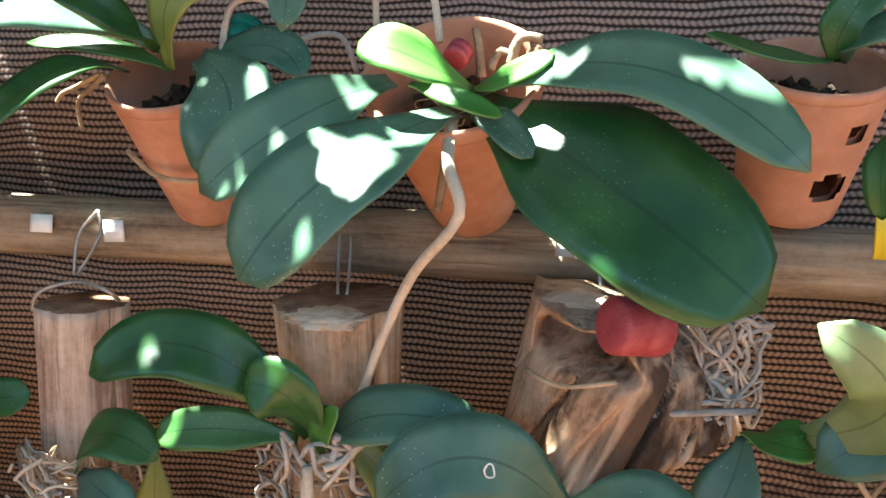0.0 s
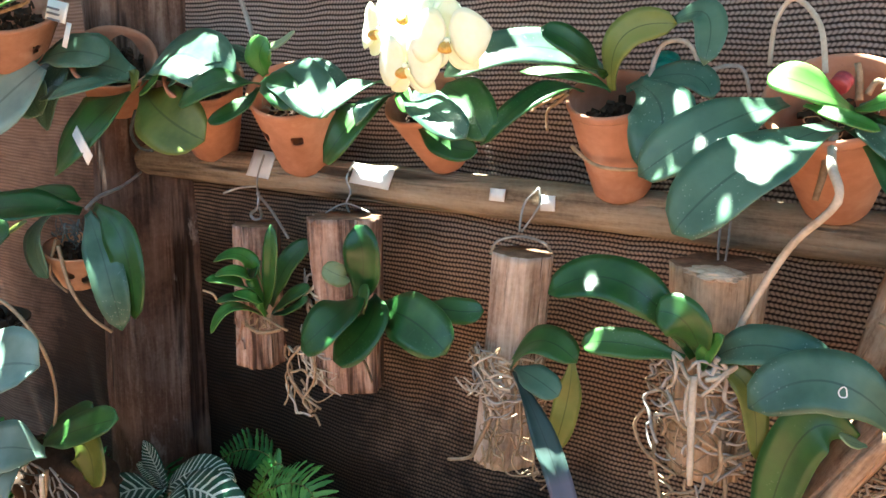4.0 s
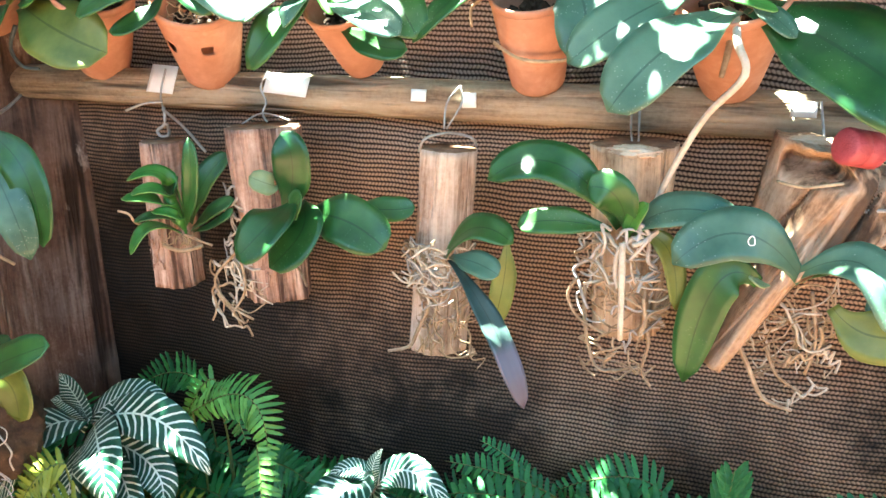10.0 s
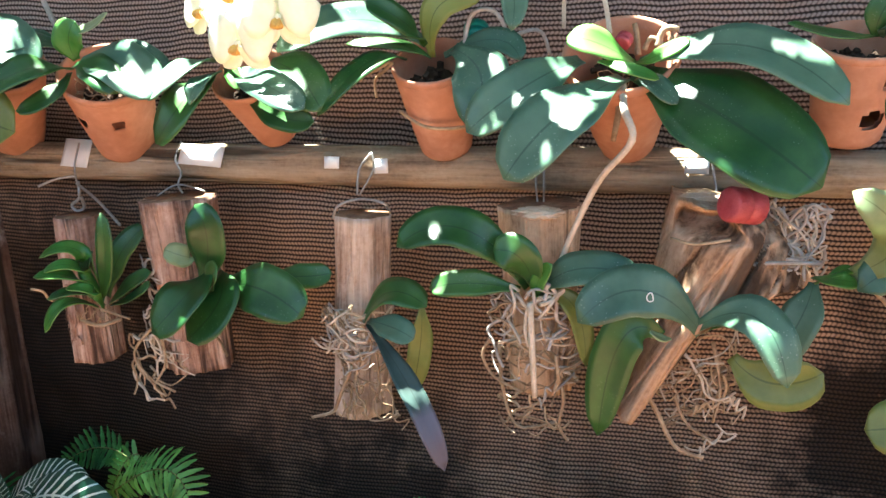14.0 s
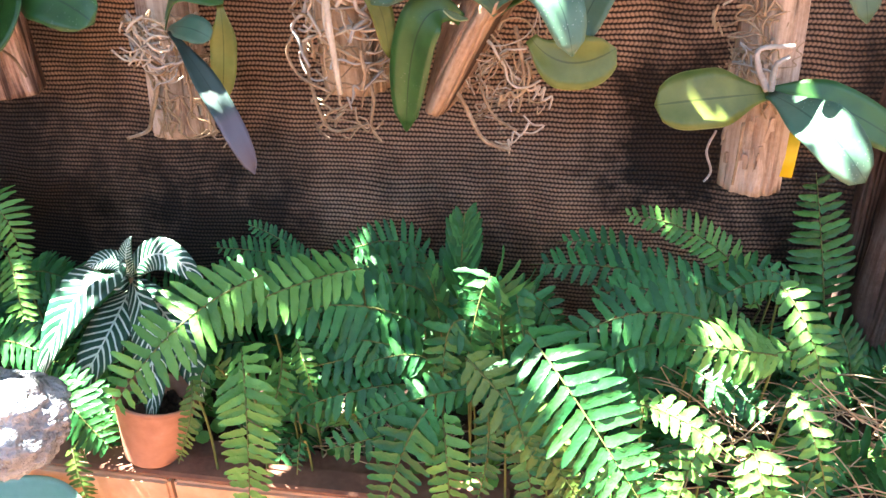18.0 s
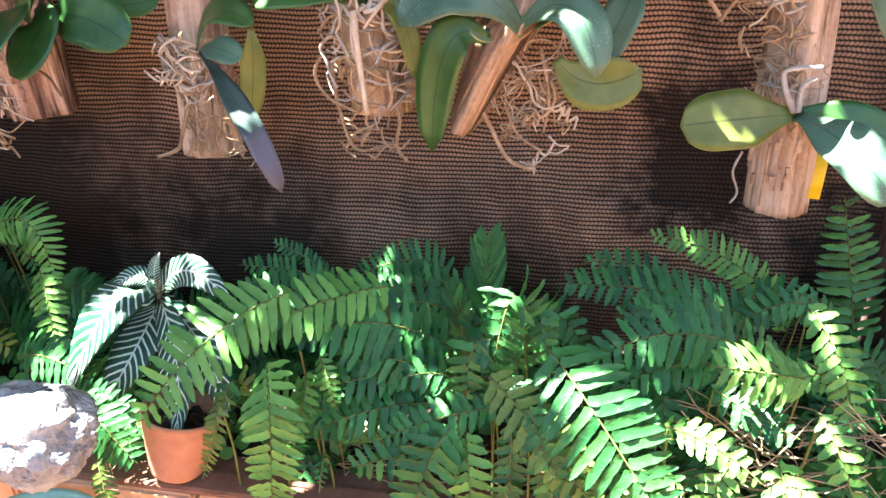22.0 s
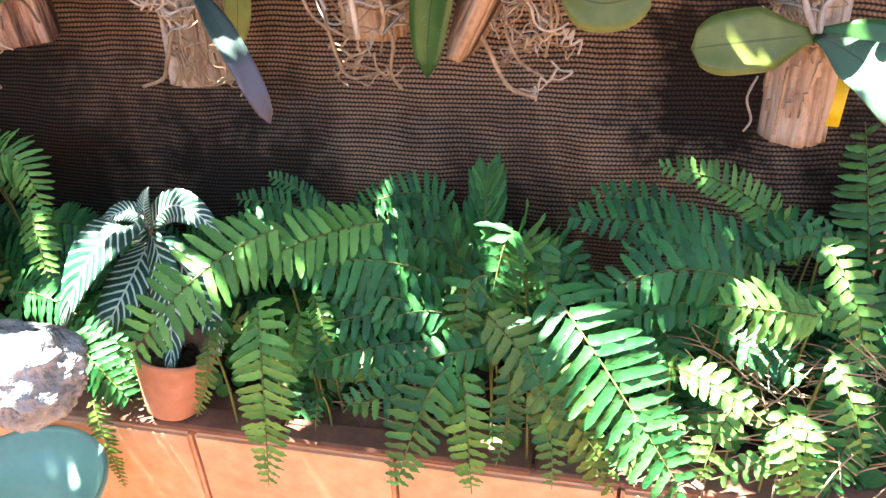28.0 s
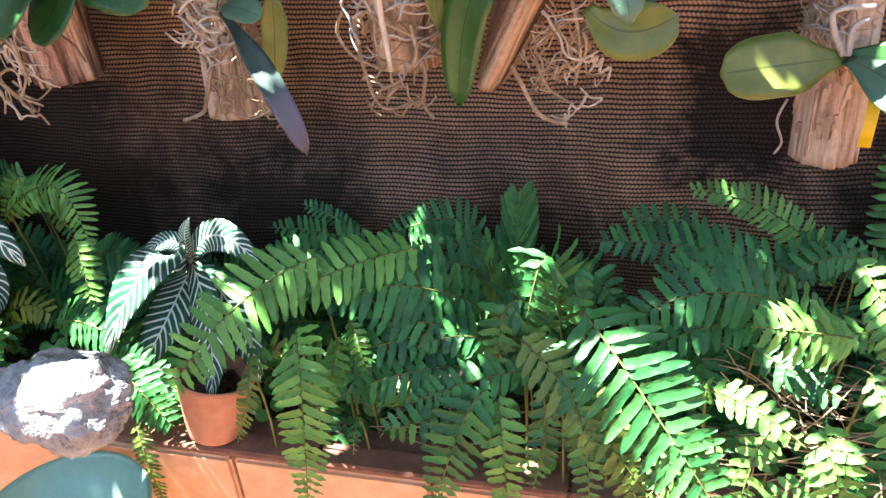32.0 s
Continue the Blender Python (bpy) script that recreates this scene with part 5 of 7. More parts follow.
cord("wire", [(-0.244, -0.012, 1.460), (-0.252, -0.018, 1.438), (-0.244, -0.020, 1.420), (-0.247, -0.025, 1.405), (-0.238, -0.030, 1.395)], 0.0014, WIRE, log)
cord("wire", [(-0.270, -0.040, 1.392), (-0.244, -0.030, 1.406), (-0.198, -0.040, 1.400)], 0.0012, WIRE, log)
o = orchid((-0.189, -0.080, 1.294), "orchid with rounded leaves and a beard of pale roots", "mounted orchids")
leaf(o, (-0.196, -0.070, 1.283), (-0.163, -0.100, 1.348), (-0.175, -0.100, 1.395), 0.048, (0.2, -0.95, 0.15), mat=LEAF)
leaf(o, (-0.197, -0.080, 1.322), (-0.200, -0.100, 1.330), (-0.225, -0.100, 1.337), 0.029, (0, -0.9, 0.4), mat=LEAF_SUN_PALE)
leaf(o, (-0.176, -0.080, 1.306), (-0.181, -0.130, 1.288), (-0.218, -0.150, 1.246), 0.066, (-0.2, -0.85, 0.5), mat=LEAF)
leaf(o, (-0.168, -0.075, 1.301), (-0.149, -0.110, 1.277), (-0.185, -0.130, 1.232), 0.062, (-0.1, -0.9, 0.45), mat=LEAF)
leaf(o, (-0.165, -0.070, 1.287), (-0.093, -0.100, 1.292), (-0.039, -0.110, 1.265), 0.065, (0.1, -0.85, 0.5), mat=LEAF)
leaf(o, (-0.109, -0.050, 1.298), (-0.058, -0.060, 1.300), (-0.020, -0.060, 1.307), 0.033, (0.1, -0.85, 0.5), mat=LEAF)
leaf(o, (-0.182, -0.080, 1.276), (-0.162, -0.100, 1.305), (-0.147, -0.110, 1.320), 0.031, (0, -0.85, 0.5), mat=LEAF)
root(o, [(-0.261, -0.085, 1.232), (-0.299, -0.085, 1.189), (-0.280, -0.085, 1.155), (-0.243, -0.085, 1.138)], 0.0022)
root(o, [(-0.257, -0.085, 1.225), (-0.253, -0.085, 1.178), (-0.273, -0.085, 1.144), (-0.258, -0.085, 1.130)], 0.002)
root(o, [(-0.191, -0.085, 1.231), (-0.171, -0.085, 1.218), (-0.160, -0.085, 1.195)], 0.002)
root_mass(o, -0.292, -0.231, 1.192, 1.314, -0.055, 0.022, 22, (GREY_ROOT, GREY_ROOT, PALE_ROOT), 31, 0.0019)
root_mass(o, -0.308, -0.232, 1.130, 1.210, -0.070, 0.010, 14, (ROOT, PALE_ROOT), 32, 0.0018, 0.35)
root(o, [(-0.191, -0.085, 1.231), (-0.171, -0.085, 1.218), (-0.160, -0.085, 1.195)], 0.002)
log = hanging_log((-0.001, -0.030, 1.115), (0.012, -0.030, 1.376), 0.0383, 0.0341, "tall pale split log hung from the rail by a wire loop", PALE_WOOD, 12, rough=0.08)
cord("wire_loop", [(0.020, -0.012, 1.449), (0.006, -0.020, 1.429), (0.006, -0.030, 1.399)], 0.0014, WIRE, log)
cord("wire_loop", [(0.020, -0.012, 1.449), (0.025, -0.020, 1.430), (0.009, -0.030, 1.399)], 0.0014, WIRE, log)
cord("wire_loop", [(-0.019, -0.050, 1.373), (-0.011, -0.050, 1.389), (0.014, -0.040, 1.396), (0.046, -0.050, 1.394), (0.050, -0.040, 1.383)], 0.0018, WIRE, log)
o = orchid((0.024, -0.075, 1.252), "orchid with one long purple-tipped hanging leaf", "mounted orchids")
leaf(o, (0.024, -0.075, 1.252), (0.068, -0.100, 1.299), (0.115, -0.110, 1.288), 0.040, (0, -0.6, 0.8), mat=LEAF)
leaf(o, (0.104, -0.095, 1.284), (0.103, -0.100, 1.238), (0.091, -0.100, 1.179), 0.029, (0.4, -0.9, 0.1), mat=LEAF_OLIVE)
leaf(o, (0.033, -0.080, 1.255), (0.077, -0.120, 1.264), (0.105, -0.130, 1.256), 0.032, (0, -0.7, 0.7), mat=LEAF_BLUE)
leaf(o, (0.032, -0.080, 1.251), (0.106, -0.145, 1.198), (0.147, -0.165, 1.118), 0.027, (0.45, -0.85, 0.25), mat=LEAF_PURPLE, label="long leaf with a purple tip")
root(o, [(0.006, -0.080, 1.190), (-0.011, -0.080, 1.151), (-0.021, -0.080, 1.131), (-0.050, -0.080, 1.120)], 0.0028)
root(o, [(0.038, -0.075, 1.214), (0.041, -0.075, 1.178), (0.037, -0.075, 1.147)], 0.002)
root_mass(o, -0.031, 0.047, 1.197, 1.263, -0.055, 0.030, 30, (ROOT, PALE_ROOT, GREY_ROOT), 41, 0.0019, 0.05)
root_mass(o, -0.018, 0.059, 1.131, 1.213, -0.052, 0.026, 20, (DRY, ROOT), 44, 0.0017)
twigs(o, (-0.002, -0.090, 1.243), (0.05, 0.02, 0.05), 22, PALE_ROOT, 45, 0.0016)
log = hanging_log((0.242, -0.050, 1.184), (0.236, -0.050, 1.399), 0.0404, 0.0513, "thick tapering log with a painted sunlit patch at its top", LOG_WOOD, 18)
cord("wire", [(0.223, -0.012, 1.439), (0.225, -0.025, 1.414), (0.229, -0.040, 1.399)], 0.0013, WIRE, log)
cord("wire", [(0.232, -0.012, 1.439), (0.234, -0.025, 1.415), (0.236, -0.040, 1.399)], 0.0013, WIRE, log)
# pale blister added where sun strikes the log's top end
part("sunlit_patch", blister_mesh((0.238, -0.093, 1.397), (0.026, 0.020, 0.006)), FLAKE_SUNLIT, log, "raised pale patch in place of sunlit end grain")
o = orchid((0.233, -0.110, 1.310), "orchid with glossy leaves over a ball of roots", "mounted orchids")
leaf(o, (0.230, -0.110, 1.319), (0.165, -0.140, 1.387), (0.096, -0.150, 1.367), 0.048, (-0.1, -0.75, 0.65), mat=LEAF)
leaf(o, (0.239, -0.110, 1.312), (0.227, -0.140, 1.358), (0.198, -0.140, 1.365), 0.042, (-0.3, -0.85, 0.4), mat=LEAF)
leaf(o, (0.221, -0.110, 1.315), (0.167, -0.120, 1.322), (0.122, -0.120, 1.313), 0.031, (0, -0.8, 0.5), mat=LEAF)
leaf(o, (0.242, -0.110, 1.312), (0.286, -0.130, 1.347), (0.350, -0.120, 1.337), 0.041, (0, -0.7, 0.7), mat=LEAF_BLUE)
leaf(o, (0.245, -0.110, 1.311), (0.281, -0.120, 1.302), (0.294, -0.120, 1.237), 0.024, (0.4, -0.85, 0.2), mat=LEAF_OLIVE)
leaf(o, (0.240, -0.115, 1.309), (0.244, -0.130, 1.332), (0.259, -0.140, 1.354), 0.018, (0, -0.8, 0.5), mat=LEAF_FRESH)
root(o, [(0.236, -0.135, 1.309), (0.239, -0.140, 1.267), (0.241, -0.130, 1.200)], 0.004, PALE_ROOT)
root(o, [(0.196, -0.100, 1.247), (0.200, -0.100, 1.194), (0.217, -0.100, 1.148), (0.261, -0.100, 1.158)], 0.0025)
root(o, [(0.258, -0.100, 1.228), (0.269, -0.100, 1.189), (0.264, -0.100, 1.155), (0.275, -0.100, 1.136)], 0.0025)
root(o, [(0.188, -0.110, 1.257), (0.179, -0.110, 1.236), (0.192, -0.110, 1.211), (0.224, -0.110, 1.195)], 0.0022)
root_mass(o, 0.187, 0.280, 1.206, 1.304, -0.085, 0.030, 34, (ROOT, PALE_ROOT, ROOT, GREY_ROOT), 51, 0.0022)
root_mass(o, 0.197, 0.279, 1.159, 1.243, -0.085, 0.020, 16, (ROOT, DRY), 53, 0.0017)
root_mass(o, 0.214, 0.264, 1.264, 1.319, -0.110, 0.020, 8, (GREY_ROOT, PALE_ROOT), 52, 0.0026)
# heavy split chunk
log = split_chunk([(0.322, 1.184), (0.360, 1.327), (0.375, 1.418)], [(0.355, 1.174), (0.423, 1.285), (0.519, 1.329), (0.497, 1.378), (0.447, 1.411)], -0.135, -0.02, "heavy split wood chunk hung askew under the rail", CHUNK_WOOD, 25)
part("bark_flake", blister_mesh((0.405, -0.075, 1.415), (0.022, 0.018, 0.005)), FLAKE_SUNLIT, log, "pale curling bark flake")
cord("wire", [(0.416, -0.012, 1.447), (0.419, -0.020, 1.429), (0.423, -0.030, 1.406)], 0.0014, WIRE, log)
cord("wire", [(0.375, -0.120, 1.381), (0.397, -0.145, 1.382), (0.428, -0.150, 1.389)], 0.0016, DRY, log)
o = orchid((0.404, -0.130, 1.291), "orchid with large rounded leaves and trailing roots", "mounted orchids")
leaf(o, (0.408, -0.130, 1.287), (0.348, -0.150, 1.334), (0.288, -0.155, 1.298), 0.055, (-0.05, -0.85, 0.5), mat=LEAF_BLUE, fold=0.08)
leaf(o, (0.404, -0.130, 1.293), (0.454, -0.170, 1.319), (0.482, -0.190, 1.261), 0.044, (0.2, -0.8, 0.6), mat=LEAF_BLUE)
leaf(o, (0.440, -0.120, 1.260), (0.478, -0.130, 1.239), (0.524, -0.130, 1.254), 0.054, (0.1, -0.95, 0.25), mat=LEAF_OLIVE)
leaf(o, (0.373, -0.120, 1.275), (0.331, -0.130, 1.273), (0.309, -0.120, 1.157), 0.048, (-0.2, -0.93, 0.3), mat=LEAF)
leaf(o, (0.379, -0.140, 1.282), (0.368, -0.150, 1.286), (0.359, -0.160, 1.294), 0.013, (0, -0.5, 0.87), mat=LEAF_SUN_PALE)
leaf(o, (0.409, -0.120, 1.284), (0.433, -0.130, 1.310), (0.462, -0.130, 1.322), 0.025, (0, -0.7, 0.7), mat=LEAF)
cord("leaf_spot", [(0.360, -0.156, 1.329), (0.360, -0.156, 1.326), (0.357, -0.156, 1.325), (0.355, -0.156, 1.326), (0.354, -0.156, 1.329), (0.355, -0.156, 1.332), (0.357, -0.156, 1.334), (0.359, -0.156, 1.333), (0.360, -0.156, 1.329)], 0.0006, PAPER, o)
root(o, [(0.349, -0.100, 1.220), (0.370, -0.100, 1.182), (0.391, -0.100, 1.143), (0.421, -0.100, 1.133)], 0.003)
root(o, [(0.387, -0.100, 1.204), (0.401, -0.100, 1.172), (0.427, -0.100, 1.155)], 0.0022)
root(o, [(0.423, -0.100, 1.267), (0.433, -0.100, 1.216), (0.428, -0.100, 1.176)], 0.0022)
root_mass(o, 0.366, 0.449, 1.202, 1.274, -0.085, 0.020, 26, (ROOT, DRY, PALE_ROOT), 61, 0.0017)
root_mass(o, 0.386, 0.453, 1.154, 1.234, -0.080, 0.010, 14, (ROOT, PALE_ROOT), 62, 0.0018, 0.4)
o = orchid((0.526, -0.090, 1.343), "orchid with an upright sunlit arched leaf", "mounted orchids")
# sunlit arch: its brightness is in the pale leaf colour
leaf(o, (0.528, -0.100, 1.340), (0.559, -0.185, 1.399), (0.516, -0.200, 1.446), 0.038, (-0.35, -0.9, 0.2), mat=LEAF_SUN_PALE, fold=0.1)
leaf(o, (0.512, -0.100, 1.342), (0.527, -0.130, 1.349), (0.545, -0.130, 1.347), 0.020, (0, -0.6, 0.8), mat=LEAF_FRESH)
leaf(o, (0.515, -0.090, 1.334), (0.502, -0.110, 1.300), (0.475, -0.120, 1.248), 0.040, (-0.3, -0.9, 0.3), mat=LEAF_BLUE)
leaf(o, (0.515, -0.100, 1.336), (0.529, -0.120, 1.353), (0.543, -0.120, 1.358), 0.014, (0, -0.5, 0.87), mat=LEAF_FRESH)
root(o, [(0.518, -0.100, 1.357), (0.469, -0.120, 1.360), (0.426, -0.120, 1.354)], 0.0025, GREY_ROOT)
root(o, [(0.556, -0.090, 1.336), (0.576, -0.090, 1.323), (0.596, -0.090, 1.298)], 0.0025)
root_mass(o, 0.478, 0.525, 1.347, 1.406, -0.075, 0.016, 26, (GREY_ROOT, PALE_ROOT, GREY_ROOT), 71, 0.0019, 0)
root_mass(o, 0.430, 0.503, 1.336, 1.350, -0.085, 0.010, 5, (GREY_ROOT,), 72, 0.0022, 0)
# last mount by the end post
log = hanging_log((0.692, -0.030, 1.073), (0.681, -0.030, 1.424), 0.0349, 0.0318, "long pale split log hung near the end post", PALE_WOOD, 33, rough=0.1)
cord("wire", [(0.676, -0.012, 1.457), (0.679, -0.020, 1.441), (0.681, -0.030, 1.423)], 0.0014, WIRE, log)
o = orchid((0.693, -0.090, 1.370), "orchid with shade-striped leaves near the end post", "mounted orchids")
leaf(o, (0.693, -0.090, 1.373), (0.614, -0.140, 1.390), (0.541, -0.150, 1.345), 0.054, (0, -0.75, 0.65), mat=LEAF_BLUE, fold=0.1)
leaf(o, (0.696, -0.090, 1.370), (0.721, -0.120, 1.353), (0.746, -0.130, 1.281), 0.046, (0.3, -0.8, 0.4), mat=LEAF_BLUE)
leaf(o, (0.693, -0.090, 1.375), (0.674, -0.120, 1.397), (0.657, -0.130, 1.406), 0.022, (0, -0.5, 0.87), mat=LEAF_FRESH)
leaf(o, (0.696, -0.090, 1.370), (0.710, -0.110, 1.374), (0.728, -0.110, 1.399), 0.029, (0.2, -0.8, 0.4), mat=LEAF_FRESH)
root(o, [(0.638, -0.080, 1.325), (0.613, -0.080, 1.314), (0.598, -0.080, 1.291)], 0.0025)
root_mass(o, 0.624, 0.686, 1.280, 1.340, -0.055, 0.014, 22, (ROOT, DRY, PALE_ROOT), 81, 0.0018)
root_mass(o, 0.649, 0.701, 1.197, 1.290, -0.052, 0.012, 16, (DRY, ROOT), 84, 0.0015)
root_mass(o, 0.711, 0.735, 1.388, 1.419, -0.060, 0.010, 8, (GREY_ROOT,), 82, 0.0018, 0)
o = orchid((0.685, -0.080, 1.197), "orchid with two broad spread leaves, one in full sun", "mounted orchids")
leaf(o, (0.684, -0.080, 1.198), (0.620, -0.120, 1.203), (0.566, -0.130, 1.198), 0.061, (-0.05, -0.88, 0.45), mat=LEAF_OLIVE, fold=0.08)
leaf(o, (0.685, -0.080, 1.197), (0.726, -0.140, 1.183), (0.768, -0.160, 1.137), 0.058, (0.15, -0.75, 0.65), mat=LEAF_BLUE, fold=0.08)
leaf(o, (0.687, -0.070, 1.197), (0.751, -0.080, 1.187), (0.840, -0.080, 1.137), 0.044, (0.1, -0.85, 0.5), mat=LEAF)
root(o, [(0.681, -0.085, 1.202), (0.668, -0.085, 1.228), (0.668, -0.085, 1.245), (0.700, -0.085, 1.248)], 0.0035, GREY_ROOT)
root(o, [(0.685, -0.085, 1.202), (0.685, -0.085, 1.228), (0.697, -0.085, 1.237)], 0.0035, GREY_ROOT)
root(o, [(0.644, -0.050, 1.145), (0.637, -0.050, 1.121), (0.645, -0.050, 1.097), (0.639, -0.050, 1.083)], 0.0015, GREY_ROOT)
root(o, [(0.666, -0.075, 1.164), (0.666, -0.075, 1.126), (0.665, -0.075, 1.092)], 0.002)
root_mass(o, 0.653, 0.706, 1.184, 1.239, -0.052, 0.014, 14, (ROOT, DRY, GREY_ROOT), 91, 0.0016)
tagged(card("plant_tag", (0.724, -0.050, 1.093), 0.018, 0.05, TAG_YELLOW, None, 0, -8, 4), "yellow plastic plant tag behind a hanging log", "plant tag")
tagged(card("plant_tag", (0.671, -0.030, 1.430), 0.02, 0.06, TAG_YELLOW, None, 0, -8, 0), "yellow plastic plant tag on the rail", "plant tag")
tagged(card("plant_tag", (0.607, -0.030, 1.443), 0.014, 0.045, TAG_YELLOW, None, 0, -8, 0), "yellow plastic plant tag on the rail", "plant tag")

# ---- labels and caps ----
tagged(card("paper_label", (-0.420, -0.011, 1.424), 0.043, 0.040, PAPER, None, 0, -25, 3, bend=0.001), "blank white label stapled to the wooden rail", "label", "rail labels")
tagged(card("paper_label", (-0.223, -0.011, 1.429), 0.063, 0.028, PAPER, None, 0, -26, 4, bend=0.001), "blank white label stapled to the wooden rail", "label", "rail labels")
tagged(card("paper_label", (-0.035, -0.011, 1.428), 0.020, 0.015, PAPER, None, 0, -11, 0, bend=0.001), "blank white label stapled to the wooden rail", "label", "rail labels")
tagged(card("paper_label", (0.031, -0.011, 1.423), 0.018, 0.018, PAPER, None, 0, -4, -3, bend=0.001), "blank white label stapled to the wooden rail", "label", "rail labels")
tagged(card("paper_label", (0.401, -0.011, 1.430), 0.026, 0.017, PAPER, None, 0, -18, 0, bend=0.001), "blank white label stapled to the wooden rail", "label", "rail labels")
cap = tagged(part("bottle_cap", cap_mesh(0.0165, 0.036, along((0.423, -0.150, 1.423), (0.459, -0.125, 1.415))), RED_CAP), "ribbed red plastic cap lying on a hung wood chunk", "bottle cap")
cap = tagged(part("bottle_cap", cap_mesh(0.0085, 0.012, along((0.317, -0.060, 1.570), (0.322, -0.050, 1.579))), RED_CAP), "small red plastic cap in a clay pot", "bottle cap")
cap = tagged(part("bottle_cap", cap_mesh(0.014, 0.02, along((0.157, -0.030, 1.578), (0.155, -0.020, 1.590))), GREEN_CAP), "dark green plastic cap in a clay pot", "bottle cap")

# ---- blossoms ----
blossom(spray, (-0.078, -0.135, 1.632), 0.041, (-0.15, -1, 0.05))
blossom(spray, (-0.015, -0.165, 1.604), 0.039, (0.25, -1, -0.1))
blossom(spray, (-0.060, -0.165, 1.580), 0.038, (-0.1, -1, -0.15))
blossom(spray, (-0.117, -0.130, 1.617), 0.037, (-0.35, -1, 0))
blossom(spray, (-0.049, -0.140, 1.626), 0.030, (0.1, -1, 0.1))
cord('stem', [(-0.125, -0.070, 1.557), (-0.122, -0.100, 1.580), (-0.105, -0.115, 1.608), (-0.081, -0.120, 1.628), (-0.044, -0.140, 1.612)], 0.0022, LEAF_FRESH, spray)

# ---- plants by the corner post ----
pot_g = clay_pot((-0.655, -0.140, 1.257), (-0.643, -0.150, 1.317), 0.0259, 0.0483, "small pale clay hanging pot with round holes", mat=PALE_CLAY, group="corner pots", holes=((-1.9, 0.5, 0.009), (-1.2, 0.35, 0.008), (-0.6, 0.6, 0.008)))
o = orchid((-0.634, -0.150, 1.377), "orchid with long strap leaves in a holed clay pot", "corner orchids")
leaf(o, (-0.627, -0.150, 1.369), (-0.711, -0.200, 1.372), (-0.839, -0.240, 1.346), 0.068, (0, -0.6, 0.8), mat=LEAF)
leaf(o, (-0.658, -0.160, 1.376), (-0.659, -0.200, 1.333), (-0.639, -0.200, 1.279), 0.065, (-0.3, -0.85, 0.4), mat=LEAF_BLUE)
leaf(o, (-0.604, -0.155, 1.370), (-0.541, -0.180, 1.317), (-0.511, -0.180, 1.221), 0.050, (0.5, -0.8, 0.3), mat=LEAF_BLUE)
leaf(o, (-0.594, -0.150, 1.380), (-0.517, -0.165, 1.337), (-0.503, -0.165, 1.235), 0.052, (0.2, -0.9, 0.35), mat=LEAF)
leaf(o, (-0.645, -0.140, 1.382), (-0.694, -0.140, 1.387), (-0.785, -0.130, 1.381), 0.037, (0, -0.5, 0.87), mat=LEAF)
tangle(o, (-0.625, -0.170, 1.344), (0.06, 0.03, 0.04), 14, DARK_ROOT, 101, r=0.0022)
root(o, [(-0.626, -0.190, 1.326), (-0.606, -0.190, 1.270), (-0.594, -0.170, 1.224), (-0.575, -0.150, 1.198)], 0.003)
root(o, [(-0.629, -0.140, 1.372), (-0.642, -0.110, 1.384), (-0.651, -0.060, 1.395), (-0.659, -0.020, 1.412)], 0.0032, GREY_ROOT)
root(o, [(-0.630, -0.190, 1.334), (-0.650, -0.190, 1.282), (-0.613, -0.190, 1.261)], 0.0025)
dish = thing("hanging_dish", (-0.775, -0.240, 1.203), "shallow black plastic dish holding a bark-rooted plant", "dish")
part("dish_body", dish_mesh((-0.775, -0.240, 1.203), 0.075, 0.03), BLACK_PLASTIC, dish)
tagged(part("potting_bark", bark_mesh((-0.775, -0.240, 1.195), 0.066, 150), POT_BARK, dish, smooth=False), kind="stuff")
o = orchid((-0.774, -0.240, 1.234), "small orchid on bark in a black dish", "corner orchids")
leaf(o, (-0.758, -0.240, 1.307), (-0.805, -0.260, 1.312), (-0.878, -0.270, 1.278), 0.073, (0, -0.7, 0.7), mat=LEAF)
leaf(o, (-0.747, -0.240, 1.291), (-0.690, -0.250, 1.328), (-0.639, -0.250, 1.349), 0.059, (0.1, -0.75, 0.65), mat=LEAF)
leaf(o, (-0.687, -0.240, 1.323), (-0.684, -0.240, 1.344), (-0.690, -0.240, 1.360), 0.029, (-0.6, -0.7, 0.3), mat=LEAF_FRESH)
leaf(o, (-1.062, -0.200, 1.267), (-0.959, -0.200, 1.299), (-0.897, -0.190, 1.326), 0.071, (0, -0.6, 0.8), mat=LEAF_OLIVE)
leaf(o, (-0.669, -0.240, 1.338), (-0.649, -0.240, 1.351), (-0.612, -0.240, 1.369), 0.019, (0, -0.6, 0.8), mat=LEAF_OLIVE)
tangle(o, (-0.758, -0.250, 1.248), (0.09, 0.05, 0.05), 22, ROOT, 111, r=0.0022)
root(o, [(-0.807, -0.260, 1.252), (-0.678, -0.270, 1.267), (-0.625, -0.260, 1.248), (-0.583, -0.250, 1.198), (-0.579, -0.240, 1.136), (-0.591, -0.240, 1.076)], 0.003, DRY)
o = orchid((-0.807, -0.300, 1.039), "orchid with broad pale sunlit leaves", "corner orchids")
leaf(o, (-0.800, -0.300, 1.041), (-0.751, -0.310, 1.128), (-0.730, -0.300, 1.216), 0.179, (0.1, -0.97, 0.2), mat=LEAF_SILVER_LIT, fold=0.22)
leaf(o, (-0.788, -0.300, 1.045), (-0.579, -0.340, 1.191), (-0.461, -0.330, 1.227), 0.099, (0.1, -0.75, 0.66), mat=LEAF_SILVER_LIT, fold=0.2)
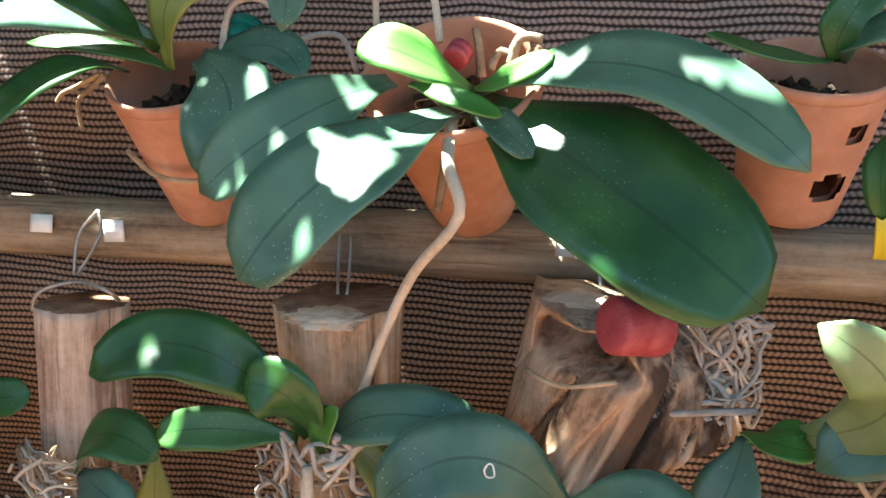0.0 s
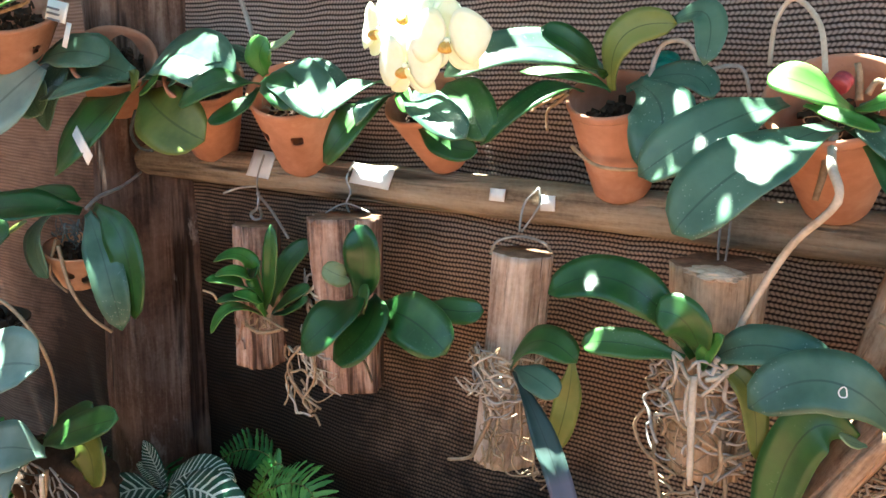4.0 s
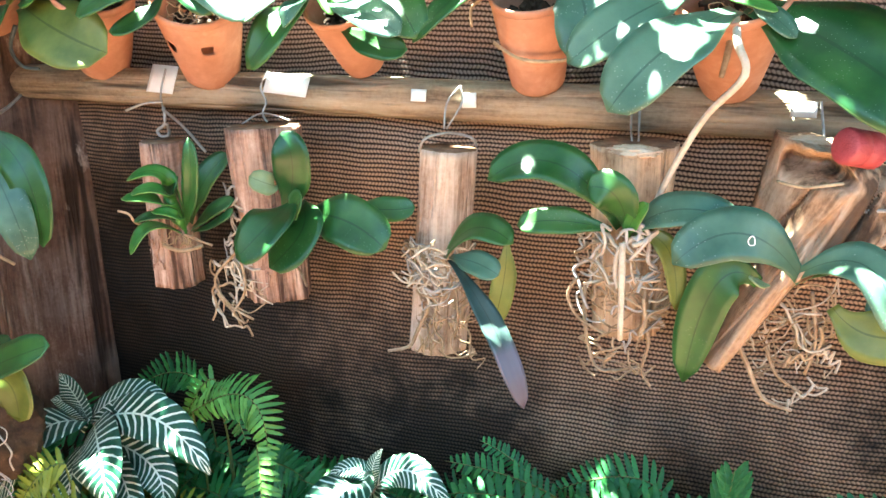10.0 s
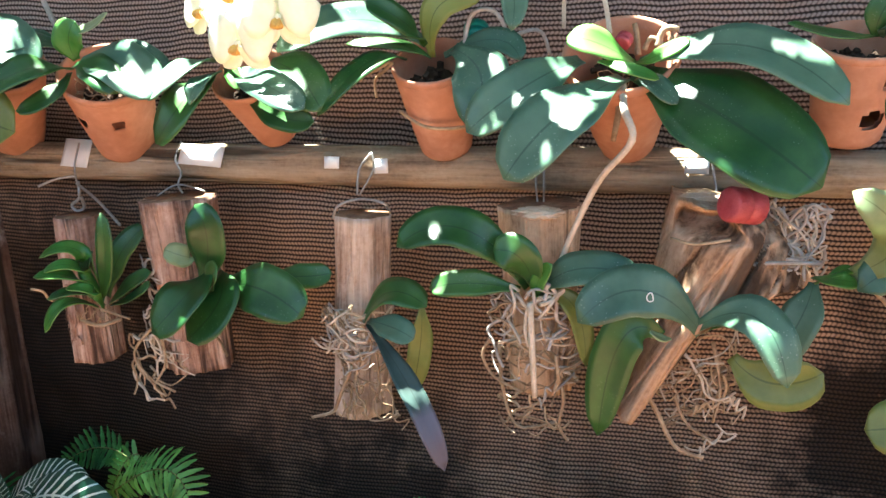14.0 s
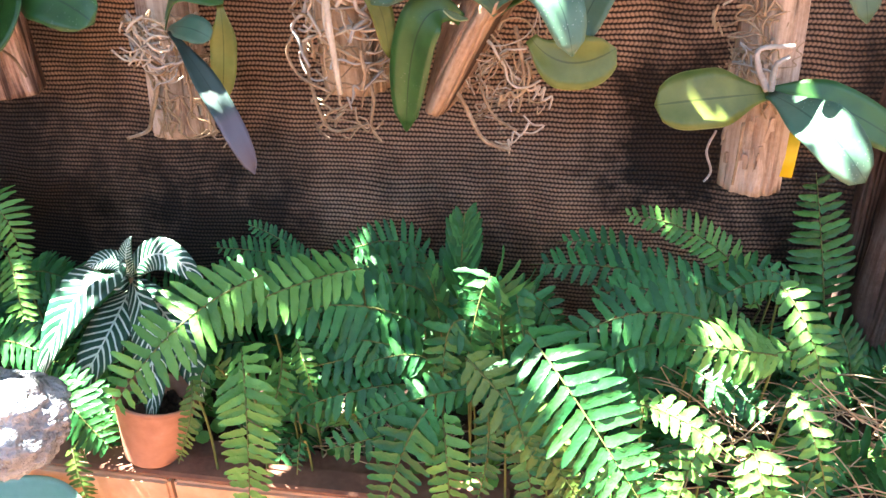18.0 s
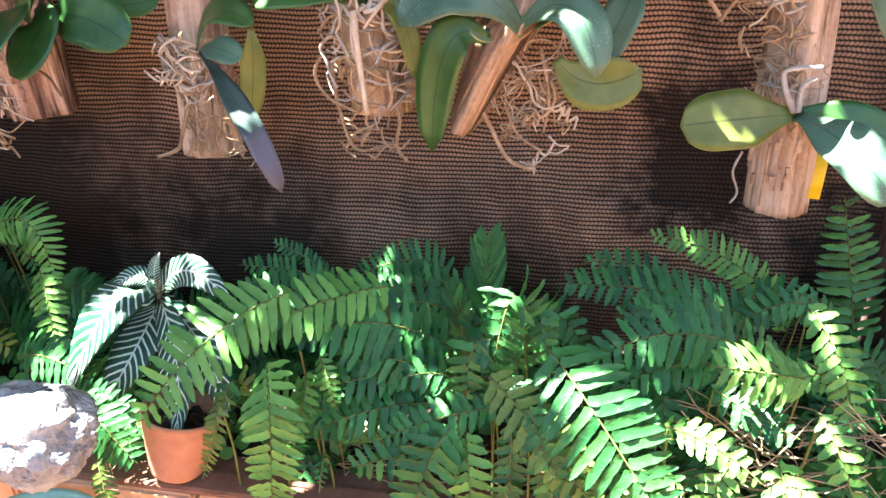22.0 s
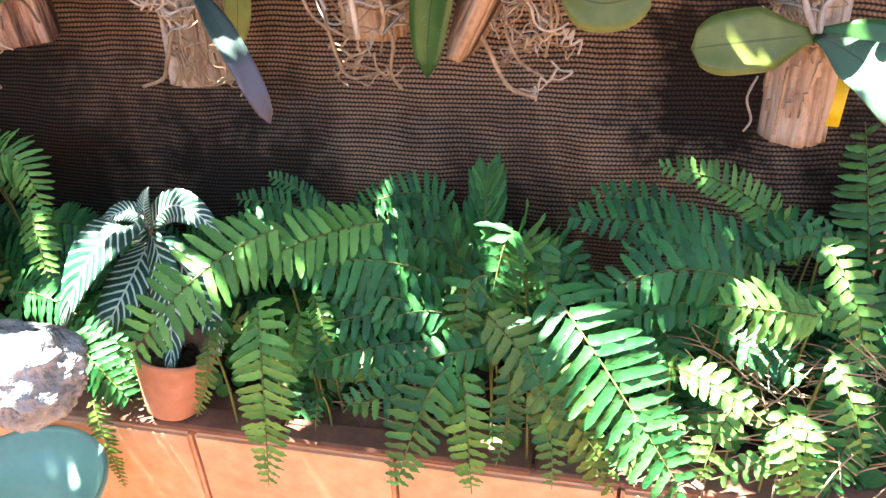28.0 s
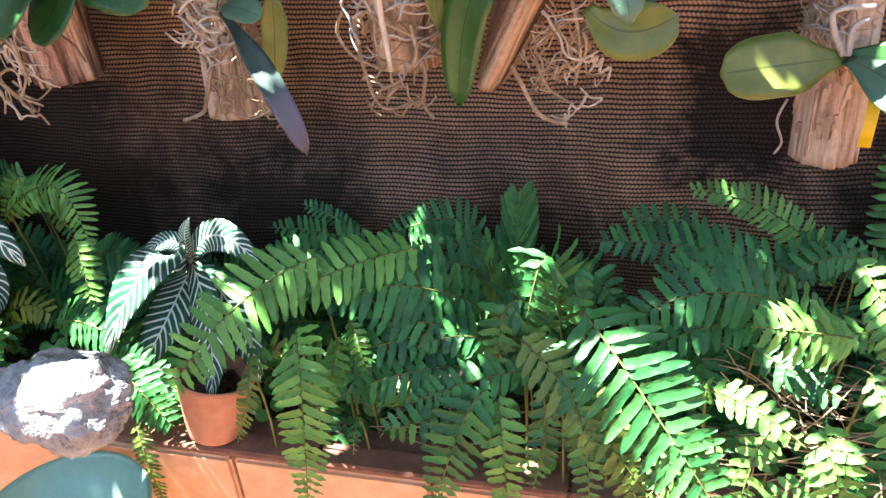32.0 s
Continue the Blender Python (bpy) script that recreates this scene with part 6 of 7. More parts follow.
leaf(o, (-0.785, -0.310, 1.044), (-0.738, -0.350, 0.986), (-0.767, -0.360, 0.862), 0.158, (-0.1, -0.9, 0.42), mat=LEAF_SILVER_LIT)
leaf(o, (-0.570, -0.310, 1.056), (-0.588, -0.340, 1.031), (-0.673, -0.350, 0.923), 0.098, (0.1, -0.85, 0.5), mat=LEAF_SILVER_LIT)
leaf(o, (-0.571, -0.290, 1.058), (-0.613, -0.300, 1.039), (-0.680, -0.310, 1.000), 0.046, (0, -0.7, 0.7), mat=LEAF_BLUE)
leaf(o, (-0.788, -0.300, 1.053), (-0.824, -0.330, 1.070), (-0.905, -0.340, 1.026), 0.101, (0, -0.6, 0.8), mat=LEAF_SILVER_LIT)
part("root_ball", lump_mesh((-0.741, -0.255, 1.008), (0.064, 0.04, 0.052)), POT_BARK, o, "dark ball of roots and bark")
tangle(o, (-0.744, -0.290, 1.003), (0.1, 0.05, 0.06), 22, DARK_ROOT, 121, r=0.0022)
bloom = thing("yellow_blossom", (-0.672, -0.300, 1.070), "faded yellow blossom among orchid leaves", "flower")
leaf(bloom, (-0.686, -0.300, 1.062), (-0.670, -0.325, 1.093), (-0.708, -0.318, 1.094), 0.053, (0, -0.9, 0.4), mat=YELLOW_PETAL)
leaf(bloom, (-0.686, -0.300, 1.062), (-0.639, -0.325, 1.105), (-0.648, -0.318, 1.117), 0.047, (0, -0.9, 0.4), mat=YELLOW_PETAL)
leaf(bloom, (-0.686, -0.300, 1.062), (-0.618, -0.325, 1.092), (-0.609, -0.318, 1.081), 0.046, (0, -0.9, 0.4), mat=YELLOW_PETAL)
leaf(bloom, (-0.686, -0.300, 1.062), (-0.633, -0.325, 1.076), (-0.631, -0.318, 1.062), 0.040, (0, -0.9, 0.4), mat=YELLOW_PETAL)
leaf(bloom, (-0.686, -0.300, 1.062), (-0.674, -0.325, 1.075), (-0.707, -0.318, 1.075), 0.044, (0, -0.9, 0.4), mat=YELLOW_PETAL)
o = orchid((-0.566, -0.260, 1.060), "orchid with one long leaf over a dark root ball", "corner orchids")
leaf(o, (-0.585, -0.260, 1.066), (-0.471, -0.280, 1.125), (-0.392, -0.280, 1.160), 0.047, (0, -0.75, 0.66), mat=LEAF)
leaf(o, (-0.602, -0.250, 1.060), (-0.562, -0.240, 1.099), (-0.498, -0.240, 1.133), 0.034, (0, -0.6, 0.8), mat=LEAF)
leaf(o, (-0.517, -0.300, 1.088), (-0.537, -0.335, 1.105), (-0.593, -0.340, 1.078), 0.069, (0, -0.75, 0.66), mat=LEAF_SILVER_LIT)
leaf(o, (-0.535, -0.250, 1.080), (-0.500, -0.250, 1.075), (-0.495, -0.250, 1.024), 0.058, (0.1, -0.92, 0.35), mat=LEAF_OLIVE)
tangle(o, (-0.574, -0.260, 1.004), (0.1, 0.05, 0.07), 26, DARK_ROOT, 131, r=0.0022)
root(o, [(-0.533, -0.290, 1.055), (-0.546, -0.290, 1.008), (-0.592, -0.290, 0.968), (-0.642, -0.290, 0.949)], 0.003)
part("root_ball", lump_mesh((-0.581, -0.235, 0.994), (0.102, 0.05, 0.072)), POT_BARK, o, "dark ball of roots and bark")
tangle(o, (-0.581, -0.275, 0.989), (0.167, 0.03, 0.107), 30, GREY_ROOT, 133, r=0.002)
root(o, [(-0.503, -0.315, 1.069), (-0.506, -0.315, 1.035), (-0.520, -0.315, 0.997), (-0.568, -0.315, 0.965), (-0.609, -0.315, 0.963)], 0.0032, PALE_ROOT)
tagged(cord("plant_stake", [(-0.828, -0.270, 0.871), (-0.939, -0.270, 0.272)], 0.003, BLACK_PLASTIC), "thin dark metal stake in the planting bed", "plant stake", "plant stakes")
tagged(cord("plant_stake", [(-0.700, -0.270, 0.908), (-0.782, -0.270, 0.353)], 0.003, BLACK_PLASTIC), "thin dark metal stake in the planting bed", "plant stake", "plant stakes")
tagged(cord("plant_stake", [(-0.572, -0.270, 0.945), (-0.629, -0.270, 0.431)], 0.003, BLACK_PLASTIC), "thin dark metal stake in the planting bed", "plant stake", "plant stakes")
# upper corner pots
pot_i = clay_pot((-0.806, -0.130, 1.580), (-0.774, -0.160, 1.657), 0.0484, 0.0900, "wide terracotta bowl with a drain hole by the post", group="corner pots", holes=((-0.75, 0.5, 0.008),))
o = orchid((-0.815, -0.170, 1.641), "orchid with brightly sunlit leaves in a terracotta bowl", "corner orchids")
# lighter blue-green on these leaves carries the bright sun on them
leaf(o, (-0.773, -0.180, 1.652), (-0.771, -0.220, 1.630), (-0.805, -0.230, 1.571), 0.056, (-0.1, -0.85, 0.5), mat=LEAF_BLUE, tipness=1.6)
leaf(o, (-0.786, -0.180, 1.656), (-0.803, -0.210, 1.678), (-0.831, -0.220, 1.662), 0.049, (0, -0.5, 0.87), mat=LEAF_BLUE)
leaf(o, (-0.768, -0.180, 1.644), (-0.704, -0.200, 1.646), (-0.667, -0.200, 1.656), 0.024, (0, -0.5, 0.87), mat=LEAF_FRESH)
leaf(o, (-0.762, -0.170, 1.648), (-0.674, -0.190, 1.657), (-0.626, -0.190, 1.671), 0.020, (0, -0.5, 0.87), mat=LEAF_BLUE)
root(o, [(-0.750, -0.180, 1.640), (-0.706, -0.180, 1.647), (-0.669, -0.180, 1.654), (-0.652, -0.180, 1.668)], 0.003)
pot_j = clay_pot((-0.915, -0.200, 1.565), (-0.848, -0.240, 1.654), 0.0439, 0.0733, "terracotta pot hanging beside the corner post", group="corner pots")
pot_k = clay_pot((-0.722, 0.000, 1.522), (-0.670, -0.050, 1.590), 0.0424, 0.0661, "terracotta pot behind drooping leaves", group="clay pots above the rail")
marker = thing("plant_marker", (-0.653, -0.150, 1.605), "white plastic plant marker with faint writing", "plant tag")
card("marker_head", (-0.655, -0.150, 1.632), 0.045, 0.028, PAPER, marker, 0, -10, 10)
card("marker_stalk", (-0.638, -0.150, 1.597), 0.010, 0.034, PAPER, marker, 0, -8, 14)
card("writing", (-0.651, -0.154, 1.647), 0.028, 0.003, GREY_MARK, marker, 0, -10, 10, thick=0.0004)
card("writing", (-0.652, -0.154, 1.640), 0.028, 0.003, GREY_MARK, marker, 0, -10, 10, thick=0.0004)
card("writing", (-0.652, -0.154, 1.632), 0.028, 0.003, GREY_MARK, marker, 0, -10, 10, thick=0.0004)
tagged(card("plant_tag", (-0.577, -0.165, 1.447), 0.018, 0.06, PAPER, None, 0, -10, -50), "white plastic plant tag hanging under leaves", "plant tag")

# ---- planted bed ----
z = thing("zebra_plant", (-0.505, -0.120, 0.957), "zebra plant with white-veined dark green leaves", "plant", "zebra plants")
leaf(z, (-0.516, -0.120, 0.954), (-0.523, -0.130, 0.996), (-0.547, -0.130, 1.028), 0.051, (-0.2, -0.9, 0.35), mat=ZEBRA, fold=0.12, tipness=2)
leaf(z, (-0.530, -0.110, 0.947), (-0.557, -0.110, 0.967), (-0.593, -0.110, 0.967), 0.032, (0, -0.8, 0.6), mat=ZEBRA, fold=0.12, tipness=2)
leaf(z, (-0.511, -0.120, 0.956), (-0.434, -0.120, 1.011), (-0.367, -0.120, 1.011), 0.043, (0.1, -0.7, 0.7), mat=ZEBRA, fold=0.12, tipness=2)
leaf(z, (-0.494, -0.120, 0.957), (-0.349, -0.170, 1.013), (-0.247, -0.200, 0.969), 0.065, (0.2, -0.75, 0.63), mat=ZEBRA, fold=0.12, tipness=2)
leaf(z, (-0.517, -0.120, 0.947), (-0.553, -0.190, 0.952), (-0.607, -0.230, 0.826), 0.088, (-0.3, -0.75, 0.6), mat=ZEBRA, fold=0.12, tipness=2)
leaf(z, (-0.506, -0.120, 0.947), (-0.432, -0.190, 0.954), (-0.400, -0.220, 0.892), 0.082, (0, -0.8, 0.6), mat=ZEBRA, fold=0.12, tipness=2)
leaf(z, (-0.514, -0.140, 0.921), (-0.481, -0.210, 0.874), (-0.444, -0.240, 0.810), 0.058, (-0.1, -0.9, 0.4), mat=ZEBRA, fold=0.12, tipness=2)
leaf(z, (-0.483, -0.150, 0.886), (-0.422, -0.210, 0.862), (-0.414, -0.240, 0.818), 0.064, (0, -0.9, 0.4), mat=ZEBRA, fold=0.12, tipness=2)
leaf(z, (-0.475, -0.130, 0.916), (-0.401, -0.180, 0.892), (-0.376, -0.200, 0.829), 0.051, (0.1, -0.9, 0.4), mat=ZEBRA, fold=0.12, tipness=2)
leaf(z, (-0.487, -0.120, 0.927), (-0.378, -0.150, 0.918), (-0.369, -0.160, 0.855), 0.059, (0.3, -0.85, 0.4), mat=ZEBRA, fold=0.12, tipness=2)
cord("stem", [(-0.505, -0.120, 0.957), (-0.505, -0.110, 0.790)], 0.004, DRY, z)
z = thing("zebra_plant", (-0.043, -0.150, 0.964), "zebra plant with white-veined dark green leaves", "plant", "zebra plants")
leaf(z, (-0.043, -0.150, 0.964), (-0.043, -0.150, 0.994), (-0.030, -0.150, 1.022), 0.019, (0, -0.95, 0.3), mat=ZEBRA, fold=0.12, tipness=2)
leaf(z, (-0.042, -0.150, 0.970), (-0.070, -0.150, 0.987), (-0.106, -0.160, 0.966), 0.026, (0, -0.8, 0.6), mat=ZEBRA, fold=0.12, tipness=2)
leaf(z, (-0.050, -0.150, 0.961), (-0.072, -0.210, 0.975), (-0.132, -0.250, 0.868), 0.066, (-0.25, -0.75, 0.6), mat=ZEBRA, fold=0.12, tipness=2)
leaf(z, (-0.038, -0.150, 0.968), (0.012, -0.160, 1.006), (0.071, -0.180, 0.976), 0.041, (0.1, -0.75, 0.65), mat=ZEBRA, fold=0.12, tipness=2)
leaf(z, (-0.043, -0.150, 0.958), (0.029, -0.250, 0.933), (0.044, -0.305, 0.875), 0.045, (0, -0.85, 0.5), mat=ZEBRA, fold=0.12, tipness=2)
leaf(z, (-0.048, -0.140, 0.951), (0.049, -0.220, 0.933), (0.089, -0.270, 0.880), 0.045, (0.2, -0.85, 0.5), mat=ZEBRA, fold=0.12, tipness=2)
leaf(z, (-0.047, -0.150, 0.949), (-0.052, -0.210, 0.917), (-0.092, -0.250, 0.848), 0.058, (-0.1, -0.85, 0.5), mat=ZEBRA, fold=0.12, tipness=2)
leaf(z, (-0.058, -0.130, 0.940), (-0.055, -0.170, 0.910), (-0.071, -0.200, 0.869), 0.050, (0, -0.9, 0.4), mat=ZEBRA, fold=0.12, tipness=2)
cord("stem", [(-0.043, -0.150, 0.964), (-0.043, -0.140, 0.790)], 0.004, DRY, z)
pot_z = clay_pot((0.026, -0.290, 0.812), (0.040, -0.275, 0.892), 0.0300, 0.0470, "small terracotta pot standing on the planter edge", group="bed pots")
fern = thing("fern", (0.20, -0.14, 0.79), "sword fern with light arching fronds spilling over the planter edge", "fern", "ferns")
frond(fern, (0.186, -0.273, 1.056), (0.116, -0.328, 1.023), (0.049, -0.370, 0.943), 0.090, FERN_LIGHT, step=0.0124, face=(0.1, -0.75, 0.65), seed=0)
frond(fern, (0.276, -0.222, 1.041), (0.207, -0.272, 1.040), (0.122, -0.310, 1.004), 0.078, FERN_LIGHT, step=0.0120, seed=1)
frond(fern, (0.339, -0.213, 0.967), (0.270, -0.255, 1.016), (0.186, -0.280, 1.006), 0.090, FERN, step=0.0132, seed=2)
frond(fern, (0.361, -0.230, 0.927), (0.310, -0.263, 0.976), (0.227, -0.280, 0.990), 0.069, FERN, step=0.0120, seed=3)
frond(fern, (0.171, -0.310, 0.991), (0.190, -0.362, 0.943), (0.178, -0.375, 0.803), 0.073, FERN_LIGHT, face=(0, -0.92, 0.4), seed=4)
frond(fern, (0.201, -0.284, 0.963), (0.204, -0.317, 0.942), (0.188, -0.330, 0.902), 0.037, FERN_LIGHT, step=0.0080, face=(0, -0.9, 0.4), seed=5)
frond(fern, (0.215, -0.275, 0.983), (0.227, -0.292, 0.968), (0.237, -0.300, 0.935), 0.029, FERN_LIGHT, step=0.0072, face=(0, -0.9, 0.4), seed=6)
frond(fern, (0.355, -0.250, 0.915), (0.287, -0.283, 0.931), (0.195, -0.300, 0.896), 0.068, FERN, seed=7)
frond(fern, (0.114, -0.318, 0.951), (0.117, -0.341, 0.922), (0.094, -0.345, 0.859), 0.029, FERN_OLIVE, step=0.0072, face=(0, -0.9, 0.4), seed=8)
frond(fern, (0.168, -0.037, 0.925), (0.101, -0.042, 0.947), (0.017, -0.050, 0.956), 0.050, FERN, step=0.0088, face=(0, -0.8, 0.6), seed=9)
frond(fern, (0.138, -0.016, 0.928), (0.094, -0.016, 0.960), (0.057, -0.020, 0.978), 0.032, FERN, step=0.0072, face=(0, -0.8, 0.6), seed=10)
frond(fern, (0.189, -0.103, 0.928), (0.122, -0.112, 0.962), (0.032, -0.120, 0.953), 0.059, FERN, seed=11)
frond(fern, (0.313, -0.252, 0.969), (0.258, -0.277, 0.960), (0.200, -0.290, 0.949), 0.056, FERN, step=0.0112, seed=12)
frond(fern, (0.270, -0.261, 0.870), (0.241, -0.282, 0.909), (0.190, -0.290, 0.926), 0.058, FERN, step=0.0104, seed=13)
frond(fern, (0.118, -0.252, 0.903), (0.109, -0.277, 0.938), (0.100, -0.290, 0.900), 0.046, FERN, step=0.0096, seed=14)
frond(fern, (0.186, -0.141, 0.927), (0.124, -0.157, 0.958), (0.063, -0.170, 0.953), 0.065, FERN, step=0.0104, seed=15)
frond(fern, (0.220, -0.305, 0.879), (0.222, -0.324, 0.873), (0.219, -0.330, 0.846), 0.019, FERN, step=0.0064, face=(0, -0.9, 0.4), seed=16)
fern = thing("fern", (0.42, -0.14, 0.79), "sword fern with upright and olive drooping fronds in the bed", "fern", "ferns")
frond(fern, (0.333, -0.135, 0.958), (0.275, -0.143, 0.975), (0.209, -0.160, 0.950), 0.075, FERN, seed=17)
frond(fern, (0.419, -0.135, 0.941), (0.451, -0.143, 0.972), (0.483, -0.160, 0.948), 0.062, FERN, seed=18)
frond(fern, (0.396, -0.255, 0.950), (0.434, -0.289, 0.952), (0.480, -0.310, 0.918), 0.059, FERN, seed=19)
frond(fern, (0.487, -0.224, 0.920), (0.520, -0.249, 0.943), (0.565, -0.270, 0.923), 0.059, FERN, seed=20)
frond(fern, (0.364, -0.246, 0.925), (0.340, -0.267, 0.968), (0.283, -0.280, 0.958), 0.052, FERN, seed=21)
frond(fern, (0.383, -0.060, 0.914), (0.355, -0.060, 0.946), (0.298, -0.060, 0.959), 0.063, FERN, seed=22)
frond(fern, (0.306, -0.026, 0.948), (0.250, -0.026, 0.968), (0.158, -0.030, 0.926), 0.064, FERN, step=0.0096, face=(0, -0.8, 0.6), seed=23)
frond(fern, (0.332, -0.052, 0.931), (0.267, -0.056, 0.950), (0.183, -0.060, 0.926), 0.067, FERN, seed=24)
frond(fern, (0.366, -0.137, 0.922), (0.368, -0.128, 0.995), (0.372, -0.120, 1.064), 0.099, FERN, step=0.0128, lean=1.9, face=(0, -0.95, 0.3), seed=25)
frond(fern, (0.349, -0.158, 0.904), (0.341, -0.154, 0.971), (0.326, -0.150, 1.005), 0.058, FERN, step=0.0120, lean=1.7, face=(0, -0.95, 0.3), seed=26)
frond(fern, (0.427, -0.221, 0.949), (0.413, -0.246, 1.054), (0.390, -0.280, 0.933), 0.070, FERN, step=0.0104, face=(0, -0.6, 0.8), sag=0.5, seed=27)
frond(fern, (0.449, -0.195, 0.940), (0.438, -0.216, 1.023), (0.456, -0.250, 0.952), 0.050, FERN, step=0.0112, sag=0.5, seed=28)
frond(fern, (0.418, -0.244, 0.972), (0.382, -0.269, 1.014), (0.372, -0.290, 0.946), 0.067, FERN, step=0.0112, sag=0.4, seed=29)
frond(fern, (0.397, -0.295, 0.991), (0.451, -0.329, 0.953), (0.518, -0.350, 0.867), 0.065, FERN_OLIVE, step=0.0120, face=(0.2, -0.8, 0.55), seed=30)
frond(fern, (0.454, -0.283, 1.020), (0.512, -0.331, 0.966), (0.595, -0.365, 0.848), 0.113, FERN, step=0.0136, face=(0.25, -0.75, 0.6), seed=31)
frond(fern, (0.363, -0.296, 0.914), (0.313, -0.322, 0.905), (0.253, -0.330, 0.885), 0.058, FERN, step=0.0112, face=(0, -0.85, 0.5), seed=32)
frond(fern, (0.361, -0.318, 0.941), (0.341, -0.349, 0.911), (0.311, -0.360, 0.806), 0.070, FERN, step=0.0128, face=(0, -0.9, 0.45), seed=33)
frond(fern, (0.375, -0.312, 0.929), (0.384, -0.344, 0.889), (0.388, -0.350, 0.804), 0.051, FERN_LIGHT, step=0.0112, face=(0, -0.9, 0.45), seed=34)
frond(fern, (0.437, -0.316, 0.975), (0.461, -0.344, 0.919), (0.468, -0.350, 0.827), 0.045, FERN, step=0.0120, face=(0, -0.9, 0.45), seed=35)
frond(fern, (0.420, -0.311, 0.954), (0.422, -0.334, 0.903), (0.411, -0.340, 0.838), 0.038, FERN, step=0.0104, face=(0, -0.9, 0.45), seed=36)
frond(fern, (0.479, -0.316, 0.938), (0.493, -0.344, 0.894), (0.528, -0.350, 0.830), 0.050, FERN_OLIVE, step=0.0120, face=(0, -0.9, 0.45), seed=37)
frond(fern, (0.444, -0.126, 0.938), (0.381, -0.143, 0.959), (0.316, -0.160, 0.926), 0.070, FERN, seed=38)
frond(fern, (0.400, -0.286, 0.946), (0.347, -0.307, 0.943), (0.284, -0.320, 0.917), 0.050, FERN, step=0.0104, seed=39)
fern = thing("fern", (0.72, -0.12, 0.79), "sword fern with long dark fronds beside the end post", "fern", "ferns")
frond(fern, (0.657, -0.056, 0.931), (0.706, -0.056, 0.973), (0.754, -0.060, 0.964), 0.052, FERN, seed=40)
frond(fern, (0.618, -0.230, 0.953), (0.652, -0.255, 0.948), (0.694, -0.280, 0.940), 0.050, FERN, seed=41)
frond(fern, (0.607, -0.036, 0.940), (0.550, -0.036, 0.983), (0.477, -0.040, 0.989), 0.051, FERN, seed=42)
frond(fern, (0.701, -0.181, 0.942), (0.586, -0.215, 1.008), (0.483, -0.240, 0.968), 0.078, FERN, step=0.0132, seed=43)
frond(fern, (0.635, -0.204, 0.963), (0.573, -0.229, 0.976), (0.514, -0.250, 0.951), 0.057, FERN, step=0.0120, seed=44)
frond(fern, (0.669, -0.109, 0.928), (0.603, -0.117, 0.974), (0.518, -0.130, 0.969), 0.064, FERN, step=0.0112, seed=45)
frond(fern, (0.777, -0.158, 0.913), (0.731, -0.183, 0.950), (0.693, -0.200, 0.937), 0.047, FERN_LIGHT, step=0.0112, seed=46)
frond(fern, (0.580, -0.312, 0.905), (0.554, -0.337, 0.897), (0.516, -0.350, 0.851), 0.055, FERN_LIGHT, step=0.0112, seed=47)
frond(fern, (0.700, -0.059, 0.935), (0.569, -0.072, 0.973), (0.445, -0.080, 0.977), 0.069, FERN, step=0.0112, seed=48)
frond(fern, (0.741, -0.006, 0.889), (0.665, -0.006, 0.982), (0.553, -0.010, 1.017), 0.056, FERN_LIGHT, step=0.0100, face=(0, -0.85, 0.5), seed=49)
frond(fern, (0.829, -0.001, 0.851), (0.808, 0.016, 0.961), (0.780, 0.020, 1.071), 0.084, FERN, step=0.0132, face=(0, -0.97, 0.2), lean=0.1, seed=50)
frond(fern, (0.700, -0.235, 0.979), (0.651, -0.269, 1.006), (0.600, -0.290, 1.023), 0.069, FERN_LIGHT, step=0.0136, sag=0.35, seed=51)
frond(fern, (0.568, -0.304, 0.959), (0.605, -0.335, 0.968), (0.649, -0.350, 0.942), 0.039, FERN_LIGHT, step=0.0112, seed=52)
frond(fern, (0.667, -0.322, 0.941), (0.675, -0.352, 0.917), (0.693, -0.360, 0.850), 0.057, FERN_LIGHT, step=0.0120, face=(0, -0.92, 0.4), seed=53)
frond(fern, (0.715, -0.153, 1.011), (0.745, -0.186, 0.971), (0.764, -0.220, 0.903), 0.055, FERN_LIGHT, step=0.0120, seed=54)
frond(fern, (0.734, -0.071, 0.969), (0.691, -0.083, 0.966), (0.651, -0.100, 0.936), 0.052, FERN, step=0.0112, seed=55)
frond(fern, (0.775, -0.043, 0.940), (0.739, -0.052, 0.958), (0.714, -0.060, 0.923), 0.048, FERN, step=0.0104, seed=56)
frond(fern, (0.562, -0.204, 0.927), (0.573, -0.229, 0.918), (0.565, -0.250, 0.875), 0.049, FERN, step=0.0112, seed=57)
frond(fern, (0.636, -0.301, 0.944), (0.613, -0.334, 0.910), (0.604, -0.345, 0.854), 0.041, FERN_LIGHT, step=0.0112, face=(0, -0.9, 0.4), seed=58)
frond(fern, (0.701, -0.298, 0.983), (0.717, -0.332, 0.956), (0.734, -0.340, 0.907), 0.038, FERN_LIGHT, step=0.0112, face=(0, -0.9, 0.4), seed=59)
frond(fern, (0.699, -0.329, 0.911), (0.639, -0.346, 0.883), (0.611, -0.350, 0.868), 0.029, FERN_LIGHT, step=0.0096, seed=60)
fern = thing("fern", (-0.30, -0.10, 0.79), "young fern with small pale fronds beside the zebra plants", "fern", "ferns")
frond(fern, (-0.340, -0.106, 0.992), (-0.239, -0.115, 1.036), (-0.200, -0.140, 0.954), 0.073, FERN_LIGHT, step=0.0088, sag=0.35, seed=61)
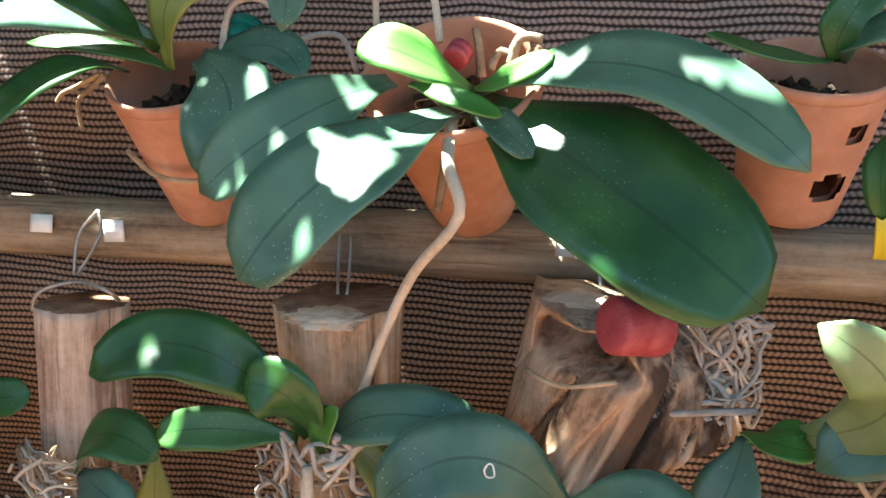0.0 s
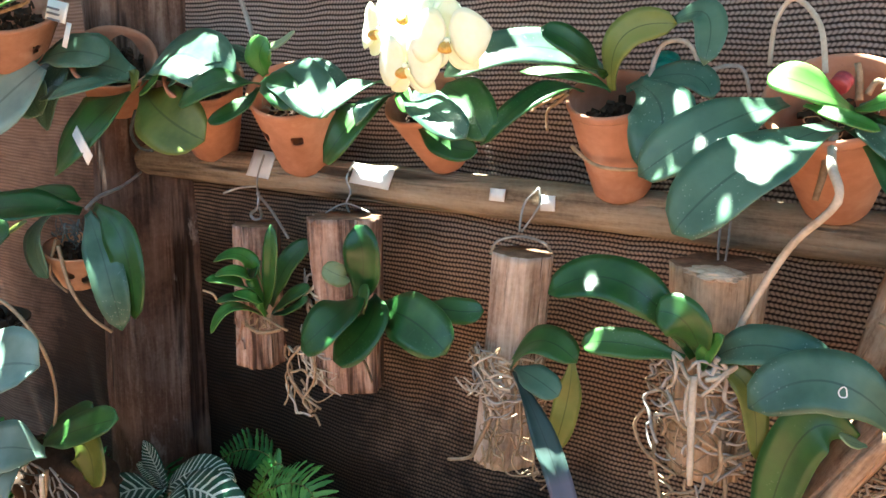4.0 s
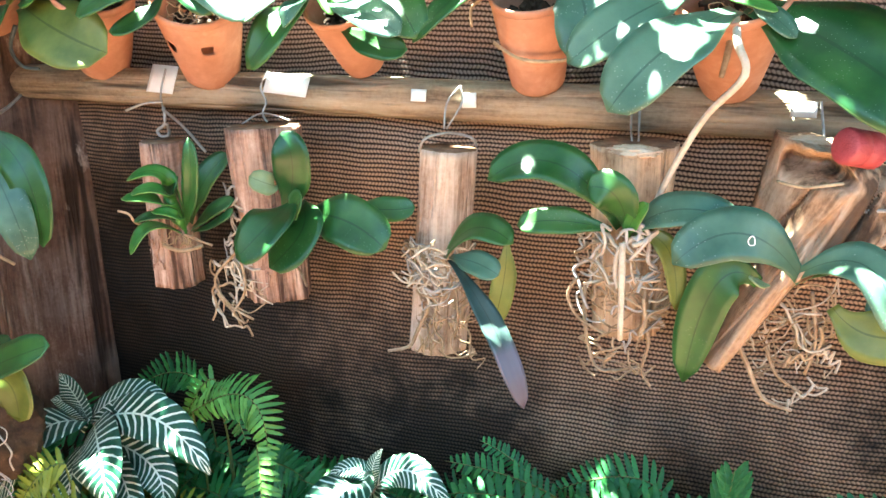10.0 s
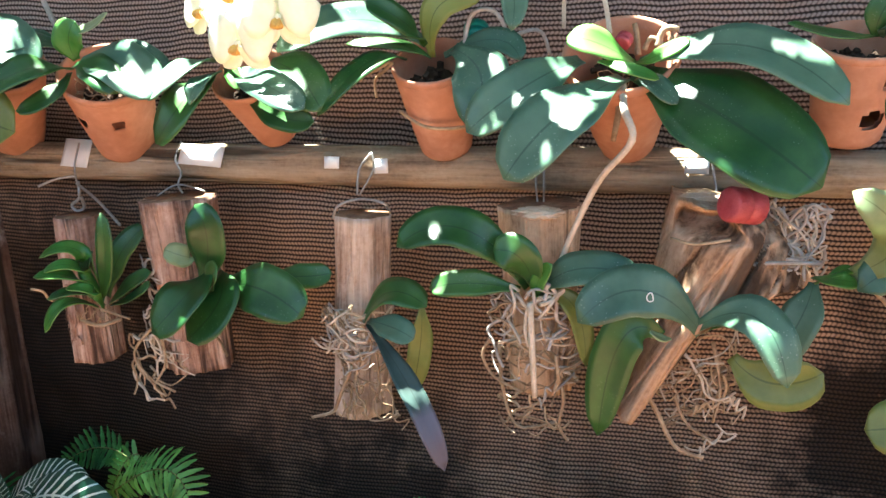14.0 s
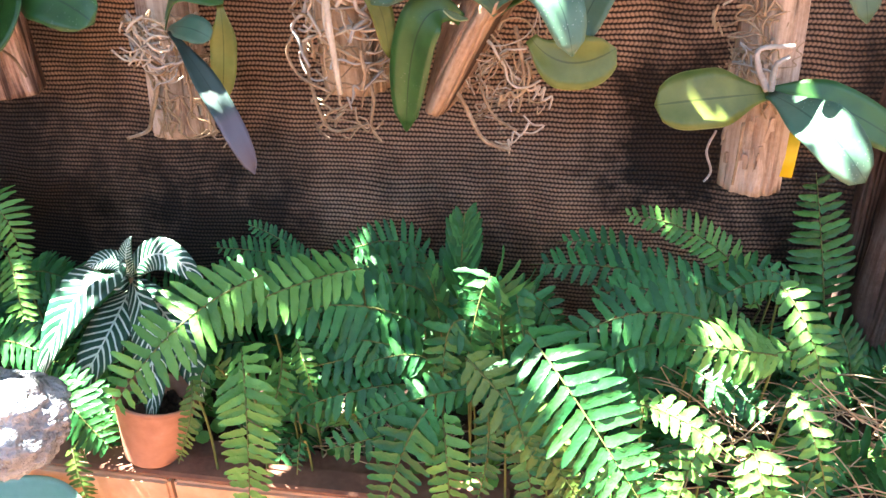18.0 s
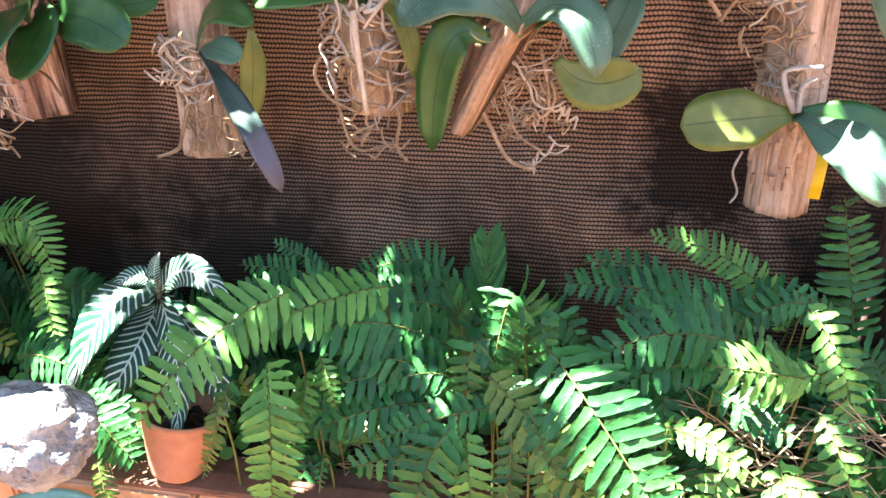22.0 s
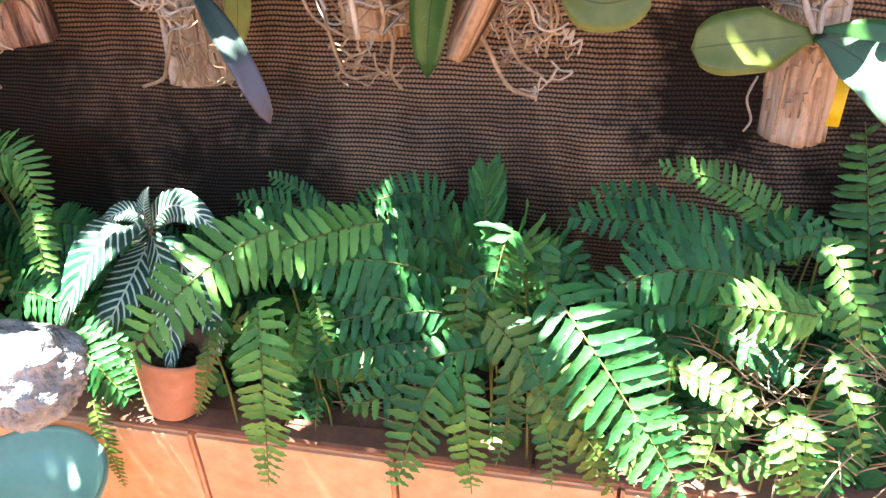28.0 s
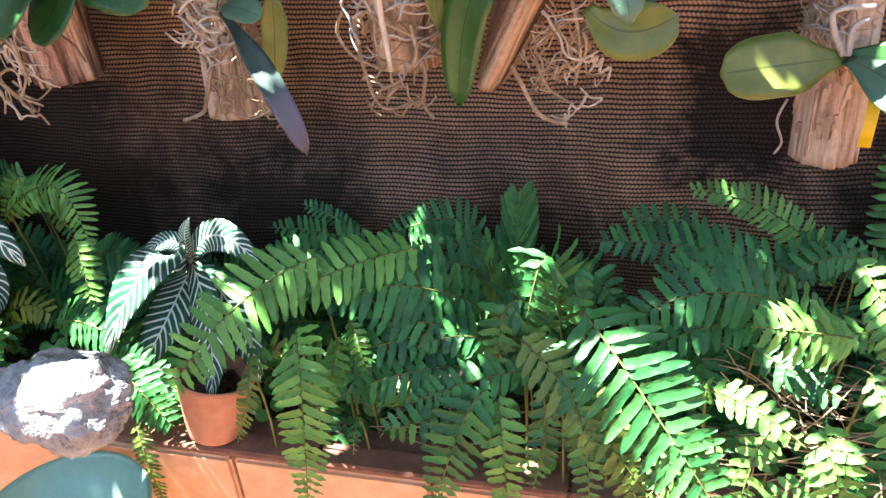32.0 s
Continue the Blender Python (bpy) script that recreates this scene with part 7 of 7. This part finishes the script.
frond(fern, (-0.217, -0.138, 0.977), (-0.198, -0.163, 0.938), (-0.192, -0.180, 0.879), 0.060, FERN_LIGHT, step=0.0088, face=(0, -0.85, 0.5), seed=62)
frond(fern, (-0.259, -0.073, 0.915), (-0.202, -0.082, 0.905), (-0.120, -0.090, 0.897), 0.081, FERN, step=0.0104, seed=63)
frond(fern, (-0.235, -0.198, 0.879), (-0.167, -0.223, 0.904), (-0.098, -0.240, 0.888), 0.074, FERN, step=0.0104, seed=64)
frond(fern, (-0.078, -0.286, 0.901), (-0.036, -0.312, 0.882), (0.000, -0.320, 0.843), 0.070, FERN, step=0.0096, seed=65)
frond(fern, (-0.116, -0.266, 0.872), (-0.057, -0.287, 0.896), (0.008, -0.300, 0.873), 0.059, FERN, step=0.0096, seed=66)
frond(fern, (-0.046, -0.324, 0.849), (-0.035, -0.341, 0.810), (-0.028, -0.345, 0.726), 0.036, FERN_OLIVE, step=0.0064, face=(0, -0.9, 0.4), seed=67)
frond(fern, (0.004, -0.275, 0.884), (0.031, -0.292, 0.868), (-0.004, -0.300, 0.828), 0.050, FERN, step=0.0096, seed=68)
frond(fern, (-0.397, -0.006, 0.980), (-0.451, -0.006, 0.989), (-0.515, -0.010, 0.956), 0.068, FERN, step=0.0096, face=(0, -0.9, 0.4), sag=-0.1, seed=69)
frond(fern, (-0.318, -0.079, 1.033), (-0.338, -0.087, 1.020), (-0.366, -0.100, 0.957), 0.054, FERN_LIGHT, step=0.0080, face=(-0.2, -0.85, 0.5), seed=70)
frond(fern, (-0.318, -0.073, 1.026), (-0.292, -0.077, 0.988), (-0.265, -0.090, 0.945), 0.044, FERN, step=0.0080, face=(0.2, -0.85, 0.5), seed=71)
frond(fern, (-0.435, -0.246, 0.972), (-0.460, -0.263, 0.962), (-0.487, -0.280, 0.916), 0.075, FERN_YELLOW, step=0.0080, seed=72)
frond(fern, (-0.411, -0.258, 0.932), (-0.436, -0.283, 0.932), (-0.463, -0.300, 0.882), 0.075, FERN_YELLOW, step=0.0080, seed=73)
frond(fern, (-0.658, -0.212, 0.886), (-0.684, -0.229, 0.894), (-0.741, -0.250, 0.856), 0.085, FERN_LIGHT, step=0.0080, seed=74)
frond(fern, (-0.596, -0.261, 0.873), (-0.621, -0.277, 0.877), (-0.666, -0.290, 0.862), 0.071, FERN_YELLOW, step=0.0080, seed=75)
frond(fern, (-0.262, -0.073, 0.908), (-0.219, -0.082, 0.919), (-0.178, -0.090, 0.912), 0.064, FERN, step=0.0096, seed=76)
bark_lump = tagged(part("lichened_log", lump_mesh((-0.047, -0.400, 0.951), (0.075, 0.05, 0.05)), LICHEN), "pale lichen-crusted log end beside the planter", "log")
bowl = tagged(part("glazed_bowl", bowl_mesh((-0.098, -0.420, 0.789), 0.095), TEAL), "pale teal glazed bowl in front of the planter", "bowl")
bloom = thing("yellow_leaf", (-0.049, -0.050, 1.691), "yellow leaf hanging above the flowers", "leaf")
leaf(bloom, (-0.063, -0.050, 1.698), (-0.043, -0.060, 1.681), (-0.028, -0.050, 1.673), 0.022, (0, -0.9, 0.3), mat=YELLOW_PETAL)
leaf(bloom, (-0.055, -0.050, 1.704), (-0.051, -0.060, 1.684), (-0.044, -0.060, 1.667), 0.019, (0, -0.9, 0.3), mat=YELLOW_PETAL)


# ---- the rest of the bed ----
gb = random.Random(31)


def fern_plant(x, y, fronds, label, spread, mats):
    """A clump of arching fronds from one crown."""
    t = thing("fern", (x, y, 0.785), label, "fern", "ferns")
    for i in range(fronds):
        a = gb.uniform(0, 2 * math.pi)
        ln = spread * gb.uniform(0.6, 1.15)
        dx, dy = math.cos(a) * ln, math.sin(a) * ln * (0.9 if math.sin(a) < 0 else 0.35)
        tip_y = min(0.04, y + dy)
        rise = gb.uniform(0.03, 0.10)
        tip_z = 0.785 + rise * gb.uniform(0.1, 0.9)
        if tip_y < -0.30:
            tip_y, tip_z = max(tip_y, -0.36), 0.80 - gb.uniform(0.0, 0.10)
        base = (x + gb.uniform(-0.02, 0.02), y + gb.uniform(-0.02, 0.02), 0.785)
        midp = (x + dx * 0.5, min(0.04, y + (tip_y - y) * 0.5), 0.79 + rise)
        frond(t, base, midp, (x + dx, tip_y, tip_z), gb.uniform(0.055, 0.085), gb.choice(mats), gb.uniform(0.009, 0.0115), (gb.uniform(-0.3, 0.3), -0.5, 0.85), gb.randint(0, 9999), stalk=False)
    return t


for k in range(14):
    fern_plant(-0.75 + k * 0.126 + gb.uniform(-0.03, 0.03), gb.choice((0.0, -0.05, -0.10)), 7, "dense sword fern with overlapping green fronds", 0.18, (FERN,))
for k in range(6):
    fern_plant(-0.66 + k * 0.29 + gb.uniform(-0.03, 0.03), -0.215, 4, "low young fern at the planter edge", 0.11, (FERN, FERN, FERN_LIGHT))
for k in range(8):
    fern_plant(-0.98 + k * 0.085 + gb.uniform(-0.02, 0.02), -0.2 + 0.04 * (k % 2), 5, "yellowing young fern at the planter edge", 0.13, (FERN_YELLOW, FERN_YELLOW, FERN_LIGHT))

# small creeping leaves between the ferns
bm = bmesh.new()
for _ in range(1500):
    x, y = gb.uniform(-1.4, 1.3), gb.uniform(-0.27, 0.05)
    z = 0.788 + gb.uniform(0, 0.03)
    p = Vector((x, y, z))
    d = Vector((gb.uniform(-1, 1), gb.uniform(-1, 0.2), gb.uniform(-0.4, 0.5))).normalized() * gb.uniform(0.014, 0.03)
    s = d.cross(Vector((gb.uniform(-0.4, 0.4), -0.6, 0.8))).normalized() * d.length * 0.42
    c = bm.verts.new(p + d * 0.5 - Vector((0, 0, 0.002)))
    ring = [bm.verts.new(q) for q in (p, p + d * 0.22 + s * 0.8, p + d * 0.55 + s, p + d * 0.85 + s * 0.6, p + d, p + d * 0.85 - s * 0.6, p + d * 0.55 - s, p + d * 0.22 - s * 0.8)]
    for i in range(8):
        bm.faces.new((ring[i], ring[(i + 1) % 8], c))
tagged(part("ground_cover", bm, FERN_LIGHT), "small creeping green leaves over the soil", "ground cover", kind="stuff")
bm = bmesh.new()
for k in range(340):
    if k % 3:
        x, y, z = gb.uniform(0.62, 0.98), gb.uniform(-0.31, -0.14), 0.83 + gb.uniform(0, 0.085)
    else:
        x, y, z = gb.uniform(0.12, 0.62), gb.uniform(-0.27, -0.20), 0.794 + gb.uniform(0, 0.035)
    p = Vector((x, y, z))
    d = Vector((gb.uniform(-1, 1), gb.uniform(-0.5, 0.5) if k % 3 else gb.uniform(-0.15, 0.4), gb.uniform(-0.35, 0.4) if k % 3 else gb.uniform(-0.05, 0.15))).normalized() * gb.uniform(0.04, 0.10)
    tube(bm, [p, p + d * 0.5 + Vector((0, 0, gb.uniform(-0.01, 0.012))), p + d], 0.0010, 0.0006, 4)
tagged(part("dry_fern_stems", bm, DRY), "tangle of dry brown fern stems", "dry stems", kind="stuff")
